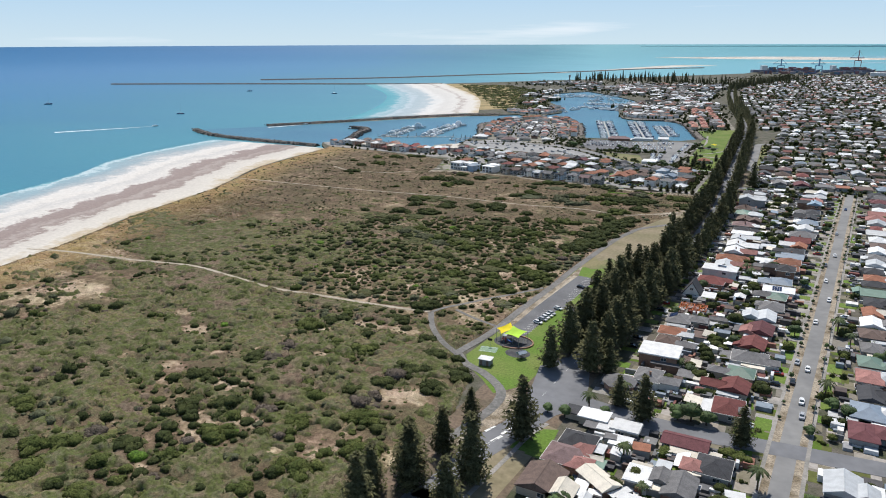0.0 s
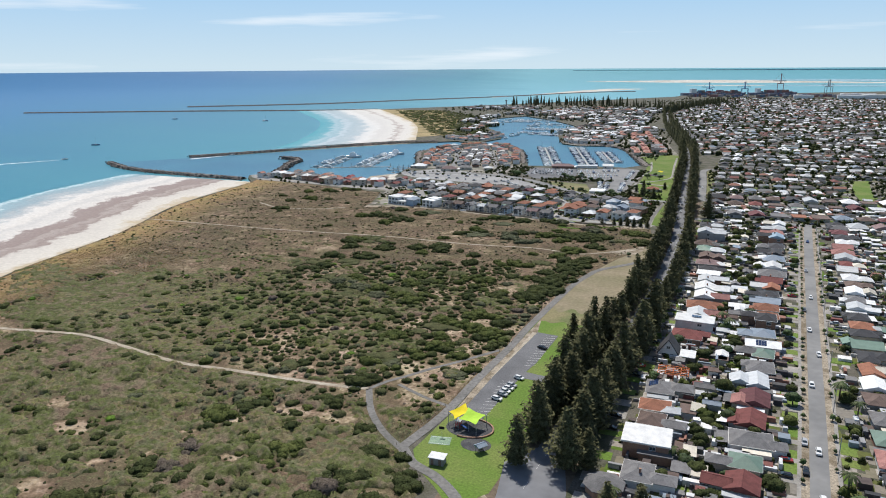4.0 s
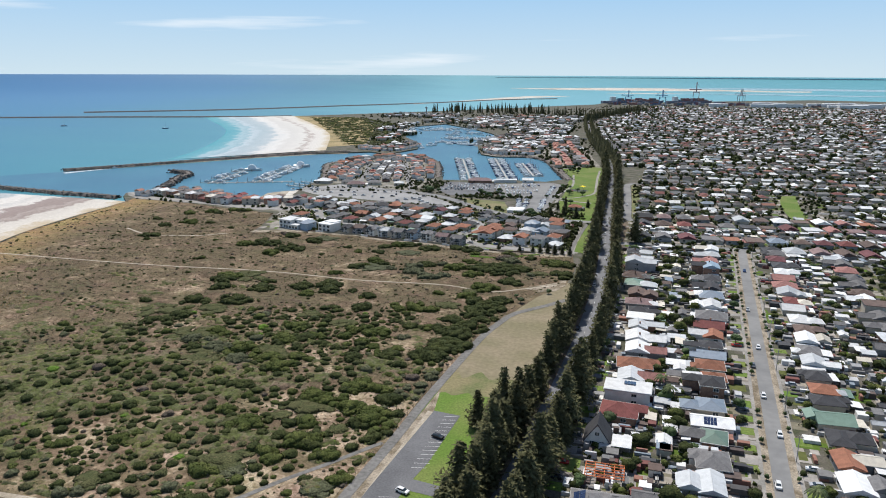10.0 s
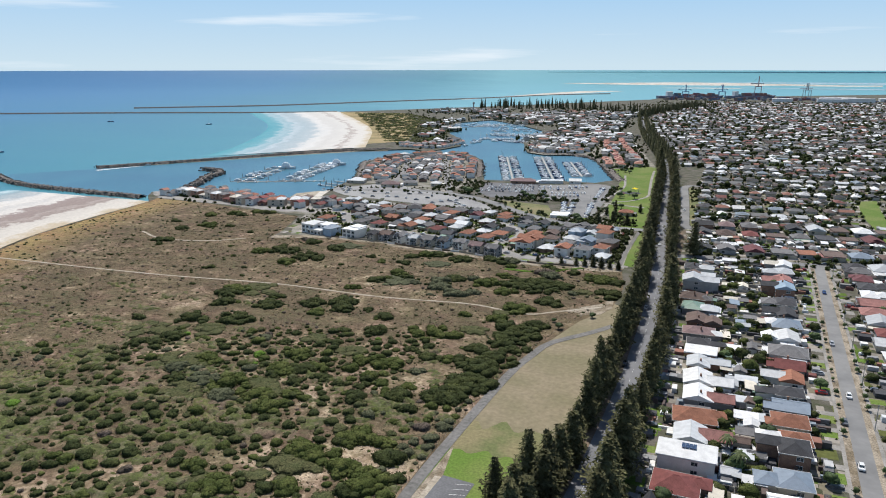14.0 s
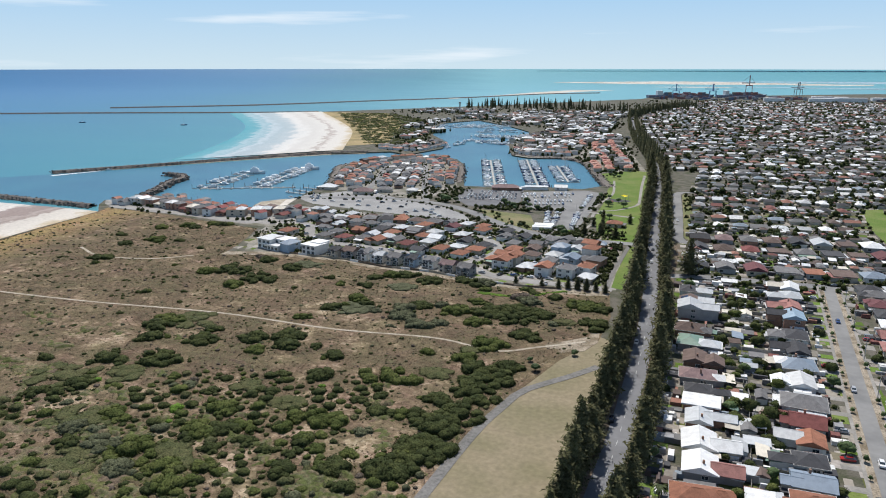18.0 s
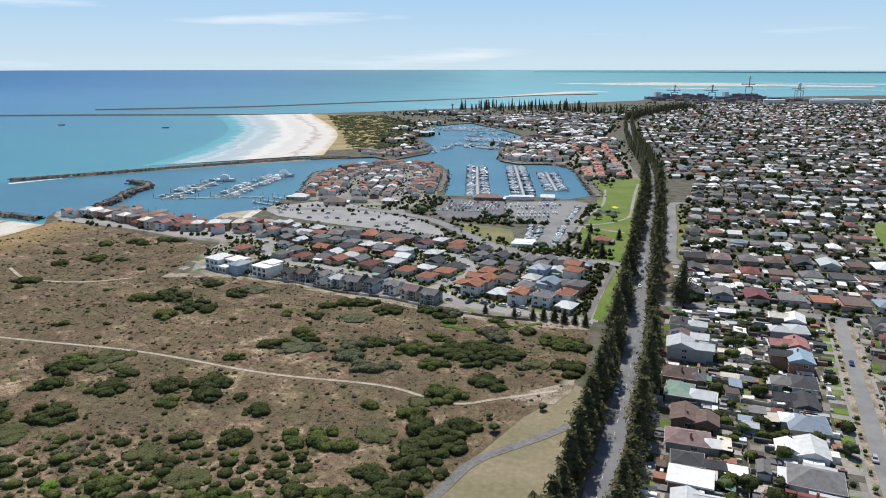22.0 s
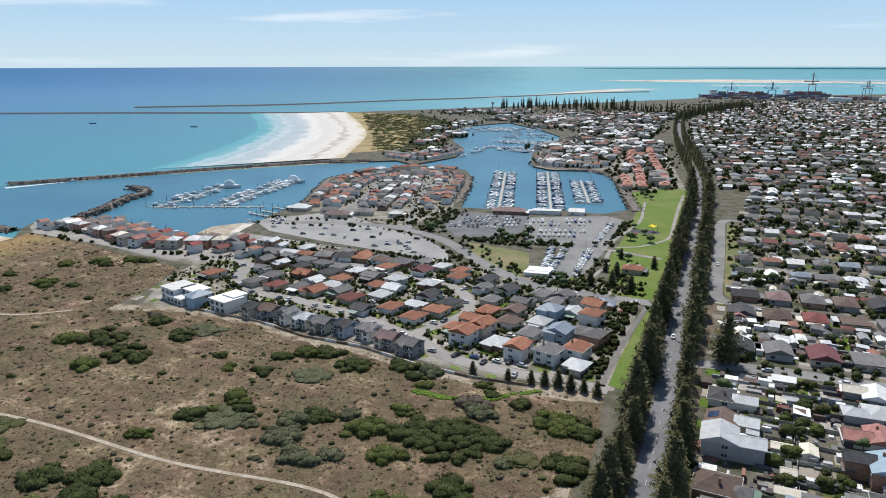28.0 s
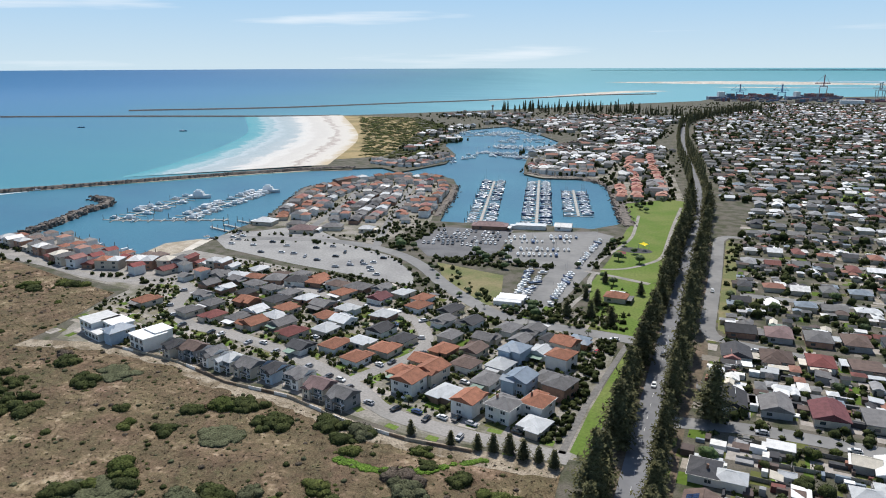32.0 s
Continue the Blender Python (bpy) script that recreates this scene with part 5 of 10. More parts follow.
def pine_stuff(name, spots, label):
    """Far pines in one mesh: a cone of ragged tiers each."""
    vs, fs, k = [], [], 0
    for x, y, s in spots:
        h, n_ = 21 * s, 9
        for i in range(11):
            z0, z1 = h * (0.08 + 0.083 * i), h * (0.08 + 0.083 * (i + 1.9))
            r = 3.2 * s * (1 - i / 11.5) ** 0.75
            ring = [(x + r * R.uniform(0.6, 1.15) * math.cos(6.283 * j / n_ + i), y + r * R.uniform(0.6, 1.15) * math.sin(6.283 * j / n_ + i), z0 + R.uniform(-0.4, 0.4)) for j in range(n_)]
            vs += ring + [(x, y, min(z1, h))]
            fs += [(k + j, k + (j + 1) % n_, k + n_) for j in range(n_)]
            k += n_ + 1
    return tagged(new(name, np_mesh(name, np.array(vs), np.array(fs), "pine_needles")), label, "trees", kind="stuff")


for x0, y0, x1, y1, n in ((-690, 2140, -400, 2210, 34), (-660, 2240, -420, 2330, 30), (-400, 2210, -240, 2130, 26), (-640, 2190, -300, 2260, 20), (-230, 1960, -60, 2420, 26)):
    for k in range(n):
        t = (k + R.uniform(-0.3, 0.3)) / n
        far_pines.append((x0 + (x1 - x0) * t + R.uniform(-9, 9), y0 + (y1 - y0) * t + R.uniform(-9, 9), R.uniform(0.75, 1.5)))
pine_stuff("far_pine_rows", far_pines, "distant rows of dark Norfolk pines")


def garden_tree(kind, seed):
    q = np.random.default_rng(seed)
    if kind == "palm":
        e = thing("palm_tree", pose(0, 0, -900), "palm with a ringed trunk and arching green fronds in a garden", "palm", "garden palms")
        part("trunk", Geo().tube((0, 0, -0.2), (0.15, 0, 5.2), 0.24, 0.18, 7), "bark", e)
        for k in range(16):
            a, up = 2 * math.pi * k / 16 + q.uniform(-0.15, 0.15), q.uniform(0.0, 0.9)
            g = Geo()
            pts = []
            for j in range(6):
                t = j / 5
                pts.append(Vector((math.cos(a) * 2.5 * t + 0.15, math.sin(a) * 2.5 * t, 5.2 + (up + 0.3) * 1.6 * t - 2.4 * t * t)))
            for j in range(5):
                w0, w1 = 0.34 * math.sin(math.pi * (0.12 + 0.8 * j / 5)), 0.34 * math.sin(math.pi * (0.12 + 0.8 * (j + 1) / 5))
                sd = Vector((-math.sin(a), math.cos(a), 0))
                dn = Vector((0, 0, -0.16))
                for sg in (-1, 1):
                    g.add([pts[j], pts[j + 1], pts[j + 1] + sd * sg * w1 + dn, pts[j] + sd * sg * w0 + dn], [(0, 1, 2, 3)])
            if k == 0:
                allg = Geo()
            allg.add(g.v, g.f)
        part("fronds", allg, "palm_leaf", e, "green arching fronds")
        return e
    e = thing("garden_tree", pose(0, 0, -900), "leafy green garden tree with a rounded uneven crown", "tree", "garden trees")
    t = Geo().tube((0, 0, -0.2), (0.1, 0.05, 2.2), 0.2, 0.14, 7)
    for k in range(4):
        a = 1.6 * k + q.uniform(0, 0.6)
        t.tube((0.1, 0.05, 2.0), (math.cos(a) * 1.3, math.sin(a) * 1.3, 3.6), 0.11, 0.05, 5)
    part("trunk", t, "bark", e)
    proto = clump(q, 6, 190, 0.10, 0.85)
    part("crown", mesh_of("crown", proto, "garden_leaf", 2.6, 0.95, 1.9), None, e)
    return e


TREES = [garden_tree("round", 41), garden_tree("round", 42), garden_tree("round", 43)]
PALM = garden_tree("palm", 50)


# ---- houses ----
def roof_geo(w, d, z, rise, form, over=0.55):
    """A roof on a w by d plan: hip, gable, flat or skillion. Returns the roof and the gable ends under it."""
    g, ends = Geo(), Geo()
    a, b = w / 2 + over, d / 2 + over
    if form == "flat":
        g.box(-a, -b, z, a, b, z + 0.28)
        return g, ends
    if form == "skillion":
        g.add([(-a, -b, z), (a, -b, z), (a, b, z + rise * 0.6), (-a, b, z + rise * 0.6), (-a, -b, z + 0.2), (a, -b, z + 0.2), (a, b, z + rise * 0.6 + 0.2), (-a, b, z + rise * 0.6 + 0.2)],
              [(3, 2, 1, 0), (4, 5, 6, 7), (0, 1, 5, 4), (1, 2, 6, 5), (2, 3, 7, 6), (3, 0, 4, 7)])
        ends.prism([(-w / 2, -d / 2 + 0.05), (w / 2, -d / 2 + 0.05), (w / 2, d / 2 - 0.05), (-w / 2, d / 2 - 0.05)], z - 0.2, z + 0.05)
        return g, ends
    swap = d > w
    if swap:
        a, b = b, a
    run = b * 0.95 if form == "hip" else 0.0
    e0, r0 = z + 0.02, z + rise
    v = [(-a, -b, e0), (a, -b, e0), (a, b, e0), (-a, b, e0), (-a + run, 0, r0), (a - run, 0, r0), (-a, -b, e0 - 0.2), (a, -b, e0 - 0.2), (a, b, e0 - 0.2), (-a, b, e0 - 0.2)]
    f = [(0, 1, 5, 4), (1, 2, 5), (2, 3, 4, 5), (3, 0, 4), (9, 8, 7, 6), (6, 7, 1, 0), (7, 8, 2, 1), (8, 9, 3, 2), (9, 6, 0, 3)]
    # ridge capping
    c = [(-a + run, -0.16, r0 - 0.03), (a - run, -0.16, r0 - 0.03), (a - run, 0, r0 + 0.1), (-a + run, 0, r0 + 0.1), (-a + run, 0.16, r0 - 0.03), (a - run, 0.16, r0 - 0.03)]
    cf = [(0, 1, 2, 3), (3, 2, 5, 4)]
    if swap:
        v, c = [(y, -x, zz) for x, y, zz in v], [(y, -x, zz) for x, y, zz in c]
    g.add(v, f)
    g.add(c, cf)
    return g, ends


WIN = {}


def window_meshes(w, h):
    key = (w, h)
    if key not in WIN:
        fr = Geo()
        fr.box(-w / 2, -0.08, 0, -w / 2 + 0.09, 0.05, h).box(w / 2 - 0.09, -0.08, 0, w / 2, 0.05, h).box(-w / 2, -0.08, h - 0.09, w / 2, 0.05, h).box(-w / 2 - 0.05, -0.14, -0.06, w / 2 + 0.05, 0.05, 0.06).box(-0.04, -0.07, 0.06, 0.04, 0.04, h - 0.09)
        WIN[key] = (fr.mesh("window", "frame_white"), Geo().box(-w / 2 + 0.09, -0.03, 0.06, w / 2 - 0.09, 0.02, h - 0.09).mesh("pane", "glass"))
    return WIN[key]


DOOR = Geo().box(-0.45, -0.06, 0, 0.45, 0.03, 2.05).mesh("door", "door_paint")
GARAGE = Geo().box(-1.3, -0.06, 0, 1.3, 0.03, 2.15).mesh("garage_door", "garage_door")
PANEL = Geo().box(-0.5, -0.85, 0.0, 0.5, 0.85, 0.06).mesh("solar_panel", "solar")
WALL_WORD = {"brick": "brick", "cream": "cream rendered", "white": "white rendered", "grey": "grey rendered", "blue": "pale blue rendered"}
COUNT = {"house": 0}
FOOT = []   # plan discs of houses, to keep garden things off them


def house(x, y, w, d, rot=0.0, roof="hip", col="grey", wall=None, storeys=1, wing=None, detail=2, solar=0, label="", z=0.03, group="houses of the suburb", name="house"):
    """A house: walls, roof with fascia, windows with panes, a door and a garage door; an optional wing (dx, dy, w, d)."""
    wall = wall or R.choice(["brick", "cream", "cream", "white", "grey"])
    hgt = 2.75 * storeys + 0.15
    word = ROOFS[col][0]
    lab = label or f"{'two' if storeys > 1 else 'single'}-storey {WALL_WORD[wall]} house with a {word} {'flat' if roof == 'flat' else roof if roof != 'skillion' else 'sloping'} roof"
    e = thing(name, pose(x, y, z, 0, 0, rot), lab, "house", group)
    FOOT.append((x, y, max(w, d) / 2 + 1))
    COUNT["house"] += 1
    rise = min(w, d) * (0.23 if roof != "gable" else 0.21)
    if roof == "flat" and not wing and name == "house" and detail:
        wing = (R.choice([-1, 1]) * w * 0.42, R.choice([-1, 1]) * d * 0.22, w * 0.5, d * 0.7)
    blocks = [(0, 0, w, d, rise, roof)]
    if wing:
        dx, dy, ww, wd = wing
        blocks.append((dx, dy, ww, wd, min(ww, wd) * 0.26, roof))
    wg, rg, fg = Geo(), Geo(), Geo()
    other = R.choice(["white", "pale", "grey", "white", "cream", "dark", "pink"]) if wing and detail and name == "house" and R.random() < 0.5 else ""
    for k, (dx, dy, bw, bd, rs, form) in enumerate(blocks):
        hz = hgt - (0.012 if roof != "flat" else 0.55 if storeys == 1 else 2.6) * k
        wg.box(dx - bw / 2, dy - bd / 2, -0.1, dx + bw / 2, dy + bd / 2, hz)
        r_, ends = roof_geo(bw, bd, hz, rs, form)
        if k and other:
            part("wing_roof", Geo().add([(p[0] + dx, p[1] + dy, p[2]) for p in r_.v], r_.f), "roof_" + other, e, f"{ROOFS[other][0]} roof of the wing")
        else:
            rg.add([(p[0] + dx, p[1] + dy, p[2]) for p in r_.v], r_.f)
        if form == "gable":
            if bw >= bd:
                tri = [(sx * (bw / 2 - o), sy, zz) for o in (0, 0.15) for sx in (1,) for sy, zz in ((-bd / 2, hz - 0.05), (bd / 2, hz - 0.05), (0, hz + rs * 0.9))]
                for sx in (-1, 1):
                    wg.add([(dx + sx * p[0], dy + p[1], p[2]) for p in tri], [(0, 1, 2), (5, 4, 3), (0, 2, 5, 3), (2, 1, 4, 5)])
            else:
                tri = [(sy, (bd / 2 - o), zz) for o in (0, 0.15) for sy, zz in ((-bw / 2, hz - 0.05), (bw / 2, hz - 0.05), (0, hz + rs * 0.9))]
                for sx in (-1, 1):
                    wg.add([(dx + p[0], dy + sx * p[1], p[2]) for p in tri], [(0, 1, 2), (5, 4, 3), (0, 2, 5, 3), (2, 1, 4, 5)])
        if k == 0 and form in ("hip", "flat"):
            q0, q1 = (bw / 2 + 0.56, bd / 2 + 0.56), (bw / 2 + 0.68, bd / 2 + 0.68)
            ring = [(sx * q[0], sy * q[1], zz) for zz in (hz - 0.2, hz + 0.04) for q in (q0, q1) for sx, sy in ((-1, -1), (1, -1), (1, 1), (-1, 1))]
            fg.add(ring, [f for j in range(4) for f in ((j, (j + 1) % 4, 8 + (j + 1) % 4, 8 + j)[::-1], (4 + j, 4 + (j + 1) % 4, 12 + (j + 1) % 4, 12 + j), (8 + j, 8 + (j + 1) % 4, 12 + (j + 1) % 4, 12 + j), (j, (j + 1) % 4, 4 + (j + 1) % 4, 4 + j)[::-1])])
    part("wall", wg, "wall_" + wall, e)
    part("roof", rg, "roof_" + col, e, f"{word} roof")
    if fg.v and detail > 1:
        part("gutter", fg, "fascia", e)
    if detail > 1 and roof in ("hip", "gable") and R.random() < 0.35:
        part("chimney", Geo().box(w * 0.2, 0.5, hgt + rise * 0.3, w * 0.2 + 0.6, 1.2, hgt + rise + 0.7), "wall_brick", e)
    if detail > 0 and name == "house" and R.random() < 0.7:
        sd, cl_, cw, cy0 = R.choice([-1, 1]), R.uniform(5, 9.5), R.uniform(2.4, 3.2), R.uniform(-0.3, 0.3) * d
        part("carport_roof", Geo().box(sd * (w / 2 + 0.6 + cw / 2) - cw / 2, cy0 - cl_ / 2, 2.25, sd * (w / 2 + 0.6 + cw / 2) + cw / 2, cy0 + cl_ / 2, 2.38).box(sd * (w / 2 + 0.45 + cw) - 0.06, cy0 - cl_ / 2, -0.1, sd * (w / 2 + 0.45 + cw) + 0.06, cy0 + cl_ / 2, 2.26), "roof_" + R.choice(["white", "white", "cream", "pale", "pale", "grey"]), e, "low sheet carport roof against the side wall")
    if detail > 0 and R.random() < (0.8 if name == "house" else 0.35):
        lw, ld = w * R.uniform(0.45, 0.95), R.uniform(2.5, 5.0)
        lx, ly = R.uniform(-0.5, 0.5) * (w - lw), d / 2 + ld / 2 + (wing[3] * 0.42 if wing and wing[1] > 0 else 0)
        part("verandah_roof", Geo().add([(lx - lw / 2, ly - ld / 2, 2.5), (lx + lw / 2, ly - ld / 2, 2.5), (lx + lw / 2, ly + ld / 2, 2.2), (lx - lw / 2, ly + ld / 2, 2.2), (lx - lw / 2, ly - ld / 2, 2.62), (lx + lw / 2, ly - ld / 2, 2.62), (lx + lw / 2, ly + ld / 2, 2.32), (lx - lw / 2, ly + ld / 2, 2.32)],
             [(3, 2, 1, 0), (4, 5, 6, 7), (0, 1, 5, 4), (1, 2, 6, 5), (2, 3, 7, 6), (3, 0, 4, 7)]), "roof_" + R.choice(["white", "white", "cream", "pale", "grey", "green"]), e, "low sheet verandah roof")
    if detail > 0:
        for fl in range(storeys):
            zz = 0.85 + 2.75 * fl
            spots = []
            for sgn, ang in ((-1, 0), (1, 180)):
                n_ = 2 if w > 9 else 1
                for k in range(n_):
                    spots.append(((-w / 4 + k * w / 2) if n_ == 2 else w * 0.12, sgn * d / 2, ang))
            for sgn, ang in ((1, 90), (-1, -90)):
                spots.append((sgn * w / 2, d * 0.15 * sgn, ang))
            if detail == 1:
                spots = [spots[0], spots[-1]]
            for px_, py_, ang in spots:
                if math.cos(radians(rot + ang)) < -0.3:
                    continue
                fr, pane = window_meshes(2.0 if detail > 1 else 1.8, 1.3)
                wo = part("window", fr, None, e, at=pose(px_, py_, zz, 0, 0, ang))
                if detail > 1:
                    part("pane", pane, None, wo)
                else:
                    wo.data = pane_only
        if detail > 1:
            part("door", DOOR, None, e, at=pose(w * 0.0 + 0.4, -d / 2, 0, 0, 0, 0))
        if w > 9.5 and detail > 1:
            part("garage_door", GARAGE, None, e, at=pose(-w / 2 + 1.7, -d / 2, 0, 0, 0, 0))
    if solar:
        slope = math.degrees(math.atan2(rise, min(w, d) / 2 + 0.55)) if roof != "flat" else 6
        for k in range(solar):
            px_ = -w * 0.22 + (k % 4) * 1.08
            py_ = -d * 0.24 - (k // 4) * 0.0
            zz = hgt + (rise * 0.52 if roof != "flat" else 0.36) + 0.12
            if w >= d:
                part("solar_panel", PANEL, None, e, at=pose(px_, py_ - 0.3, zz, slope, 0, 0) @ pose(0, (k // 4) * 1.8 - 0.9, 0))
            else:
                part("solar_panel", PANEL, None, e, at=pose(-w * 0.24, px_ + 1, zz, 0, -slope, 0) @ pose((k // 4) * 1.8 - 0.9, 0, 0, 0, 0, 90))
    return e


pane_only = Geo().box(-0.9, -0.06, 0, 0.9, 0.02, 1.2).mesh("window_glass", "glass")


def shed(x, y, w, d, rot, col, open_=False):
    """A garden shed or carport under a low sheet roof."""
    e = thing("carport" if open_ else "garden_shed", pose(x, y, 0.03, 0, 0, rot), f"small {'open carport' if open_ else 'backyard shed'} with a {ROOFS[col][0]} roof", "carport" if open_ else "shed", "sheds and carports")
    if open_:
        for sx in (-1, 1):
            for sy in (-1, 1):
                part("post", POST, None, e, at=pose(sx * (w / 2 - 0.15), sy * (d / 2 - 0.15), 0))
    else:
        part("wall", Geo().box(-w / 2, -d / 2, -0.1, w / 2, d / 2, 2.3), "wall_" + R.choice(["cream", "grey", "white"]), e)
    g, _ = roof_geo(w, d, 2.3, 0.9, R.choice(["skillion", "gable", "flat"]) if not open_ else "skillion", 0.2)
    part("roof", g, "roof_" + col, e)
    FOOT.append((x, y, max(w, d) / 2))
    return e


POST = Geo().box(-0.06, -0.06, 0, 0.06, 0.06, 2.35).mesh("post", "steel")
FENCE_PANEL = {}


def fence(x0, y0, x1, y1, h=1.7, material="fence_steel"):
    ln = math.hypot(x1 - x0, y1 - y0)
    key = (round(ln), h, material)
    if key not in FENCE_PANEL:
        # one folded steel sheet with a post bulge at each joint
        n = max(2, int(ln / 1.2))
        xs = [ln * k / n for k in range(n + 1)]
        off = [0.06 if k % 2 else 0.02 for k in range(n + 1)]
        vs = [(x_, s_ * o_, z_) for s_ in (-1, 1) for z_ in (0.0, h) for x_, o_ in zip(xs, off)]
        m_ = n + 1
        fs = [q for k in range(n) for q in ((k, k + 1, m_ + k + 1, m_ + k), (3 * m_ + k, 3 * m_ + k + 1, 2 * m_ + k + 1, 2 * m_ + k), (m_ + k, m_ + k + 1, 3 * m_ + k + 1, 3 * m_ + k))]
        g = Geo().add(vs, fs + [(0, m_, 3 * m_, 2 * m_), (n, 2 * m_ + n, 3 * m_ + n, m_ + n)])
        FENCE_PANEL[key] = g.mesh("fence", material)
    ob = new("garden_fence", FENCE_PANEL[key])
    ob.matrix_basis = pose(x0, y0, 0.03, 0, 0, math.degrees(math.atan2(y1 - y0, x1 - x0)))
    return tagged(ob, "grey steel panel fence between back yards", "fence", "garden fences")


def yard(x, y, w, d, rot, kind):
    """A rectangle of lawn or paving in a garden."""
    return tagged(solid("garden_lawn" if kind == "lawn" else "driveway", Geo().box(-w / 2, -d / 2, -0.02, w / 2, d / 2, (0.04 if kind == "lawn" else 0.055) + 0.004 * R.randrange(10)), "lawn" if kind == "lawn" else "pale_paving", "small green garden lawn" if kind == "lawn" else "pale concrete driveway beside a house", "lawn" if kind == "lawn" else "driveway", "structure", m=pose(x, y, 0, 0, 0, rot)))


CODE = dict(g="grey", d="dark", o="orange", r="red", m="maroon", b="brown", w="white", p="pale", u="blue", s="sky", n="green", c="cream", v="mauve", k="pink")


def suburb_row(text, line, offset, rot, depth, group, detail=2, jitter=0.8):
    """Houses along a street line. Each word: distance along y, roof colour, roof form, then 2 for two storeys and * for solar panels."""
    words = text.split()
    ys = [float("".join(c for c in w if c.isdigit() and w.index(c) < 3)[:3]) for w in words]
    ln = smooth_line(line, 4.0)
    for k, w in enumerate(words):
        y = ys[k]
        x = float(np.interp(y, ln[:, 1], ln[:, 0])) + offset + R.uniform(-jitter, jitter)
        gap = min((ys[k + 1] - y) if k + 1 < len(ys) else 15, (y - ys[k - 1]) if k else 15)
        form = dict(h="hip", g="gable", f="flat", s="skillion")[w[4]]
        wd = max(7.4, min(11.5, gap * R.uniform(0.66, 0.82)))
        dp, wing, style = depth * R.uniform(0.62, 0.86), None, R.random()
        if form in ("hip", "gable") and style < 0.55:
            # a front block across the lot and a narrower one running back
            dp = depth * R.uniform(0.42, 0.56)
            wing = (R.choice([-1, 1]) * wd * R.uniform(0.08, 0.22), dp * 0.5 + depth * 0.15, wd * R.uniform(0.5, 0.72), depth * R.uniform(0.36, 0.52))
        elif form in ("hip", "gable") and style < 0.92:
            dp = depth * R.uniform(0.52, 0.74)
            wing = (R.choice([-1, 1]) * wd * R.uniform(0.16, 0.26), R.choice([-1, 1, 1]) * dp * R.uniform(0.42, 0.55), wd * R.uniform(0.42, 0.6), dp * R.uniform(0.4, 0.6))
        house(x, y + R.uniform(-1, 1), wd, dp, rot + R.uniform(-4, 4), form, CODE[w[3]], storeys=2 if "2" in w[5:] else 1, wing=wing, detail=detail, solar=8 if "*" in w else 0, group=group)


AVE_LINE = [(-46, 100), (-47, 290), (-43, 350), (-40, 400), (-39, 470), (-44, 540), (-48, 620)]
suburb_row("246gh 264wf2 281bh 293oh 308g* 369rh 383wf2* 400pg 414oh 431wg 447wg 463pg 475wf 486dh 499vh 516bg 536nh 552bh 576pg2 592bg* 612dh".replace("308g*", "308gh*"), AVE_LINE, 2.2, -90, 19, "houses facing the avenue")
suburb_row("235rh 250rg 263nh 279gh 293rg 311mg 328pg 343gh 357nh 369wg* 383uh 397dh2 409oh 421oh 434ug 446dh 458og 473rg 488gh 506wg 524uh 540dg 557dh 577sg2 599kg 619ph 634wg".replace("421oh 434ug", "421oh 434ug"), STREET, -20.5, 90, 17, "houses on the west side of the street")
suburb_row("236mh 251uh 266dg 281kh 296nh 311gh 326bh 341wg 355og 370dh 385ng 399dh 411oh 424dh 438pg 452gh 467wg 481bh 496wh 512wg 526rh 541pg 556kh 571kg 586wh 601dh 618mh 634gh", STREET, 20, -90, 16, "houses on the east side of the street", 1)
ROW_CODES = "wpgdorubgpgdmkbbdgg"


def random_row(y0, y1, line, offset, rot, depth, detail, group):
    y, words = y0, []
    while y < y1:
        words.append("%03d%s%s%s" % (y, R.choice(ROW_CODES), R.choice("hhggghf"), R.choice(["", "", "", "2", "*"])))
        y += R.uniform(13.5, 16.5)
    suburb_row(" ".join(words), line, offset, rot, depth, group, detail)


random_row(240, 640, STREET_E, -20, 90, 17, 0, "houses on the east streets")
random_row(240, 640, STREET_E, 19, -90, 14, 0, "houses on the east streets")
# south of the cross street
for x, y, w, d, rot, form, col, wing in (
        (-55.6, 181, 10, 10, -90, "hip", "mauve", (2.2, 5.5, 6, 7)), (-54, 191, 10, 8, 180, "hip", "dark", (-2.5, 4.5, 5.5, 6)), (-54, 208, 9, 6, 180, "flat", "white", (6.5, -1.0, 6, 5)),
        (-43, 205.5, 8, 6, 180, "flat", "white", (5.5, 1.5, 5, 6)), (-57, 166.5, 12, 11, -90, "gable", "brown", (2.5, 6.5, 7, 7)), (-43, 174, 11, 6, -35, "gable", "cream", None), (-33, 181, 8, 7, -90, "flat", "white", (2, 5, 5, 5)),
        (-24.6, 205, 13, 7, 180, "gable", "maroon", None), (-15, 195, 10, 9, 90, "hip", "dark", (-2, 5.5, 6, 6)), (-22, 180.5, 11, 8, 90, "gable", "grey", (2, 5.5, 6, 6)), (-32, 166, 8, 7, -90, "flat", "white", None), (-16, 166, 11, 9, 90, "hip", "pale", (2, 5, 6, 6)),
        (-14, 152, 12, 10, 90, "hip", "pale", None), (-54, 148, 11, 11, -90, "hip", "brown", (2, 6, 6, 6)), (-34, 152, 10, 8, 0, "gable", "grey", None), (18, 202, 11, 9, -90, "gable", "pale", (2, 5.5, 6, 6)), (22, 184, 11, 10, -90, "hip", "red", None), (24, 166, 11, 9, -90, "gable", "grey", (-2, 5, 6, 6))):
    house(x, y, w, d, rot, form, col, wing=wing, group="houses south of the side street")
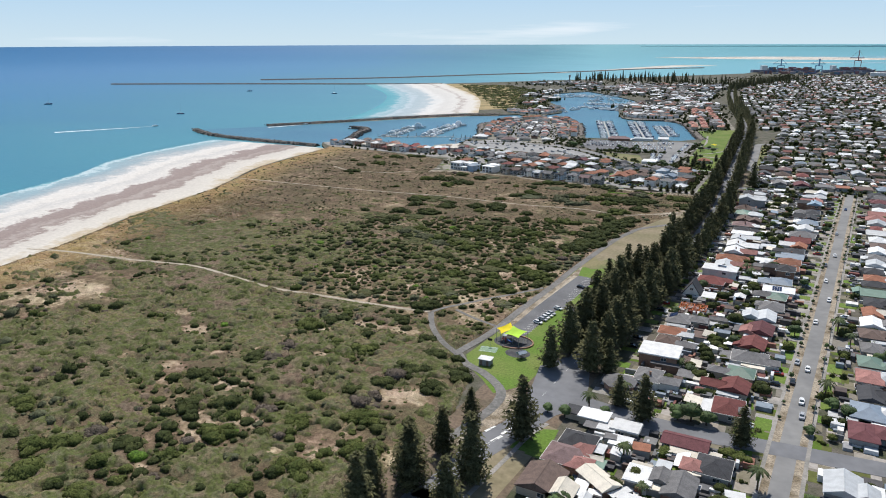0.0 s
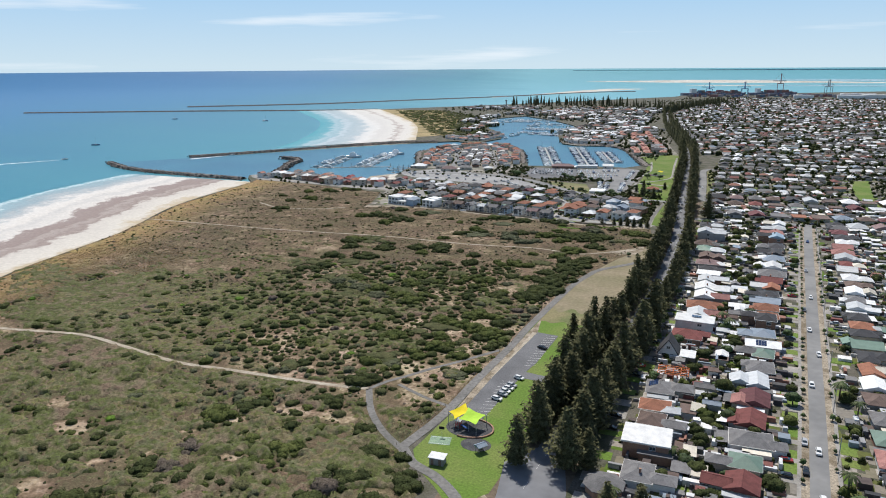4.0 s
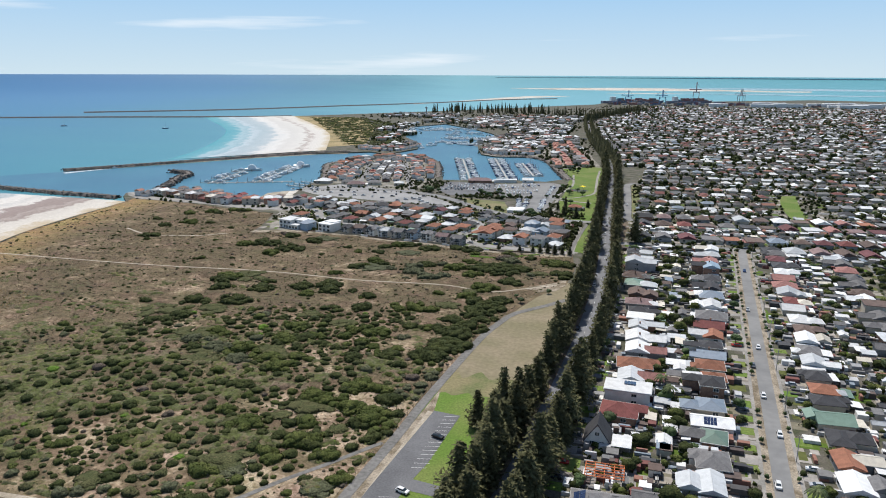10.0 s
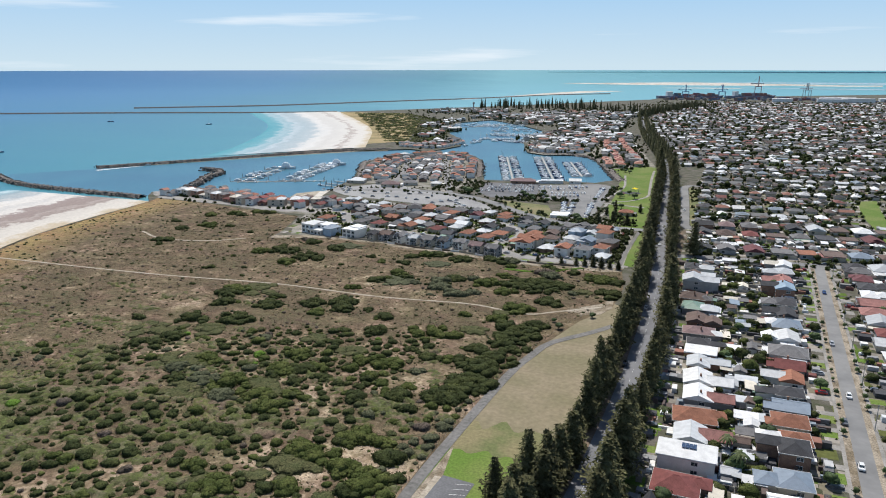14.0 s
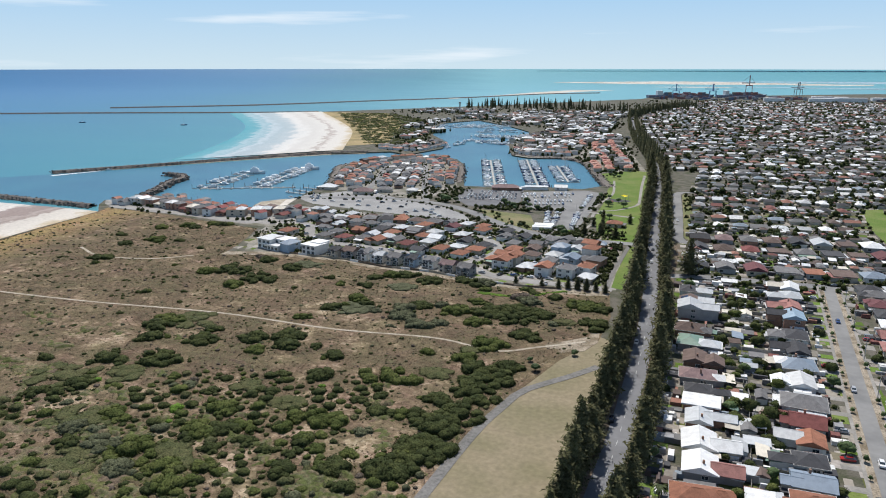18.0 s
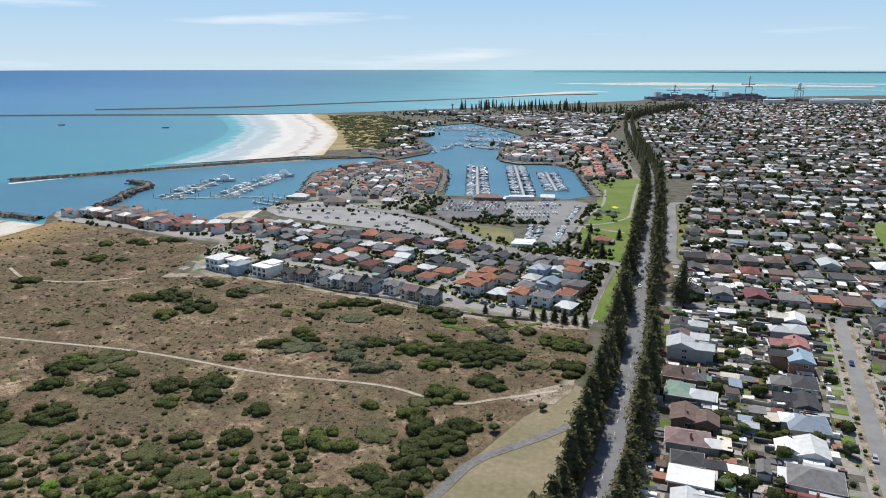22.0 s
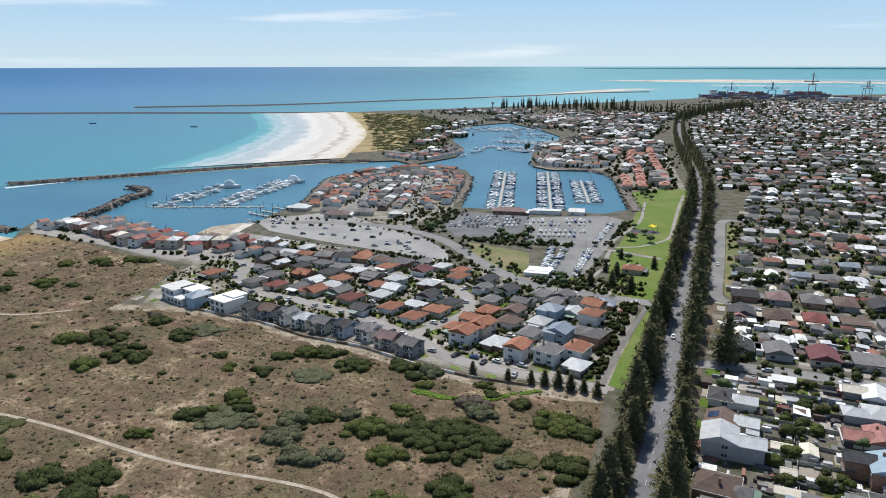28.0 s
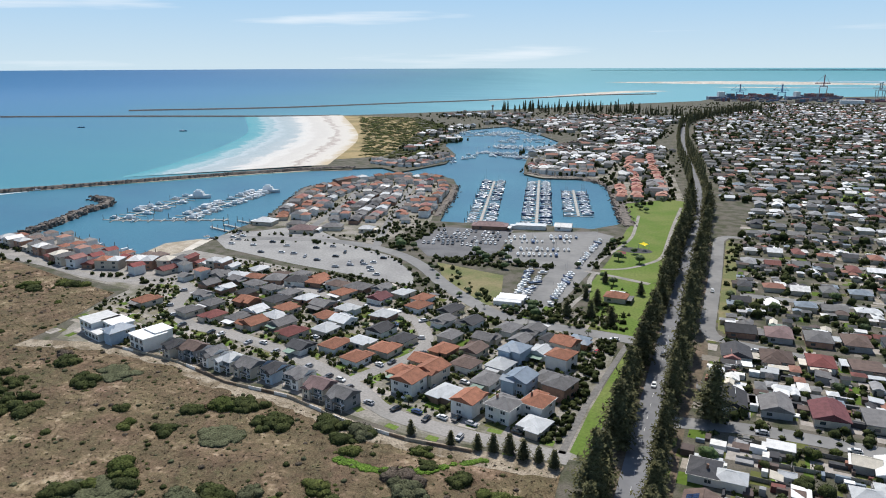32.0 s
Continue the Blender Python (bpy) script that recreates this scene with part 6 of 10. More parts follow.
for x, y, w, d, col in ((-47, 184, 5, 3, "cream"), (-42, 190, 4, 3, "white"), (-36, 196, 5, 3.4, "orange"), (-28, 190, 4, 4, "pale"), (-44, 163, 6, 3, "white"), (-8, 184, 5, 3, "white"), (-46, 198, 3.5, 3, "grey"), (-20, 190, 4, 3, "cream")):
    shed(x, y, w, d, R.choice([0, 90, 8]), col)
# A-framed house with a steep black roof
e = thing("a_frame_house", pose(-46, 349, 0.03, 0, 0, 0), "steep black A-frame house with a white gable wall", "house")
g = Geo().add([(-4.6, -5, 2.0), (0, -5, 8.6), (4.6, -5, 2.0), (-4.6, 5, 2.0), (0, 5, 8.6), (4.6, 5, 2.0), (-4.3, -5, 1.8), (0, -5, 8.2), (4.3, -5, 1.8), (-4.3, 5, 1.8), (0, 5, 8.2), (4.3, 5, 1.8)],
              [(0, 1, 4, 3), (1, 2, 5, 4), (6, 9, 10, 7), (7, 10, 11, 8), (0, 6, 7, 1), (1, 7, 8, 2), (3, 4, 10, 9), (4, 5, 11, 10), (0, 3, 9, 6), (2, 8, 11, 5)])
part("roof", g, "roof_dark", e, "steep black roof")
part("wall", Geo().add([(-3.9, -4.6, 0), (3.9, -4.6, 0), (3.9, -4.6, 2.2), (0, -4.6, 7.8), (-3.9, -4.6, 2.2), (-3.9, 4.6, 0), (3.9, 4.6, 0), (3.9, 4.6, 2.2), (0, 4.6, 7.8), (-3.9, 4.6, 2.2)],
                       [(0, 1, 2, 3, 4), (9, 8, 7, 6, 5), (0, 5, 6, 1), (1, 6, 7, 2), (4, 9, 5, 0), (2, 7, 8, 3), (3, 8, 9, 4)]), "wall_white", e)
for dx, zz in ((-1.6, 0.9), (1.6, 0.9), (0, 4.2)):
    wo = part("window", window_meshes(1.6, 1.3)[0], None, e, at=pose(dx, -4.6, zz))
    part("pane", window_meshes(1.6, 1.3)[1], None, wo)
shed(-38, 346, 6, 7, 0, "white", True)
# octagonal grey roof by the corner
e = thing("octagonal_house", pose(-53, 236, 0.03), "brick house with an eight-sided grey tiled roof", "house")
oct_ = [(6.4 * math.cos(math.pi / 8 + k * math.pi / 4), 6.4 * math.sin(math.pi / 8 + k * math.pi / 4)) for k in range(8)]
part("wall", Geo().prism([(x * 0.86, y * 0.86) for x, y in oct_], -0.1, 2.8), "wall_brick", e)
part("roof", Geo().add([(x, y, 2.8) for x, y in oct_] + [(0, 0, 4.9)] + [(x, y, 2.6) for x, y in oct_], [(k, (k + 1) % 8, 8) for k in range(8)] + [(9 + k, 9 + (k + 1) % 8, (k + 1) % 8, k) for k in range(8)] + [tuple(16 - k for k in range(8))]), "roof_grey", e)
# house under renewal: orange roof battens
e = thing("roof_frame", pose(-42, 326, 0.03, 0, 0, 2), "orange-red pergola frame over a paved court", "pergola")
for k in range(6):
    part("rafter", Geo().box(-6, -4.1 + 1.64 * k, 2.6, 6, -3.85 + 1.64 * k, 2.8), "orange_paint", e)
for sx in (-5.8, -2.9, 0, 2.9, 5.8):
    part("beam", Geo().box(sx - 0.13, -4.2, 2.4, sx + 0.13, 4.4, 2.6), "orange_paint", e)
for sx in (-5.8, 0, 5.8):
    for sy in (-4, 4.2):
        part("post", Geo().box(sx - 0.08, sy - 0.08, 0, sx + 0.08, sy + 0.08, 2.4), "orange_paint", e)
yard(-41, 326, 17, 11, 2, "drive")

# rows along the east-west streets north of the cross street
for base, slope, det, step in ((649, 0.1, 1, 15.5), (725, 0.11, 1, 15.5)):
    for side in (-1, 1):
        if base == 649 and side < 0:
            xs0 = 45.0
        else:
            xs0 = -42.0
        x = xs0
        while x < min(330, 0.30 * (base - 150) + 30):
            y = base + slope * (x + 40) + side * 14.5
            w, d = R.uniform(9.5, 12.5), R.uniform(10, 14.5)
            form = R.choice(["hip", "hip", "gable", "gable", "flat"])
            house(x, y, w, d, (0 if side > 0 else 180) + math.degrees(math.atan(slope)) + R.uniform(-2, 2), form, CODE[R.choice("wpgdorubgwpdmkbbvm")], detail=det, wing=(w * 0.2, 5, w * 0.5, 7) if R.random() < 0.5 and form != "flat" else None, group="houses on the cross streets")
            if R.random() < 0.8:
                shed(x + R.uniform(-4, 4), y + side * R.uniform(11, 16), R.uniform(3, 6.5), R.uniform(3, 6), R.choice([0, 90]), R.choice(["white", "pale", "cream", "white", "grey"]), R.random() < 0.25)
            x += R.uniform(step - 1.2, step + 1.2)

# back yards of the near blocks: sheds, carports, fences, lawns
ave = smooth_line(AVE_LINE, 4.0)
st = smooth_line(STREET, 4.0)
for y in np.arange(232, 640, 12.5):
    xa, xs = float(np.interp(y, ave[:, 1], ave[:, 0])), float(np.interp(y, st[:, 1], st[:, 0]))
    mid = (xa + xs - 19) / 2
    for k in range(2):
        if R.random() < 0.75:
            shed(mid + R.uniform(-5.5, 5.5), y + R.uniform(-5, 5), R.uniform(4, 8.5), R.uniform(3, 5.5), R.choice([0, 90]), R.choice(["white", "pale", "cream", "grey", "brown", "blue"]), R.random() < 0.3)
    if R.random() < 0.9:
        fence(xa + R.choice([11, 16]), y + 7.2 + R.uniform(-1.5, 1.5), xs - R.choice([14, 24]), y + 7.2 + R.uniform(-1.5, 1.5), 1.4)
    fence(mid + R.uniform(-1, 1), y - 7.2, mid, y + 7.2, 1.5)
    if R.random() < 0.6:
        yard(mid + R.uniform(-8, 8), y + R.uniform(-3, 3), R.uniform(4, 8), R.uniform(4, 8), 0, "lawn")
    if R.random() < 0.6:
        yard(xs - 8.8, y + R.uniform(-3, 3), 5, R.uniform(4, 7), 0, "lawn")
    if R.random() < 0.6:
        yard(xs + 8.8, y + R.uniform(-3, 3), 5, R.uniform(4, 7), 0, R.choice(["lawn", "drive"]))
    yard(xs - 8.6, y + 6, 6, 3.2, 0, "drive")
    yard(xa - 10.5, y + R.uniform(-4, 4), 7, R.uniform(3, 6), 0, R.choice(["lawn", "lawn", "drive"]))
    xe = xs + 42
    for k in range(2):
        if R.random() < 0.8:
            shed(xe + R.uniform(-7, 7), y + R.uniform(-5, 5), R.uniform(3, 6.5), R.uniform(3, 5.5), R.choice([0, 90]), R.choice(["white", "pale", "cream", "white", "grey"]), R.random() < 0.3)
    if R.random() < 0.6:
        fence(xs + 28, y + 6.8, xs + R.choice([44, 60]), y + 7, 1.4)
# pool behind a house
solid("swimming_pool", Geo().box(-2.2, -1.6, -0.02, 2.2, 1.6, 0.09), "pool_water", "small rectangular blue swimming pool in a back yard", "pool", m=pose(-29, 340, 0))

# ---- marina estate houses ----
def estate(col, spots, storeys=1, rot=-11, wall=None):
    for x, y in spots:
        wall_ = wall or R.choice(["cream", "white", "cream", "brick"])
        w, d = R.uniform(8.2, 10.0), R.uniform(8.4, 10.6)
        house(x, y, w, d, rot + R.choice([0, 180]) + R.uniform(-3, 3), "hip" if R.random() < 0.75 else "gable", col, wall_, storeys, (R.choice([-1, 1]) * w * 0.22, -d * 0.42, w * 0.55, d * 0.45), 2 if storeys > 1 and y < 645 else 1, group="marina estate houses", name="marina_house")


estate("orange", ((-273, 679), (-250, 655), (-322, 658), (-248, 678), (-224, 677), (-236, 710), (-190, 708), (-200, 648), (-184, 640), (-178, 653)))
estate("orange", ((-148, 638), (-152, 626), (-125, 620), (-108, 685), (-102, 628), (-106, 671)), 2)
estate("red", ((-226, 652), (-274, 655), (-356, 705)))
estate("maroon", ((-214, 711),))
estate("grey", ((-290, 655), (-287, 668), (-261, 657), (-237, 660), (-235, 690), (-138, 698), (-127, 700), (-127, 642)))
estate("grey", ((-99, 645), (-112, 621)), 2)
estate("dark", ((-261, 686), (-191, 672), (-176, 666), (-212, 640), (-173, 709), (-157, 698), (-116, 693), (-283, 690)))
estate("brown", ((-143, 668), (-140, 653), (-287, 722)))
estate("pale", ((-213, 675), (-199, 690), (-214, 662), (-136, 626)))
estate("blue", ((-125, 670), (-114, 644), (-294, 617)), 2, wall="blue")



def fill_estate(outline, n_u, n_v, origin, du, dv, ang, codes, skip_roads):
    """Houses on a turned grid wherever the estate still has room."""
    c, s_ = math.cos(radians(ang)), math.sin(radians(ang))
    for i in range(n_u):
        for j in range(n_v):
            x, y = origin[0] + i * du * c - j * dv * s_, origin[1] + i * du * s_ + j * dv * c
            if not inside(np.array([x]), np.array([y]), outline)[0]:
                continue
            if any(math.hypot(fx - x, fy - y) < 11.2 for fx, fy, _ in FOOT) or not all(away(np.array([x]), np.array([y]), rd, 8.6)[0] for rd in skip_roads):
                continue
            house(x, y, R.uniform(7.4, 9.0), R.uniform(8.0, 9.8), ang + R.choice([0, 180, 90]), R.choice(["hip", "hip", "gable"]), CODE[R.choice(codes)], R.choice(["cream", "white", "cream", "brick"]), 1, (R.choice([-1.7, 1.7]), -3.6, 4.6, 4.4), 1, group="marina estate houses", name="marina_house")


def modern(x, y, rot, blocks, label):
    """A white flat-roofed house of stacked blocks with glazed fronts. blocks: x, y, w, d, z0, z1."""
    e = thing("modern_house", pose(x, y, 0.03, 0, 0, rot), label, "house")
    for bx, by, w, d, z0, z1 in blocks:
        part("block", Geo().box(bx - w / 2, by - d / 2, z0, bx + w / 2, by + d / 2, z1), "wall_white", e)
        part("roof", Geo().box(bx - w / 2 - 0.5, by - d / 2 - 0.5, z1, bx + w / 2 + 0.5, by + d / 2 + 0.5, z1 + 0.3), "roof_white", e)
        n = max(1, int(w / 3.2))
        for k in range(n):
            for fl in range(max(1, int((z1 - z0) / 2.7))):
                wo = part("window", window_meshes(2.4, 2.0)[0], None, e, at=pose(bx - w / 2 + w * (k + 0.5) / n, by - d / 2, z0 + 0.45 + fl * 2.9))
                part("pane", window_meshes(2.4, 2.0)[1], None, wo)
        part("window", window_meshes(2.4, 1.3)[0], None, e, at=pose(bx - w / 2, by, z0 + 0.9, 0, 0, -90))
    FOOT.append((x, y, 12))


modern(-312, 622, -14, [(0, 0, 12, 13, 0, 6.2), (11, 3, 12, 9, 0, 6.2), (8, -5, 13, 6, 0, 3.4)], "large white modern house with flat roofs beside the dunes")
modern(-276, 617, -14, [(0, 0, 12, 11, 0, 6.0), (0, 5, 9, 8, 0, 6.6)], "white modern two-storey house with balconies beside the dunes")

ROAD_FRONT = [(-334, 694), (-318, 684), (-306, 662), (-281, 645), (-256, 643), (-220, 637), (-198, 630), (-172, 620), (-150, 607), (-120, 604), (-84, 604)]
ROAD_BACK = [(-310, 716), (-269, 713), (-235, 706), (-198, 699), (-182, 692), (-169, 675), (-165, 659), (-171, 640), (-176, 625)]
fill_estate([(-320, 720), (-290, 738), (-210, 732), (-170, 722), (-120, 704), (-98, 698), (-98, 612), (-145, 612), (-190, 640), (-270, 656), (-312, 680)], 34, 16, (-330, 640), 7.0, 7.0, -11, "ggpgogpuo", (ROAD_FRONT, ROAD_BACK, MAIN_ROAD))
def dune_house(x, y, rot, col, wall, w=9.5):
    """A two-storey house facing the dunes: gabled main block, a gabled bay and a balcony on posts."""
    e = thing("dune_front_house", pose(x, y, 0.03, 0, 0, rot) @ Matrix.Diagonal((0.86, 0.86, 0.86, 1)), f"two-storey {WALL_WORD[wall]} house, {ROOFS[col][0]} gabled roof, balcony", "house", "dune-front houses")
    FOOT.append((x, y, 6))
    d, h = 9.5, 5.5
    main_r, _ = roof_geo(w, d, h, 2.3, R.choice(["hip", "gable"]), 0.5)
    wg = Geo().box(-w / 2, -d / 2, -0.1, w / 2, d / 2, h)
    for sx in (-1, 1):
        wg.add([(sx * (w / 2 - 0.02), -d / 2, h), (sx * (w / 2 - 0.02), d / 2, h), (sx * (w / 2 - 0.02), 0, h + 1.9)], [(0, 1, 2)])
    part("wall", wg, "wall_" + wall, e)
    part("roof", main_r, "roof_" + col, e)
    bx = R.choice([-1, 1]) * w * 0.24
    bay, _ = roof_geo(4.2, 5.0, h - 0.2, 1.5, "gable", 0.35)
    part("bay_wall", Geo().box(bx - 2.1, -d / 2 - 2.2, -0.1, bx + 2.1, -d / 2 + 0.1, h - 0.2).add([(bx - 2.1, -d / 2 - 2.15, h - 0.2), (bx + 2.1, -d / 2 - 2.15, h - 0.2), (bx, -d / 2 - 2.15, h + 1.1)], [(0, 1, 2)]), "wall_" + wall, e)
    part("bay_roof", Geo().add([(p[0] + bx, p[1] - d / 2 - 0.2, p[2]) for p in bay.v], bay.f), "roof_" + col, e)
    part("balcony", Geo().box(-bx - 2.4, -d / 2 - 2.0, 2.65, -bx + 2.4, -d / 2, 2.85), "frame_white", e)
    part("balcony_rail", Geo().box(-bx - 2.4, -d / 2 - 2.0, 2.85, -bx + 2.4, -d / 2 - 1.93, 3.75), "glass", e)
    for px_ in (-bx - 2.2, -bx + 2.2):
        part("post", Geo().box(px_ - 0.1, -d / 2 - 1.95, -0.1, px_ + 0.1, -d / 2 - 1.75, h - 0.4), "frame_white", e)
    for fl in (0, 1):
        for px_, py_ in ((bx, -d / 2 - 2.2), (-bx - 1.1, -d / 2), (-bx + 1.1, -d / 2)):
            wo = part("window", window_meshes(2.0, 1.9)[0], None, e, at=pose(px_, py_, 0.4 + 2.75 * fl))
            part("pane", window_meshes(2.0, 1.9)[1], None, wo)
        for sx, ang in ((-1, -90), (1, 90)):
            part("window", pane_only, None, e, at=pose(sx * w / 2, 1.0, 0.9 + 2.7 * fl, 0, 0, ang))


for k, (x, y) in enumerate(((-259, 616), (-249, 617), (-238, 616), (-227, 614), (-216, 613), (-205, 614), (-193, 614), (-180, 609), (-168, 606))):
    dune_house(x, y, -8 + R.uniform(-4, 4), ["dark", "brown", "grey", "pale", "grey", "dark", "grey", "mauve", "grey"][k], ["cream", "grey", "white", "white", "cream", "blue", "white", "cream", "grey"][k], R.uniform(9, 10.5))
# waterfront houses and island houses in rows along their streets
def line_houses(pts, codes, gap, rot_off, storeys, detail, group, size=(9.5, 12), name="terrace_house"):
    ln = smooth_line(pts, 1.0)
    cum_ = np.r_[0, np.cumsum(np.linalg.norm(np.diff(ln, axis=0), axis=1))]
    s, k = gap / 2, 0
    while s < cum_[-1]:
        i = min(len(ln) - 2, int(np.searchsorted(cum_, s)))
        a = math.degrees(math.atan2(ln[i + 1, 1] - ln[i, 1], ln[i + 1, 0] - ln[i, 0]))
        c = codes[k % len(codes)]
        w = min(gap - 0.7, R.uniform(*size))
        lv = R.choice([1, 2, 2]) if storeys == 2 else storeys
        house(ln[i, 0] + R.uniform(-1.5, 1.5), ln[i, 1] + R.uniform(-1.5, 1.5), w, R.uniform(7.5, 11.5), a + rot_off + R.uniform(-4, 4), R.choice(["hip", "hip", "gable"]), CODE[c], R.choice(["cream", "white", "cream", "brick"]), lv, None, detail, group=group, name=name)
        s += gap
        k += 1


line_houses([(-515, 712), (-470, 706), (-420, 694), (-390, 702), (-355, 716)], "pwpcgwgrcgkro", 9.4, 0, 2, 1, "waterfront houses", (6.6, 8.6))
line_houses([(-372, 722), (-345, 724), (-320, 726)], "rrrrpppp", 6.4, 0, 2, 1, "waterfront terrace houses", (5.6, 5.9))
line_houses([(-330, 712), (-300, 714), (-262, 722), (-225, 722)], "gpogdobg", 13, 0, 1, 1, "marina estate houses")
isl = "island houses"
line_houses([(-384, 850), (-404, 890), (-432, 975), (-437, 1015), (-415, 1058), (-384, 1082), (-352, 1074)], "oogpogokpgo", 10.4, 90, 2, 0, isl, (7.2, 8.8))
line_houses([(-342, 1056), (-322, 1020), (-305, 965), (-287, 905)], "ogdogkg", 10.6, -90, 2, 0, isl, (7.2, 8.8))
line_houses([(-352, 905), (-372, 975), (-385, 1020)], "gdgwgpg", 10.4, -90, 1, 0, isl, (7.2, 9.0))
line_houses([(-325, 860), (-345, 925), (-368, 1000)], "dgggpgd", 10.4, 90, 1, 0, isl, (7.2, 9.0))
line_houses([(-380, 885), (-402, 955), (-412, 1010)], "gogkgpg", 10.4, 90, 1, 0, isl, (7.2, 9.0))
line_houses([(-318, 880), (-335, 930), (-352, 985)], "gkgpgo", 10.4, -90, 1, 0, isl, (7.2, 9.0))
for x, y, w, d, rot, col in ((-330, 842, 14, 10, 20, "grey"), (-388, 836, 16, 12, 10, "pale"), (-360, 838, 13, 9, 15, "grey"), (-303, 846, 10, 9, 15, "pale"), (-345, 826, 18, 12, 15, "mauve")):
    house(x, y, w, d, rot, "hip", col, "cream", 1, None, 1, label="low community building with a broad roof beside the car park", group="marina buildings")
house(-224, 893, 26, 11, 14, "hip", "mauve", "brick", 1, None, 1, label="long brick clubhouse with a brown roof on the marina edge", group="marina buildings")
house(-196, 905, 22, 8, 14, "flat", "pale", "white", 1, None, 1, label="white marina kiosk with a flat roof", group="marina buildings")
house(-173, 912, 12, 10, 10, "gable", "white", "white", 1, None, 1, label="white gabled shed at the marina edge", group="marina buildings")
house(-103, 764, 11, 9, 0, "hip", "orange", "cream", 1, None, 1, label="small park cottage with an orange tiled roof", group="marina buildings")
for k, (x, y) in enumerate(((-152, 742), (-152, 738), (-152, 734))):
    shed(x, y, 14, 3.6, 8, "white")
# ---- the far suburb, joined ----
roofs, walls, trees_far = Geo(), Geo(), []


def far_house(x, y, w, d, a, h=2.8):
    c, s = math.cos(a), math.sin(a)
    w, d, rise = w * 0.92, d * 0.9, min(w, d) * 0.2
    def P(u, v, z):
        return (x + u * c - v * s, y + u * s + v * c, z)
    hw, hd = w / 2, d / 2
    walls.add([P(-hw, -hd, 0), P(hw, -hd, 0), P(hw, hd, 0), P(-hw, hd, 0), P(-hw, -hd, h), P(hw, -hd, h), P(hw, hd, h), P(-hw, hd, h)], [(0, 1, 5, 4), (1, 2, 6, 5), (2, 3, 7, 6), (3, 0, 4, 7)])
    hw, hd = hw + 0.5, hd + 0.5
    run = 0.0 if R.random() < 0.4 else hd * 0.9
    roofs.add([P(-hw, -hd, h - 0.1), P(hw, -hd, h - 0.1), P(hw, hd, h - 0.1), P(-hw, hd, h - 0.1), P(-hw + run, 0, h + rise), P(hw - run, 0, h + rise)], [(0, 1, 5, 4), (1, 2, 5), (2, 3, 4, 5), (3, 0, 4)])


def far_line(pts, gap, w, d, h):
    ln = smooth_line(pts, gap)
    for p, q in zip(ln[:-1], ln[1:]):
        far_house((p[0] + q[0]) / 2 + R.uniform(-1.3, 1.3), (p[1] + q[1]) / 2 + R.uniform(-1.0, 1.0), w * R.uniform(0.9, 1.08), d * R.uniform(0.85, 1.12), math.atan2(q[1] - p[1], q[0] - p[0]) + R.uniform(-0.08, 0.08), h + R.uniform(-0.5, 0.5))


for base, slope in ((649, 0.1), (725, 0.11)):
    for side in (-1, 1):
        x = 48.0 if base == 649 and side < 0 else -46.0
        while x < 0.30 * (base - 150) + 30:
            for k in range(3):
                xx, yy_ = x + R.uniform(-6, 6), base + slope * (x + 40) + side * R.uniform(22, 36)
                if not any(math.hypot(fx - xx, fy - yy_) < fr * 0.8 + 1.5 for fx, fy, fr in FOOT):
                    far_house(xx, yy_, R.uniform(3, 7.5), R.uniform(2.6, 5), R.choice([0.1, 1.67]), R.uniform(2.1, 2.6))
                    FOOT.append((xx, yy_, 3.0))
            x += 13
# quay, island and basin-side terraces: small tiled houses under terracotta, grey and brown roofs
keep_r, keep_w = roofs, walls
roofs, walls = Geo(), Geo()
for k in range(700):
    x, y = R.uniform(-525, -318), R.uniform(694, 740)
    if inside(np.array([x]), np.array([y]), [(-530, 704), (-522, 730), (-494, 740), (-415, 721), (-385, 728), (-320, 736), (-318, 702), (-350, 690), (-400, 690), (-450, 697)])[0] and not any(math.hypot(fx - x, fy - y) < 9.0 for fx, fy, _ in FOOT) and away(np.array([x]), np.array([y]), [(-372, 680), (-359, 688), (-344, 698), (-334, 715), (-315, 728)], 7.0)[0]:
        far_house(x, y, R.uniform(6.5, 9), R.uniform(6.5, 8.5), R.choice([-0.15, 1.42]) + R.uniform(-0.1, 0.1), R.choice([3.0, 5.2]))
        FOOT.append((x, y, 4.5))
ISLAND = [(-392, 850), (-424, 930), (-430, 1010), (-395, 1068), (-355, 1062), (-306, 940), (-290, 880), (-330, 862)]
rows_i = ([(-340, 812), (-356, 865), (-380, 940), (-403, 1002), (-395, 1040)], [(-275, 812), (-300, 870), (-335, 960), (-365, 1037)])
for k in range(1800):
    x, y = R.uniform(-440, -280), R.uniform(845, 1075)
    a1, b1 = np.array([x]), np.array([y])
    if inside(a1, b1, ISLAND)[0] and all(away(a1, b1, q, 7.0)[0] for q in rows_i) and not any(math.hypot(fx - x, fy - y) < 8.6 for fx, fy, _ in FOOT):
        far_house(x, y, R.uniform(6.5, 9), R.uniform(6.5, 8.5), 1.9 + R.choice([0, 1.57]) + R.uniform(-0.08, 0.08), R.choice([2.8, 4.8]))
        FOOT.append((x, y, 4.0))
for pts in ([(-492, 1172), (-465, 1164), (-439, 1158), (-424, 1172), (-420, 1207), (-418, 1250)], [(-500, 1186), (-470, 1178), (-445, 1174)], [(-432, 1215), (-432, 1262)], [(-212, 1182), (-262, 1168), (-284, 1180), (-300, 1225)], [(-205, 1200), (-252, 1188), (-276, 1200), (-290, 1232)], [(-225, 1225), (-262, 1216)], [(-240, 1262), (-272, 1250)]):
    far_line(pts, 8.6, 7.6, 8.4, R.choice([3.2, 5.2]))
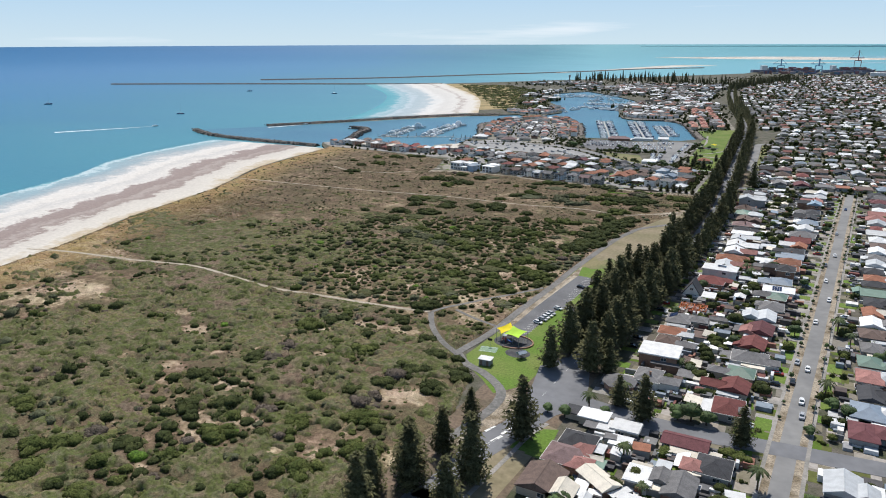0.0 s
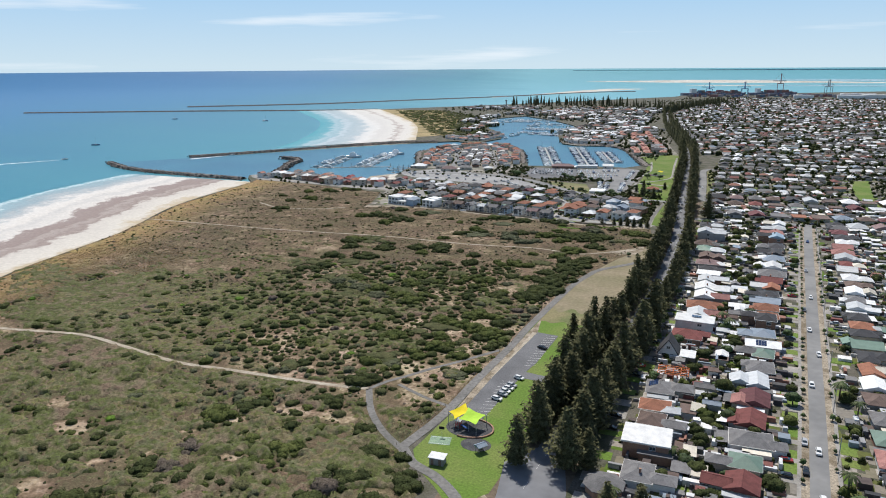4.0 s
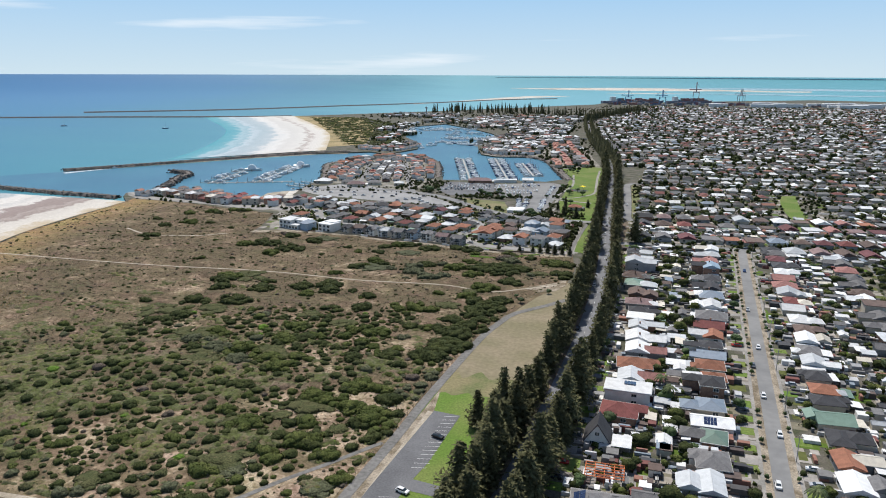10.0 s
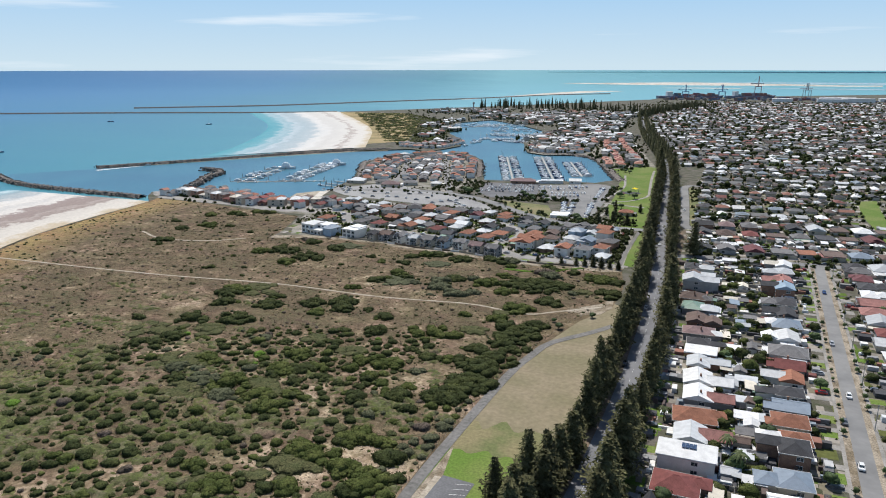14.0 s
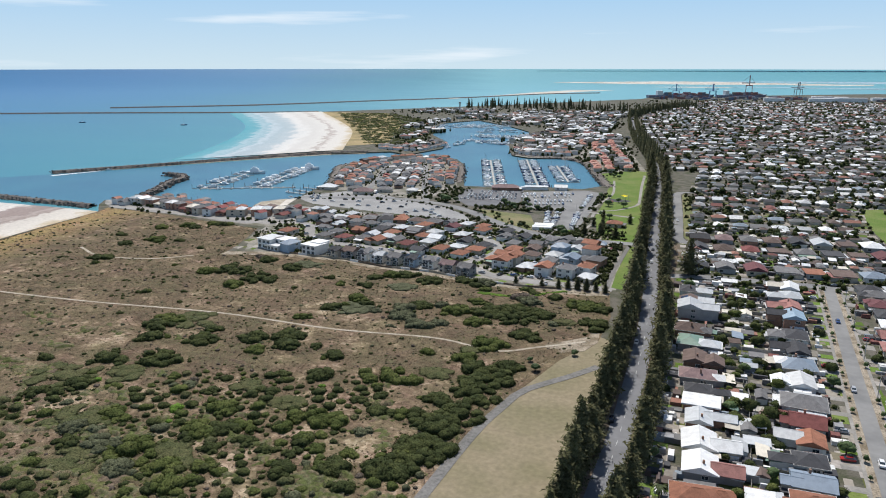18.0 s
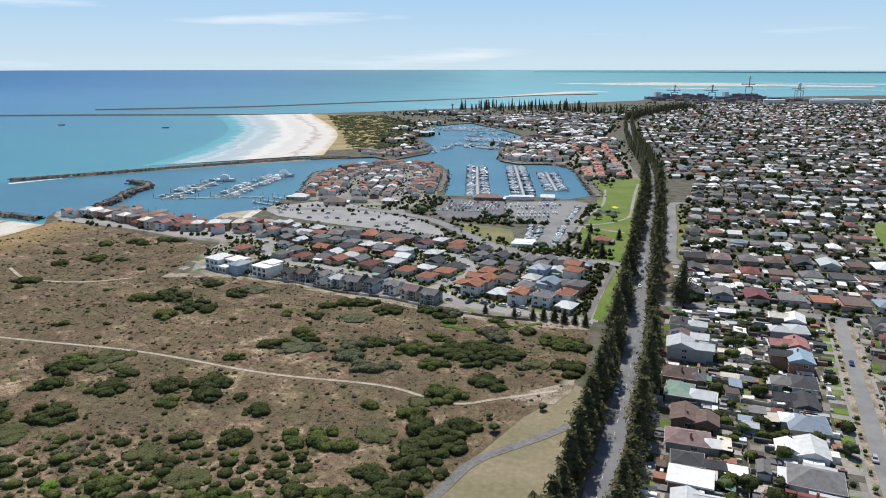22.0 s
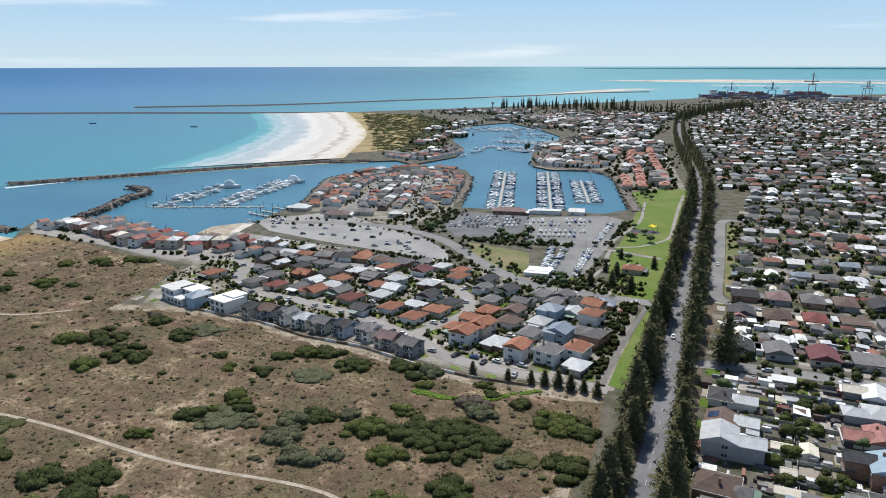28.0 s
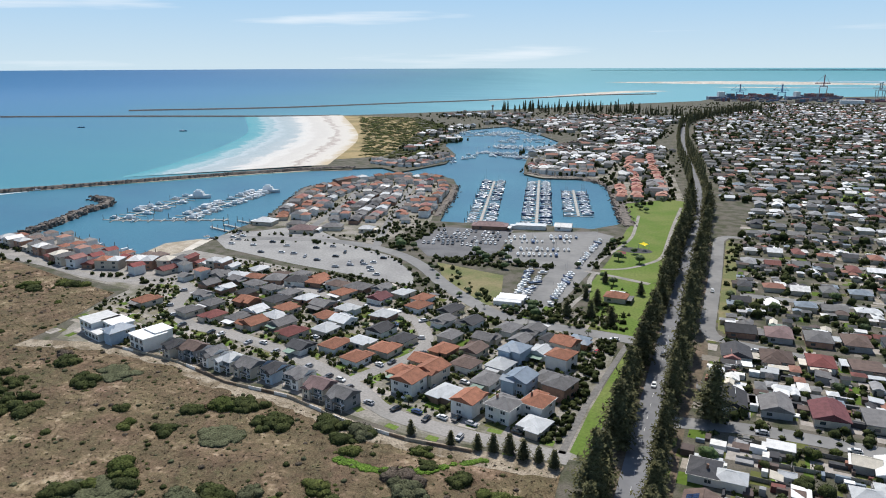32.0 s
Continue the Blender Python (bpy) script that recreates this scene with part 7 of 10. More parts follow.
tagged(new("quay_roofs", roofs.mesh("quay_roofs", "quay_mix")), "terracotta, grey and brown roofs round the marina", "houses", kind="stuff")
tagged(new("quay_walls", walls.mesh("quay_walls", "wall_white")), "pale rendered walls of the houses round the marina", "houses", kind="stuff")
roofs, walls = Geo(), Geo()
for pts in ([(-143, 1045), (-160, 1130), (-190, 1250), (-203, 1330)], [(-124, 1060), (-136, 1130), (-165, 1260), (-190, 1390)], [(-156, 1040), (-172, 1108)], [(-215, 1290), (-228, 1350)]):
    far_line(pts, 8.4, 7.8, 9.6, 4.6)
tagged(new("terrace_roofs", roofs.mesh("terrace_roofs", "terrace_mix")), "faded terracotta roofs of the terraces by the basin", "houses", kind="stuff")
tagged(new("terrace_walls", walls.mesh("terrace_walls", "wall_cream")), "pale walls of the terraces by the basin", "houses", kind="stuff")
roofs, walls = keep_r, keep_w
av = smooth_line(AVENUE, 10.0)
for base in (800, 880, 965, 1050):
    for side in (-1, 1):
        x = -44.0
        while x < min(330, 0.30 * (base - 150) + 30):
            y = base + 0.12 * (x + 40) + side * (13.5 + R.uniform(-1.5, 3.5))
            if not (70 < x < 118 and y < 905):
                if R.random() < 0.35:
                    far_house(x, y + side * 2, R.uniform(10, 14), R.uniform(7, 9), 1.69 + R.uniform(-0.05, 0.05), R.uniform(2.5, 3.0))
                else:
                    far_house(x, y, R.uniform(8.5, 12.5), R.uniform(7, 10), 0.12 + R.uniform(-0.05, 0.05), R.uniform(2.5, 3.0))
                if R.random() < 0.7:
                    far_house(x + R.choice([-4, 3]), y + side * R.uniform(4, 7), R.uniform(4, 6), R.uniform(6, 9), 0.12, 2.5)
                for k in range(4):
                    if R.random() < 0.75:
                        far_house(x + R.uniform(-6, 6), y + side * R.uniform(8, 19), R.uniform(2.5, 6.5), R.uniform(2.2, 4.5), R.choice([0.12, 1.69]), R.uniform(2.0, 2.4))
                for k in range(R.choice([1, 2, 2, 3])):
                    trees_far.append((x + R.uniform(-8, 8), y + side * R.uniform(6, 20), 0, R.choice([1.6, 2.4, 3.6, 4.8]) * R.uniform(0.85, 1.15), R.uniform(1.2, 1.8)))
            x += R.uniform(12.5, 15.5)
for y in np.arange(250, 655, 14.5):
    for ox in (-19, 19):
        far_house(185 + (y - 400) * 0.06 + ox, y, R.uniform(10, 14), R.uniform(10, 13), R.uniform(-0.05, 0.05))
        far_house(185 + (y - 400) * 0.06 + ox * 2.0 + R.uniform(-4, 4), y + R.uniform(-4, 4), 5, 4, 0, 2.2)
yy, street_k = 1085.0, 0
while yy < 2750:
    xw = float(np.interp(yy, av[:, 1], av[:, 0])) + 26
    x = xw
    while x < 0.31 * (yy - 150) + 60:
        y = yy + 0.12 * (x - xw) + R.uniform(-4, 4)
        if R.random() < 0.08:
            for _ in range(6):
                trees_far.append((x + R.uniform(-8, 8), y + R.uniform(-9, 9), 0, R.uniform(3.0, 6.0), R.uniform(1.2, 1.8)))
            x += R.uniform(10, 15)
            continue
        turn = math.pi / 2 if R.random() < 0.3 else 0.0
        far_house(x, y, R.uniform(8, 13.5), R.uniform(6.5, 9.5), math.atan(0.12) + turn + R.uniform(-0.08, 0.08), R.uniform(2.5, 3.0))
        for _ in range(R.choice([1, 2, 2])):
            far_house(x + R.uniform(-6, 6), y + R.choice([-1, 1]) * R.uniform(7, 13), R.uniform(3.5, 7), R.uniform(2.5, 5), R.choice([0.1, 1.67]), 2.2)
        for _ in range(2):
            trees_far.append((x + R.uniform(-8, 8), y + R.choice([-1, 1]) * R.uniform(5, 14), 0, R.choice([1.8, 2.8, 3.8, 5.4]) * R.uniform(0.85, 1.2), R.uniform(1.0, 1.7)))
        x += R.uniform(12, 16)
    street_k += 1
    yy += 24 if street_k % 2 else 33
for x0, y0, x1, y1, n in ((-530, 1300, -500, 1480, 26), (-600, 1500, -570, 1700, 36), (-590, 1760, -380, 1900, 110), (-315, 1450, -215, 1750, 150), (-340, 1300, -215, 1440, 70), (-500, 1830, -230, 2080, 190), (-760, 1930, -560, 2080, 80), (-462, 1170, -430, 1260, 16), (-250, 1250, -215, 1300, 10), (-190, 1150, -150, 1320, 20), (-300, 1170, -225, 1340, 46), (-240, 1345, -165, 1450, 50), (-440, 1640, -260, 1830, 120), (-330, 1330, -300, 1400, 8), (-150, 1070, -122, 1140, 8)):
    for k in range(n):
        x, y = R.uniform(x0, x1), R.uniform(y0, y1)
        far_house(x, y, R.uniform(9, 18), R.uniform(8, 12), R.choice([0.2, 1.8]), R.choice([3, 5.5]))
        for _ in range(3):
            trees_far.append((x + R.uniform(-13, 13), y + R.uniform(-13, 13), 0, R.uniform(1.8, 3.8), R.uniform(1.8, 3.0)))
tagged(new("far_house_roofs", roofs.mesh("far_house_roofs", "far_roofs")), "roofs of the distant suburb in grey, white and red", "houses", kind="stuff")
tagged(new("far_house_walls", walls.mesh("far_house_walls", "wall_cream")), "pale walls of the distant suburb", "houses", kind="stuff")

patches = Geo()
for k in range(4200):
    y = R.uniform(140, 1000)
    x = R.uniform(-53, min(330, 0.3 * (y - 150) + 45))
    w_, d_, z_, a_ = R.uniform(1.2, 4.0), R.uniform(1.2, 4.0), 0.02 + 0.03 * R.random(), 0.0
    patches.add([(x - w_, y - d_, z_), (x + w_, y - d_, z_), (x + w_, y + d_, z_), (x - w_, y + d_, z_)], [(0, 1, 2, 3)])
for k in range(800):
    x, y = R.uniform(-340, -95), R.uniform(610, 740)
    w_, d_, z_ = R.uniform(1.5, 4.0), R.uniform(1.5, 4.0), 0.035 + 0.03 * R.random()
    patches.add([(x - w_, y - d_, z_), (x + w_, y - d_ - 0.4, z_), (x + w_, y + d_ - 0.4, z_), (x - w_, y + d_, z_)], [(0, 1, 2, 3)])
tagged(new("garden_patches", patches.mesh("garden_patches", "garden_mix")), "paved, grassed and bare patches in the back yards", "gardens", kind="stuff")

# low clutter of the back yards: pergolas, tanks, bins, small sheds and shade roofs
clutter = Geo()
foot_now = np.array(FOOT)
for k in range(5200):
    y = R.uniform(150, 700)
    x = R.uniform(-52, min(250, 0.3 * (y - 150) + 45))
    if abs(x - float(np.interp(y, st[:, 1], st[:, 0]))) < 10 and y < 655 or 210 < y < 229 or 640 < y < 660 + 0.1 * (x + 40) or abs(x - 95) < 8:
        continue
    if not (np.hypot(foot_now[:, 0] - x, foot_now[:, 1] - y) > foot_now[:, 2] * 0.9).all():
        continue
    w_, d_, h_ = R.choice([0.5, 0.9, 1.4, 2.0, 2.6]), R.choice([0.5, 0.9, 1.3, 2.0]), R.uniform(0.5, 2.3)
    clutter.box(x - w_, y - d_, 0, x + w_, y + d_, h_, R.choice([0, 0, 0.15]))
tagged(new("yard_clutter", clutter.mesh("yard_clutter", "far_roofs")), "small sheds, tanks, pergolas and bins in the back yards", "yard clutter", kind="stuff")

# garden trees among the near houses
foot = np.array(FOOT)
def free_of_houses(x, y, r):
    return bool((np.hypot(foot[:, 0] - x, foot[:, 1] - y) > foot[:, 2] * 0.82 + r * 0.6).all())


planted, tries = 0, 0
while planted < 110 and tries < 9000:
    tries += 1
    y = R.uniform(140, 820)
    x = R.uniform(-52, min(230, 0.3 * (y - 150) + 45))
    if not free_of_houses(x, y, 2.0) or abs(x - float(np.interp(y, st[:, 1], st[:, 0]))) < 5.5 and y < 655 or 211 < y < 226 or 642 < y < 656 + 0.1 * (x + 40) or abs(y - 725 - 0.11 * (x + 40)) < 6 or (y < 655 and abs(x - 95) < 12):
        continue
    if R.random() < 0.25:
        plant(PALM, x, y, 0.03, R.uniform(0.7, 1.2))
    else:
        plant(TREES[planted % 3], x, y, 0.03, R.uniform(0.55, 1.35))
    planted += 1
for k in range(120):
    x, y = R.uniform(-320, -95), R.uniform(615, 745)
    if free_of_houses(x, y, 1.0) and away(np.array([x]), np.array([y]), ROAD_FRONT, 4.6)[0] and away(np.array([x]), np.array([y]), ROAD_BACK, 4.2)[0]:
        plant(PALM if R.random() < 0.45 else TREES[k % 3], x, y, 0.05, R.uniform(0.4, 0.85))
for x, y, s in ((-118, 842, 1.5), (-112, 862, 1.1), (-122, 880, 1.0), (-118, 800, 1.0), (-190, 800, 1.0), (-180, 812, 1.2), (-172, 806, 1.1), (-186, 818, 1.3), (-176, 795, 1.2), (-256, 812, 1.7), (-262, 820, 1.5), (-248, 815, 1.3), (-150, 725, 1.0), (-128, 1000, 1.2), (-134, 1010, 1.1), (-195, 770, 0.8), (-205, 762, 0.7), (-178, 744, 0.8), (-170, 738, 0.9), (-215, 776, 0.8), (-133, 722, 1.2), (-136, 726, 1.3), (-99, 486, 0.9), (-87, 507, 0.75), (-103, 494, 0.6)):
    plant(TREES[int(abs(x)) % 3], x, y, 0.05, s)
for x, y, s in ((-120.6, 774, 1.1), (-137, 816, 1.0), (-130, 882, 1.2), (-104.7, 840, 1.5), (-135, 1010, 1.2), (-123, 1057, 1.1), (-143, 1040, 1.0), (-205, 820, 1.4), (-200, 815, 1.2), (-194, 809, 1.3), (-189, 838, 1.2), (-173, 807, 1.1), (-164, 811, 1.0), (-138, 732, 1.5), (-110, 790, 1.2)):
    plant(TREES[int(abs(x)) % 3], x, y, 0.05, s)
for x, y, s in ((-30, 222.5, 1.5), (-26, 223.5, 1.8), (-21, 223, 1.4), (-64, 207, 1.1), (1, 317, 1.3), (31, 302, 1.2), (20, 249, 1.3), (9, 232, 0.9), (-70, 207, 0.9), (-52, 213, 1.0), (-32, 258, 1.2)):
    plant(TREES[int(abs(x)) % 3], x, y, 0.03, s)
for x, y, s in ((-3, 193, 1.3), (-58, 215, 1.2), (17, 327, 1.4), (13, 262, 1.2), (-23, 386, 1.3), (-40, 190, 1.1)):
    plant(PALM, x, y, 0.03, s)
for x, y, w_, d_ in ((-68, 188, 10, 14), (0, 296, 6, 9), (-1, 271, 6, 8), (-28, 195, 8, 8), (-44, 192, 8, 8), (16, 289, 5, 8), (-6, 231, 8, 5), (-53, 331, 6, 9)):
    yard(x, y, w_, d_, 0, "lawn")
trees_near = []
for k in range(3200):
    y = R.uniform(640, 1090)
    x = R.uniform(-48, min(330, 0.3 * (y - 150) + 40))
    if free_of_houses(x, y, 1.0):
        trees_far.append((x, y, 0, R.choice([1.0, 1.6, 2.2, 3.0]) * R.uniform(0.8, 1.25), R.uniform(0.95, 1.6)))
for k in range(1100):
    y = R.uniform(150, 640)
    x = R.uniform(-54, min(230, 0.3 * (y - 150) + 40))
    if free_of_houses(x, y, 0.2) and abs(x - float(np.interp(y, st[:, 1], st[:, 0]))) > 6:
        trees_near.append((x, y, 0, R.choice([0.7, 1.1, 1.6, 2.6]) * R.uniform(0.85, 1.2), R.uniform(0.9, 1.5)))
for k in range(2600):
    x, y = R.uniform(-345, -92), R.uniform(612, 745)
    if free_of_houses(x, y, 0.1) and away(np.array([x]), np.array([y]), ROAD_FRONT, 4.6)[0] and away(np.array([x]), np.array([y]), ROAD_BACK, 4.2)[0] and away(np.array([x]), np.array([y]), MAIN_ROAD, 5.5)[0] and not (x < -300 and y < 640):
        if R.random() < 0.4:
            trees_far.append((x, y, 0, R.uniform(1.0, 2.4), R.uniform(1.0, 1.5)))
        else:
            trees_near.append((x, y, 0, R.uniform(0.6, 1.6), R.uniform(0.9, 1.5)))
for k in range(2600):
    x, y = R.uniform(-335, -92), R.uniform(612, 742)
    a1, b1 = np.array([x]), np.array([y])
    if bool((np.hypot(foot[:, 0] - x, foot[:, 1] - y) > foot[:, 2] * 0.72).all()) and away(a1, b1, ROAD_FRONT, 4.4)[0] and away(a1, b1, ROAD_BACK, 4.0)[0] and away(a1, b1, MAIN_ROAD, 5.5)[0] and not (x < -300 and y < 650) and R.random() < 0.6:
        trees_near.append((x, y, 0.2, R.uniform(0.8, 1.9), R.uniform(1.2, 2.0)))
lawns = Geo()
for line_, half in ((ROAD_FRONT, 5.6), (ROAD_BACK, 5.0)):
    ln = smooth_line(line_, 7.5)
    nr = sides(ln)
    for i in range(1, len(ln) - 1):
        for sd in (-1, 1):
            if R.random() < 0.55:
                q = ln[i] + nr[i] * sd * (half + 1.2)
                ang = math.atan2(nr[i][0], -nr[i][1]) + math.pi / 2
                a_ = math.atan2(-nr[i][0], nr[i][1])
                c_, s_ = math.cos(a_), math.sin(a_)
                w_, d_ = R.uniform(1.6, 3.2), R.uniform(1.2, 2.0)
                lawns.add([(q[0] + u * c_ - v * s_, q[1] + u * s_ + v * c_, 0.075) for u, v in ((-w_, -d_), (w_, -d_), (w_, d_), (-w_, d_))], [(0, 1, 2, 3)])
tagged(new("front_lawns", lawns.mesh("front_lawns", "lawn")), "small green front lawns along the estate streets", "lawns", kind="stuff")
for k in range(900):
    x, y = R.uniform(-450, -280), R.uniform(850, 1080)
    if inside(np.array([x]), np.array([y]), [(-398, 850), (-430, 930), (-436, 1015), (-395, 1080), (-352, 1070), (-300, 940), (-285, 880)])[0] and free_of_houses(x, y, 0.5):
        trees_far.append((x, y, 0, R.uniform(0.9, 2.0), 1.5))
mr = smooth_line(MAIN_ROAD, 6.0)
nr = sides(mr)
for i in range(len(mr)):
    for sd, o0, o1 in ((1, 6.5, 15), (-1, 6.5, 11)):
        for k in range(2):
            q = mr[i] + nr[i] * sd * R.uniform(o0, o1)
            if R.random() < 0.7 and free_of_houses(q[0], q[1], 1.0):
                trees_far.append((q[0] + R.uniform(-2, 2), q[1], 0, R.uniform(1.0, 2.9), R.uniform(0.9, 1.5)))
for (x0, y0, x1, y1), n in (((-264, 806, -256, 890), 60), ((-300, 820, -264, 890), 110), ((-226, 794, -176, 803), 60), ((-208, 803, -190, 822), 40), ((-193, 818, -188, 850), 26), ((-178, 803, -150, 812), 30), ((-132, 812, -126, 905), 40), ((-128, 716, -123, 790), 30), ((-150, 716, -110, 728), 30), ((-95, 608, -89.5, 704), 80), ((-515, 683, -340, 690), 30), ((-510, 700, -390, 706), 40), ((-58, 745, -49, 930), 46), ((-372, 705, -300, 730), 40), ((-215, 738, -205, 760), 10), ((-110, 725, -96, 790), 14), ((-330, 1010, -290, 1050), 0), ((-300, 1170, -215, 1330), 70), ((-165, 1160, -130, 1400), 50)):
    for k in range(n):
        x, y = R.uniform(x0, x1), R.uniform(y0, y1)
        if free_of_houses(x, y, 0.5):
            trees_far.append((x, y, 0, R.uniform(1.0, 3.0), R.uniform(0.9, 1.5)))
for poly, n in (([(-520, 1200), (-470, 1150), (-425, 1130), (-415, 1210), (-440, 1290), (-500, 1390), (-545, 1510), (-570, 1640), (-640, 1760), (-800, 1880), (-620, 1640), (-520, 1420), (-478, 1270)], 420),
                ([(-300, 1230), (-270, 1160), (-210, 1180), (-150, 1000), (-112, 1070), (-140, 1260), (-200, 1460), (-330, 1560), (-320, 1400)], 420),
                ([(-420, 1640), (-330, 1560), (-210, 1460), (-190, 1900), (-200, 2200), (-420, 2260), (-760, 2080), (-840, 1950), (-600, 1800)], 900),
                ([(-420, 2260), (-200, 2130), (-60, 2420), (300, 2700), (900, 2760), (900, 2900), (-200, 2880), (-300, 2560)], 700)):
    px_, py_ = rng.uniform(min(p[0] for p in poly), max(p[0] for p in poly), n * 3), rng.uniform(min(p[1] for p in poly), max(p[1] for p in poly), n * 3)
    ok = inside(px_, py_, poly)
    for x, y in list(zip(px_[ok], py_[ok]))[:n]:
        trees_far.append((x, y, 0, R.uniform(1.8, 4.6), R.uniform(0.9, 1.5)))
EAST_PARK = [(73, 714), (78, 760), (77, 830), (85, 899), (101, 908), (96, 860), (93, 813), (93, 754), (80, 712)]
trees_far = [q for q in trees_far if not inside(np.array([q[0]]), np.array([q[1]]), EAST_PARK)[0] and not (715 < q[1] < 940 and abs(q[0] - float(np.interp(q[1], (726, 760, 830, 905), (-54, -57, -60, -64.5)))) < 5)]
scatter("garden_shrubs", FAR_TREE, trees_far, "leaf_dark", "dark green shrubs and trees between distant houses", "trees")
spit_line = smooth_line([(-545, 1180), (-652, 1395), (-769, 1577), (-985, 1870)], 14.0)
plate("spit_dune", [(p[0] - 11 + 16 * noise.noise(Vector((k * 0.5, 3.0, 1.0))), p[1]) for k, p in enumerate(spit_line)] + [(-800, 1880), (-640, 1600), (-560, 1380), (-510, 1240)], 0.05, "spit_grass", "tan dune grass behind the white spit", "dunes")
big_trees = []
for k in range(900):
    y = R.uniform(150, 760)
    x = R.uniform(-36, min(200, 0.3 * (y - 150) + 30))
    r = R.uniform(2.0, 4.2)
    if not 209 < y < 227 and len(big_trees) < 210 and free_of_houses(x, y, r * 0.5) and abs(x - float(np.interp(y, st[:, 1], st[:, 0]))) > 8 and not 642 < y < 660 + 0.1 * (x + 40):
        big_trees.append((x, y, 1.0, r, R.uniform(0.95, 1.4)))
for y in np.arange(150, 640, 7.5):
    xa, xs = float(np.interp(y, ave[:, 1], ave[:, 0])), float(np.interp(y, st[:, 1], st[:, 0]))
    for mid in ((xa + xs - 19) / 2, xs + 42, xs + 84):
        for _ in range(R.choice([1, 1, 2])):
            big_trees.append((mid + R.uniform(-9, 9), y + R.uniform(-3.5, 3.5), 1.6, R.choice([1.6, 2.2, 3.0, 4.2]) * R.uniform(0.85, 1.15), R.uniform(1.0, 1.4)))
for x, y, r in ((-22, 318, 5.4), (-20, 366, 4.0), (-17, 466, 5.0), (-14, 474, 4.6), (-20, 478, 4.2), (-10, 500, 4.0), (-16, 520, 3.6), (-60, 216, 2.4), (-30, 395, 3.4), (-26, 420, 3.0), (-12, 285, 3.2), (-33, 262, 3.0)):
    big_trees.append((x, y, 2.4, r, 1.3))
big_trees = [q for q in big_trees if not 208 < q[1] < 227]
trees_near = [q for q in trees_near if not 210 < q[1] < 226]
scatter("yard_trees", BUSH, big_trees[::3] + big_trees[1::3], "leaf_dark", "large dark leafy trees in the back yards", "trees")
scatter("yard_trees", BUSH, big_trees[2::3], "leaf_mid", "large green leafy trees in the back yards", "trees")
scatter("yard_shrubs", SMALL, trees_near[::2], "leaf_dark", "dark green shrubs and small trees in the gardens", "shrubs")
scatter("yard_shrubs", SMALL, trees_near[1::2], "leaf_mid", "green shrubs and small trees in the gardens", "shrubs")
SPIT_GREEN = [(-548, 1232), (-600, 1330), (-660, 1430), (-745, 1560), (-925, 1850), (-790, 1880), (-600, 1660), (-505, 1420), (-470, 1270), (-505, 1195)]
spots = []
while len(spots) < 2400:
    x, y = R.uniform(-960, -470), R.uniform(1180, 1880)
    if inside(np.array([x]), np.array([y]), SPIT_GREEN)[0]:
        spots.append((x, y, -0.5, R.choice([2.5, 4.0, 6.0, 9.0]) * R.uniform(0.8, 1.2), R.uniform(0.2, 0.45)))
scatter("spit_scrub", SMALL, spots[::2], "leaf_olive", "low olive scrub behind the white spit", "scrub")
scatter("spit_scrub", SMALL, spots[1::2], "leaf_mid", "low green scrub behind the white spit", "scrub")


# ---- dune scrub bushes ----
def clear(x, y, r):
    a, b = np.array([x]), np.array([y])
    return inside(a, b, SCRUB)[0] and all(away(a, b, ln, 1.6 + r * 0.75)[0] for ln in (TRACK_A, TRACK_B, TRACK_C, TRACK_D, TRACK_E, TRACK_F, PATH_EDGE))


KINDS = {k: [] for k in ("leaf_dark", "leaf_mid", "leaf_olive", "leaf_grey", "leaf_purple", "leaf_lime")}
SMALLS = {k: [] for k in KINDS}
ROUNDS = {k: [] for k in KINDS}
LOWS = {k: [] for k in KINDS}
TAKEN = {}
WORD = {"leaf_dark": "dark green", "leaf_mid": "fresh green", "leaf_olive": "olive green", "leaf_grey": "grey-green saltbush", "leaf_purple": "purplish brown dry", "leaf_lime": "bright lime green"}


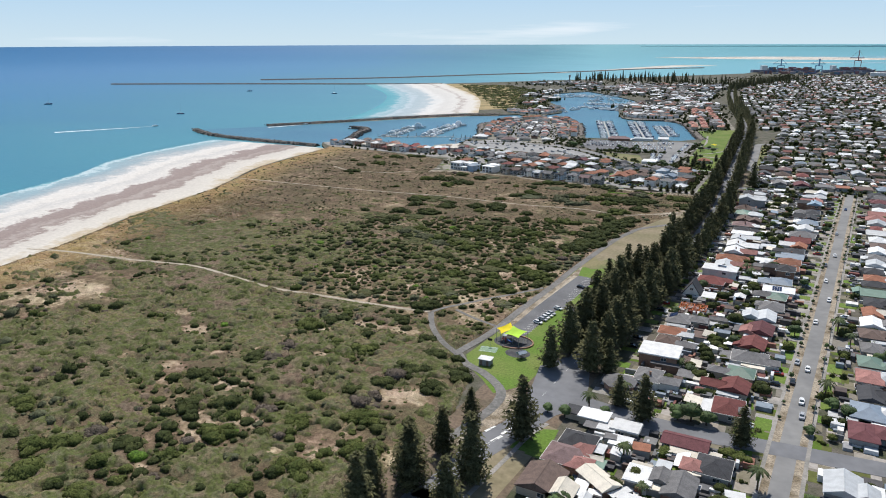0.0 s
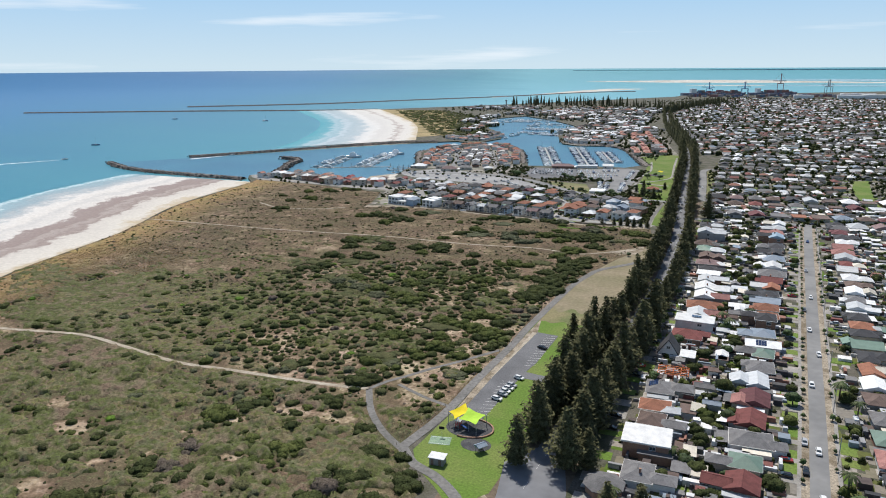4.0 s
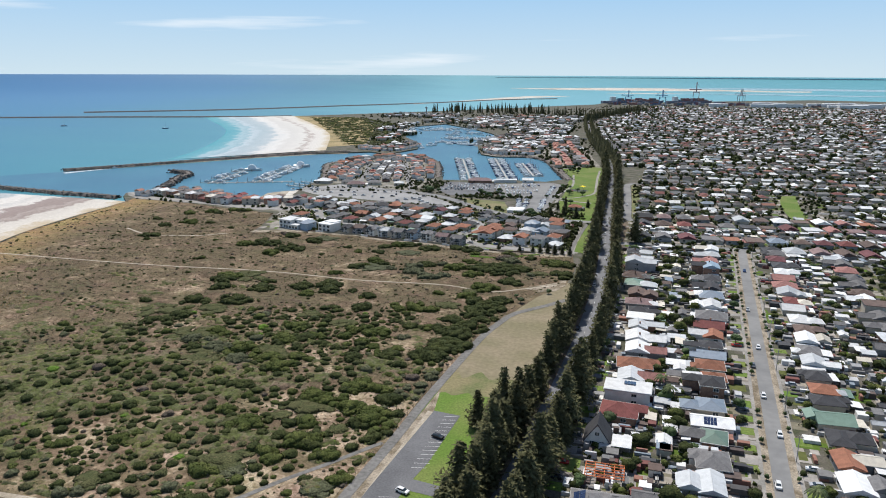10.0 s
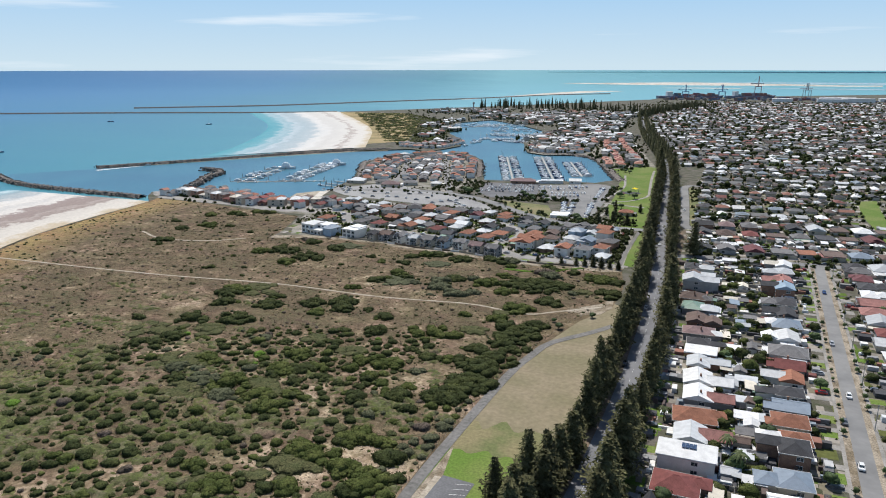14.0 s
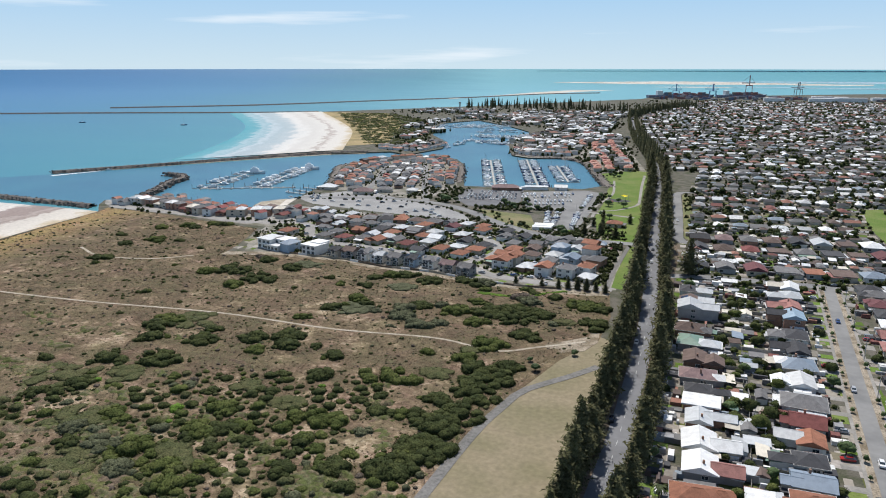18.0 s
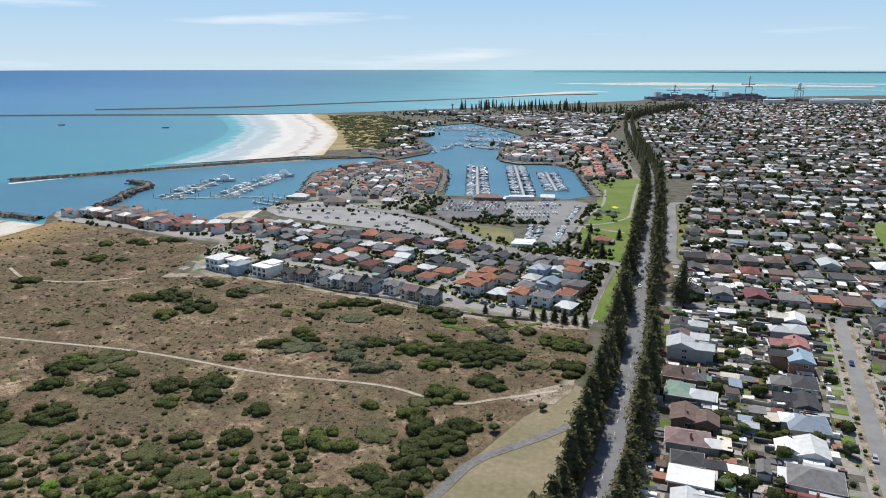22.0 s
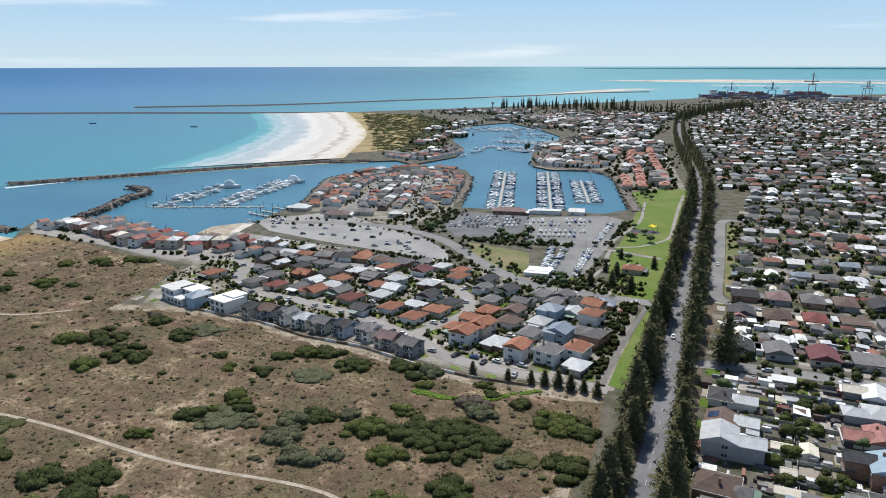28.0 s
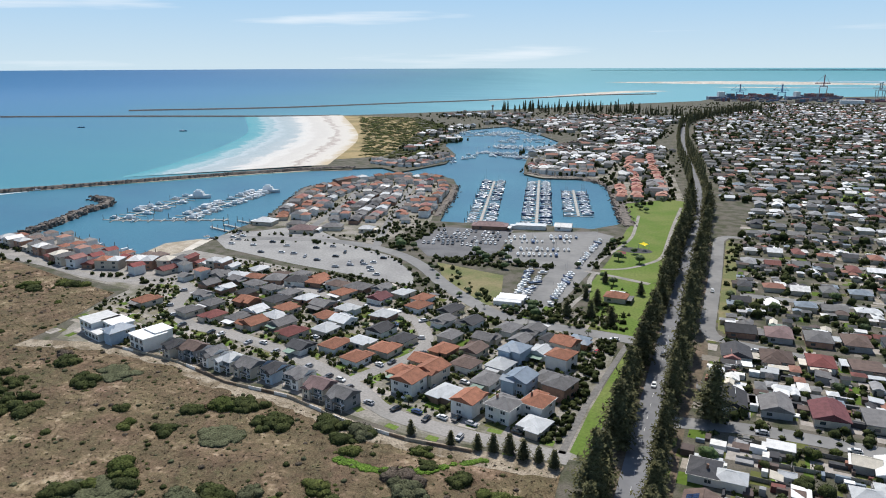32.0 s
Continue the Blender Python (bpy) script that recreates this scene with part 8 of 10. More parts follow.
def bush_mass(kind, x, y, r):
    """One broad bush or low mound: overlapping lobes that swell towards its middle."""
    low = kind in "OG"
    names = dict(d=("leaf_dark", "leaf_dark", "leaf_mid"), m=("leaf_mid", "leaf_dark", "leaf_mid"), g=("leaf_grey", "leaf_grey", "leaf_dark"), p=("leaf_purple", "leaf_grey", "leaf_dark"), O=("leaf_olive", "leaf_mid", "leaf_olive"), G=("leaf_grey", "leaf_olive", "leaf_grey"))[kind]
    main = names[0]
    n = max(1, int(1.25 * r ** 1.05))
    lobe = min(4.6, max(1.0, r * 0.66))
    TAKEN.setdefault((int(x // 6), int(y // 6)), []).append((x, y, r * 0.9))
    own = []
    for i in range(n):
        q = 0.0 if i == 0 else math.sqrt(R.random())
        a = R.uniform(0, 6.283)
        px_, py_ = x + math.cos(a) * q * (r - lobe * 0.5), y + math.sin(a) * q * (r - lobe * 0.5) * 0.8
        if not clear(px_, py_, 0.6):
            continue
        k = main if R.random() < 0.8 else R.choice(names)
        rr = lobe * R.uniform(0.8, 1.15) * (1.15 - 0.4 * q)
        place = (px_, py_, ground_z(px_, py_) - 0.2, rr * (1.25 if low else 1.0), 0.6 if low else R.uniform(1.0, 1.3))
        if r > 6.2:
            own.append(place)
        else:
            (LOWS if low else KINDS)[k].append(place)
        if R.random() < 0.35:
            a2 = R.uniform(0, 6.283)
            ex, ey = x + math.cos(a2) * r * 1.1, y + math.sin(a2) * r * 0.85
            if clear(ex, ey, 0.5):
                ROUNDS[k].append((ex, ey, ground_z(ex, ey) - 0.2, R.uniform(0.5, 1.2), 0.9))
    if own:
        scatter("coastal_bush", MAT_LOW if low else BUSH, own, main, f"{'low spreading' if low else 'broad rounded'} {WORD[main]} coastal bush on the dunes", "bush", "", "broad dune bushes")


def bush_group(text):
    """Broad bushes, each as a letter for its kind, then x, y and radius."""
    for word in text.split():
        x, y, r = (float(q) for q in word[1:].split(","))
        bush_mass(word[0], x, y, r * 1.4)


# from 102 to 179 m north
bush_group("m-193,102,5.8 m-169,103,4.7 d-181,103,3.9 m-205,112,4.7 d-219,114,3.1 m-179,116,3.9 p-157,118,2.7 m-199,119,7.0 m-131,125,3.9 m-234,127,4.7 d-179,127,5.1 p-194,127,4.3 d-149,129,1.9 m-163,129,3.9 g-146,136,2.7 m-123,140,6.6 m-160,143,6.3 p-195,143,2.6 m-97,145,2.7 d-180,153,5.6 m-113,157,6.3 d-170,160,5.6 m-142,162,5.6 p-155,163,3.7 d-201,165,3.7 d-162,170,4.7 d-195,171,4.9 m-123,174,5.6 m-146,178,4.3 d-187,179,1.9")
# from 180 to 378 m north
bush_group("d-176,180,2.6 d-274,182,2.6 p-128,184,4.9 d-138,189,3.7 d-188,194,4.5 d-160,195,2.6 p-181,196,4.5 d-130,198,4.5 d-112,204,5.6 p-129,205,4.9 m-251,207,2.6 p-183,208,4.5 d-175,212,2.6 d-127,213,6.7 d-109,217,5.6 m-153,219,4.9 m-167,220,3.7 m-250,227,2.6 m-191,229,6.7 d-125,229,4.9 d-140,229,1.9 d-160,233,4.5 d-183,240,5.6 d-136,240,4.2 d-230,244,1.9 d-159,254,5.6 d-156,273,8.2 O-218,371,7.6 g-200,372,5.4 m-189,378,5.4")
# from 381 to 415 m north
bush_group("m-177,381,4.1 m-205,381,8.5 g-216,381,5.4 g-233,386,4.5 d-153,389,5.4 m-170,390,2.2 d-182,391,3.6 O-235,392,10.8 m-141,394,4.1 d-138,395,5.4 d-193,396,4.1 d-165,396,3.2 m-227,398,5.4 d-156,398,3.2 d-175,399,4.1 d-124,399,6.3 m-194,400,6.3 d-185,401,3.2 d-268,402,4.5 m-150,403,3.2 m-139,404,3.2 d-158,406,4.1 d-264,407,2.2 m-181,407,4.5 d-118,407,7.6 d-229,411,3.2 d-177,411,2.2 m-167,411,4.1 d-260,413,5.4 m-195,415,5.4")
# from 415 to 460 m north
bush_group("d-174,415,2.0 m-245,416,3.2 d-111,416,6.7 O-272,417,11.7 g-142,417,3.2 m-168,419,4.1 m-157,421,7.3 d-208,425,3.2 O-251,426,8.5 d-292,427,3.2 d-119,427,7.6 O-177,428,6.3 p-220,431,2.2 d-142,433,4.5 m-134,434,4.1 O-198,434,5.4 d-266,435,7.6 d-251,439,3.6 d-153,439,3.2 d-115,440,7.6 d-187,443,3.2 d-148,444,3.2 d-247,444,7.6 m-133,448,2.2 d-191,448,3.2 d-176,452,5.4 d-115,457,8.5 m-150,459,10.8 d-170,459,1.0 d-268,460,5.4")
# from 464 to 525 m north
bush_group("m-262,464,2.2 m-216,465,4.5 d-246,466,6.7 m-184,468,2.2 O-136,470,5.4 d-181,471,4.5 d-114,472,8.5 d-275,474,6.3 d-207,474,5.8 d-225,476,6.3 d-193,477,3.2 d-248,479,4.1 d-122,480,7.6 m-276,482,6.7 d-212,484,7.6 d-110,486,5.4 m-129,487,5.1 O-265,487,10.8 m-146,488,3.2 O-130,497,4.5 m-125,505,8.1 m-218,508,4.1 g-173,511,2.2 d-319,512,3.6 g-162,517,6.3 d-107,517,3.6 d-112,521,5.4 g-153,522,4.1 d-214,524,4.1 d-211,525,4.5")
# from 525 to 564 m north
bush_group("g-174,525,6.3 g-189,528,3.2 G-203,528,8.9 m-137,528,5.4 m-209,530,3.2 g-177,536,5.4 d-198,536,4.1 g-103,538,3.2 m-283,539,6.3 m-152,540,7.3 d-122,540,8.9 m-183,540,2.2 m-206,541,5.4 d-137,543,6.7 d-171,543,5.4 d-83,544,7.6 O-98,544,4.5 g-163,546,4.1 d-247,546,2.2 d-389,547,3.2 d-134,549,8.1 d-111,549,6.3 d-121,552,8.5 d-274,554,9.8 m-313,556,6.3 m-146,557,4.1 d-396,558,6.7 m-227,561,3.6 d-302,564,9.8 d-212,564,4.1")
# from 568 to 640 m north
bush_group("d-95,568,4.5 g-121,568,5.8 d-82,569,6.7 d-237,569,3.2 G-193,569,6.7 m-91,570,8.9 p-125,571,5.4 d-109,578,4.1 m-147,578,3.6 d-270,579,6.7 d-214,580,4.5 d-122,581,3.2 d-154,582,4.5 d-182,583,6.7 m-207,586,5.4 m-127,588,3.2 d-292,589,5.4 d-408,590,4.5 G-264,590,8.1 d-199,591,6.3 d-164,591,6.7 g-151,591,5.4 d-147,591,4.5 p-302,595,3.2 d-352,600,3 m-396,608,7.3 d-380,612,3.5 d-432,612,4 m-420,640,5 m-366,640,2.5")
# from 650 to 667 m north
bush_group("d-398,650,4.5 m-405,654,6 m-392,664,5.5 d-384,664,4.5 m-378,667,4")
# the thick growth beside the shared path
bush_group("m-126,341,6.5 m-141,362,6 d-113,330,4.5 d-121,414,6.5 d-125,400,6 d-123,434,7 m-167,323,6 m-140,317,5.5 m-179,371,6 d-185,404,5.5 O-150,340,9 O-160,300,8 O-190,385,9 m-135,345,5 d-125,355,5 d-128,335,4.2 m-145,330,4.4 d-120,326,4 m-150,350,4 d-138,316,4 d-118,345,3.6 m-131,362,4.5 d-143,358,3.8 m-127,312,3.6 d-150,318,3.4 m-119,300,4 d-132,298,4.4 m-144,304,3.6")
# bushes along the foredune belt and round the path fork
bush_group("d-348,244,2.4 d-349,253,2.4 d-336,252,2.6 d-350,215,3.6 d-343.7,224,3 d-344.5,230.5,2.6 d-317.6,194,2.6 d-330,190,2.8 d-359,200,3 d-346,188,2.6 d-335,206,2 p-326.5,185,2.4 d-319,199,2")
bush_group("d-154,275,3.6 d-140.6,291,2.4 m-152.4,288.3,2.6 m-161.7,291.7,4.6 d-141,278,2 m-148.3,307.3,3.6 d-137.8,323,3.4 O-132.9,329.6,3.4 m-125,337,5 p-117,298,1.6 d-114.5,304,2.2 d-124.8,282,2.8 m-131,311,3.8 m-116,316.5,2 m-152.5,350,4.8 O-167.8,322.7,5.6 m-178,330,4 O-157,331.7,4 G-124.4,294,4.4 G-153,296,4 d-170,300,2.6 m-182,306,3.4 d-188,292,2.6 g-176,284,2.4 d-168,278,2 m-200,300,3.6 O-192,278,4.4 d-205,285,2.4 m-216,292,3.2 d-91,205,2.8 d-92,212,2.4 d-97,214,2.6 m-102,210,3.4")
bush_group("d-125.3,399,4.6 d-120,418,4.8 d-116,434,4.4 d-112,453,3.6 d-111,474,4 d-120,465,5 d-126,448,5 d-132,386,3.6 m-138,365,4.4 m-148,348,4.2 m-134,344,3.4 d-123,408,4 d-119,443,4 d-130,436,3.6 d-186,351,4.6 d-226,378,3.8")
# single dark shrubs on the dry slopes
bush_group("d-300,520,2 d-322,540,2.4 m-340,560,2 d-331,580,1.8 d-318,600,2.2 d-345,525,1.6 d-360,575,2 m-372,590,1.8 d-290,505,1.8 d-338,612,2 d-305,480,2 d-330,500,1.8 m-352,545,1.8 d-312,460,1.8")
# lush grass along the damp hollow below the estate
for k in range(110):
    x = R.uniform(-150, -106)
    y = float(np.interp(x, (-150, -138, -129, -120, -115.6, -107), (572.6, 572.1, 574.3, 578.6, 585, 593))) + R.uniform(-1.1, 1.1)
    if clear(x, y, 0.5):
        LOWS["leaf_lime"].append((x, y, ground_z(x, y) - 0.1, R.uniform(1.5, 2.2), R.uniform(0.7, 1.0)))


def room(x, y, r, share):
    """Whether a bush of radius r fits here between those that stand already."""
    i, j = int(x // 6), int(y // 6)
    for u in range(i - 2, i + 3):
        for v in range(j - 2, j + 3):
            for bx, by, br in TAKEN.get((u, v), ()):
                if (bx - x) ** 2 + (by - y) ** 2 < (share * (br + r)) ** 2:
                    return False
    TAKEN.setdefault((i, j), []).append((x, y, r))
    return True


def scrub_end(x, y):
    """Positive inside the thick scrub, falling to the dry slopes in the north and the dune crest in the west."""
    e_ = float(np.interp(x, (-420, -320, -240, -160, -100), (372, 394, 424, 440, 455)))
    return min(1.0, (e_ - y) / 40.0)


TRACKS = ((TRACK_A, 1.9), (TRACK_B, 1.6), (TRACK_C, 2.2), (TRACK_D, 1.6), (TRACK_E, 1.5), (TRACK_F, 1.6), (PATH_EDGE, 2.8))
for tries, r_lo, r_hi, share in ((12000, 2.3, 4.6, 0.60), (30000, 1.3, 2.4, 0.72), (26000, 0.5, 1.2, 0.82)):
    xs_, ys2, rs_ = rng.uniform(-500, -84, tries), rng.uniform(95, 690, tries), rng.uniform(r_lo, r_hi, tries)
    ok = inside(xs_, ys2, SCRUB)
    for ln, dd in TRACKS:
        ok &= away(xs_, ys2, ln, dd + r_lo * 0.8)
    for x, y, r in zip(xs_[ok], ys2[ok], rs_[ok]):
        thick = scrub_end(x, y)
        drift = noise.noise(Vector((x * 0.035, y * 0.035, 31.0)))
        if thick < -0.3:
            # dry slopes: single small shrubs in loose drifts
            if r > 1.9 or R.random() > (0.24 + 0.5 * max(0.0, drift)) * (0.35 if r > 1.2 else 1.0):
                continue
            kind = R.choice(["leaf_grey", "leaf_dark", "leaf_purple", "leaf_olive", "leaf_dark"])
        else:
            d = 1.35 * (density(x, 300) - 0.33) + 1.0 * noise.noise(Vector((x * 0.03, y * 0.035, 44.0))) + 0.12 + 0.34 * min(1.0, max(0.0, (y - 255) / 30)) * min(1.0, max(0.0, (x + 330) / 60)) * min(1.0, max(0.0, (420 - y) / 30)) + 0.25 * (thick - 0.6)
            d -= (0.75 if r > 1.3 else 0.6) * min(1.0, max(0.0, (-205 - x) / 90)) + 0.42 * min(1.0, max(0.0, (275 - y) / 30))
            if d < R.uniform(-0.15, 0.15) - (0.3 if r < 1.2 else 0.0):
                continue
            hue = 1.3 * noise.noise(Vector((x * 0.014, y * 0.014, 20.0))) + R.uniform(-0.5, 0.5)
            kind = "leaf_dark" if hue < 0.02 else "leaf_mid" if hue < 0.3 else "leaf_olive" if hue < 0.46 else "leaf_grey"
            if r < 1.3 and R.random() < 0.5:
                kind = R.choice(["leaf_grey", "leaf_grey", "leaf_dark", "leaf_purple"])
            elif R.random() < 0.04:
                kind = R.choice(["leaf_lime", "leaf_olive", "leaf_purple"])
        if not room(x, y, r, share):
            continue
        (KINDS if r > 2.3 else ROUNDS if r > 1.0 else SMALLS)[kind].append((x, y, ground_z(x, y) - 0.2, r, R.uniform(0.85, 1.2)))
# tall green thickets in the south
for k in range(2000):
    x, y = R.uniform(-345, -112), R.uniform(92, 212)
    g_ = noise.noise(Vector((x * 0.03, y * 0.045, 71.0))) + 0.5 * noise.noise(Vector((x * 0.09, y * 0.12, 73.0))) + 0.3 * min(1.0, max(-0.6, (-215 - x) / 80)) + 0.35 * min(1.0, max(-1.0, (165 - y) / 50))
    if g_ < -0.02 or any((x - bx) ** 2 + 1.6 * (y - by) ** 2 < (br * 1.1) ** 2 for bx, by, br in BARE) or not clear(x, y, 1.5):
        continue
    r = R.choice([1.8, 2.6, 3.6, 4.8]) * R.uniform(0.85, 1.15)
    if not room(x, y, r, 0.6):
        continue
    hue = noise.noise(Vector((x * 0.02, y * 0.03, 77.0))) + R.uniform(-0.35, 0.35)
    KINDS["leaf_dark" if hue < 0.0 else "leaf_mid" if hue < 0.26 else "leaf_olive" if hue < 0.38 else R.choice(["leaf_grey", "leaf_purple"])].append((x, y, ground_z(x, y) - 0.2, r, R.uniform(1.15, 1.55)))
# dense growth west of the path fork
for k in range(2200):
    x, y = R.uniform(-320, -150), R.uniform(235, 345)
    g_ = noise.noise(Vector((x * 0.035, y * 0.05, 81.0))) + 0.5 * noise.noise(Vector((x * 0.1, y * 0.12, 83.0)))
    if g_ < -0.2 + 0.25 * max(0.0, (-240 - x) / 80) or not clear(x, y, 1.2):
        continue
    r = R.choice([1.2, 1.6, 2.2, 3.2]) * R.uniform(0.85, 1.15)
    if not room(x, y, r, 0.7):
        continue
    hue = noise.noise(Vector((x * 0.03, y * 0.04, 87.0))) + R.uniform(-0.35, 0.35)
    KINDS["leaf_dark" if hue < 0.05 else "leaf_mid" if hue < 0.25 else "leaf_olive" if hue < 0.4 else R.choice(["leaf_grey", "leaf_purple"])].append((x, y, ground_z(x, y) - 0.2, r, R.uniform(1.0, 1.3)))
# low spreading shrubs between the bushes: one uneven canopy with ragged gaps
def lattice(x, y, seed):
    """Smooth random relief between about -0.7 and 0.7."""
    ang = np.random.default_rng(seed).uniform(0, 2 * math.pi, (256, 256))
    xi, yi = np.floor(x).astype(int), np.floor(y).astype(int)
    u, v = x - xi, y - yi

    def corner(i, j):
        a = ang[(xi + i) % 256, (yi + j) % 256]
        return np.cos(a) * (u - i) + np.sin(a) * (v - j)
    su, sv_ = u * u * u * (u * (6 * u - 15) + 10), v * v * v * (v * (6 * v - 15) + 10)
    top = corner(0, 0) * (1 - su) + corner(1, 0) * su
    low = corner(0, 1) * (1 - su) + corner(1, 1) * su
    return top * (1 - sv_) + low * sv_


def on_grid(table, x, y):
    """A table on the coarse dune grid, read between its points."""
    fx, fy = np.clip((x - XS[0]) / 3.2, 0, nx - 1.001), np.clip((y - YS[0]) / 3.2, 0, ny - 1.001)
    i, j = fx.astype(int), fy.astype(int)
    u, v = fx - i, fy - j
    return (table[i, j] * (1 - u) + table[i + 1, j] * u) * (1 - v) + (table[i, j + 1] * (1 - u) + table[i + 1, j + 1] * u) * v


cx, cy = np.meshgrid(np.arange(-440, -86, 0.95), np.arange(92, 468, 0.95), indexing="ij")
spread = 0.75 * np.clip(on_grid(CARPET, cx, cy), -0.6, 0.9) + 1.1 * lattice(cx / 26.0, cy / 17.0, 8) + 1.25 * lattice(cx / 8.5, cy / 6.5, 1) + 0.8 * lattice(cx / 2.6, cy / 2.4, 2) - 0.16
share = np.clip((spread + 0.02) / 0.35, 0, 1)
share = share * share * (3 - 2 * share)
for ln, dd in TRACKS:
    share = np.where(away(cx, cy, ln, dd + 0.2), share, 0.0)
share = np.where(inside(cx, cy, SCRUB), share, 0.0)
tall = 0.6 + 0.65 * np.clip((300 - cy) / 70, 0, 1) + 0.8 * lattice(cx / 30, cy / 30, 7)
hgt = share * (0.15 + tall * (1.6 * np.abs(lattice(cx / 15, cy / 12, 9)) + 1.5 * np.abs(lattice(cx / 7.5, cy / 6.5, 3)) + 1.25 * np.abs(lattice(cx / 2.9, cy / 2.7, 4)) + 0.45 * lattice(cx / 1.1, cy / 1.1, 5))) - 0.5 * (1 - share)
top = on_grid(HT, cx, cy) + hgt
keep = hgt > -0.12
ci = np.arange(cx.size).reshape(cx.shape)
cell = keep[:-1, :-1] | keep[1:, :-1] | keep[1:, 1:] | keep[:-1, 1:]
quads = np.stack([ci[:-1, :-1][cell], ci[1:, :-1][cell], ci[1:, 1:][cell], ci[:-1, 1:][cell]], 1)
used, quads = np.unique(quads, return_inverse=True)
me = np_mesh("low_shrubs", np.stack([cx, cy, top], -1).reshape(-1, 3)[used], quads.reshape(-1, 4), "low_scrub")
me.shade_smooth()
tagged(new("low_shrubs", me), "low spreading grey-green and olive shrubs covering the dunes", "ground cover", kind="stuff")
# sprays of small leaves standing out of that canopy
pick = np.flatnonzero((hgt > 0.15).ravel())
pick = rng.choice(pick, min(len(pick), 52000), replace=False)
at_ = np.stack([cx, cy, top + 0.05], -1).reshape(-1, 3)[pick] + rng.uniform(-0.45, 0.45, (len(pick), 3)) * np.array([1, 1, 0.25])
v, _ = leaf_quads(at_, np.tile([0.0, 0.0, 1.0], (len(at_), 1)), rng.uniform(0.2, 0.42, len(at_)), rng, 0.7)
v = v.reshape(-1, 4, 3)[:, :3].reshape(-1, 3)
tagged(new("shrub_sprays", np_mesh("shrub_sprays", v, np.arange(len(v)).reshape(-1, 3), "low_scrub")), "small leafy sprays of the low dune shrubs", "ground cover", kind="stuff")


# tufts of dry grass
def tufts(n, seed, x0=-430, x1=-84, y0=330, y1=690):
    q = np.random.default_rng(seed)
    x, y = q.uniform(x0, x1, n), q.uniform(y0, y1, n)
    ok = inside(x, y, SCRUB)
    for ln, dd in TRACKS:
        ok &= away(x, y, ln, dd)
    x, y = x[ok], y[ok]
    z = np.array([ground_z(a, b) for a, b in zip(x, y)])
    m_ = len(x)
    v = np.empty((m_, 3, 3, 3))
    for k in range(3):
        a = q.uniform(0, 6.283, m_)
        w_, h_ = q.uniform(0.14, 0.4, m_), q.uniform(0.15, 0.42, m_)
        c = np.stack([x + q.uniform(-0.3, 0.3, m_), y + q.uniform(-0.3, 0.3, m_), z - 0.05], 1)
        dx = np.stack([np.cos(a) * w_, np.sin(a) * w_, 0 * a], 1)
        v[:, k, 0], v[:, k, 1], v[:, k, 2] = c - dx, c + dx, c + np.stack([q.uniform(-0.3, 0.3, m_), q.uniform(-0.3, 0.3, m_), h_], 1)
    return v.reshape(-1, 3)


for seed, name_ in ((5, "dry_grass"), (6, "dead_grass")):
    v = tufts(20000, seed)
    tagged(new("grass_tufts", np_mesh("grass_tufts", v, np.arange(len(v)).reshape(-1, 3), name_)), "tufts of dry tan grass over the dune slopes", "grass", kind="stuff")
v = tufts(12000, 7, -440, -352, 180, 420)
tagged(new("foredune_grass", np_mesh("foredune_grass", v, np.arange(len(v)).reshape(-1, 3), "gold_grass")), "golden tufts of grass on the foredune beside the beach", "grass", kind="stuff")
for k in KINDS:
    if KINDS[k]:
        scatter("bushes", BUSH, KINDS[k], k, WORD[k] + " rounded coastal bushes on the dunes", "bushes")
    if ROUNDS[k]:
        scatter("round_bushes", ROUND, ROUNDS[k], k, WORD[k] + " rounded bushes dotted over the dunes", "bushes")
    if SMALLS[k]:
        scatter("small_bushes", SMALL, SMALLS[k], k, WORD[k] + " small bushes dotted over the dunes", "bushes")
    if LOWS[k]:
        scatter("low_cover", MAT_LOW, LOWS[k], k, WORD[k] + " low spreading cover on the dunes", "ground cover")


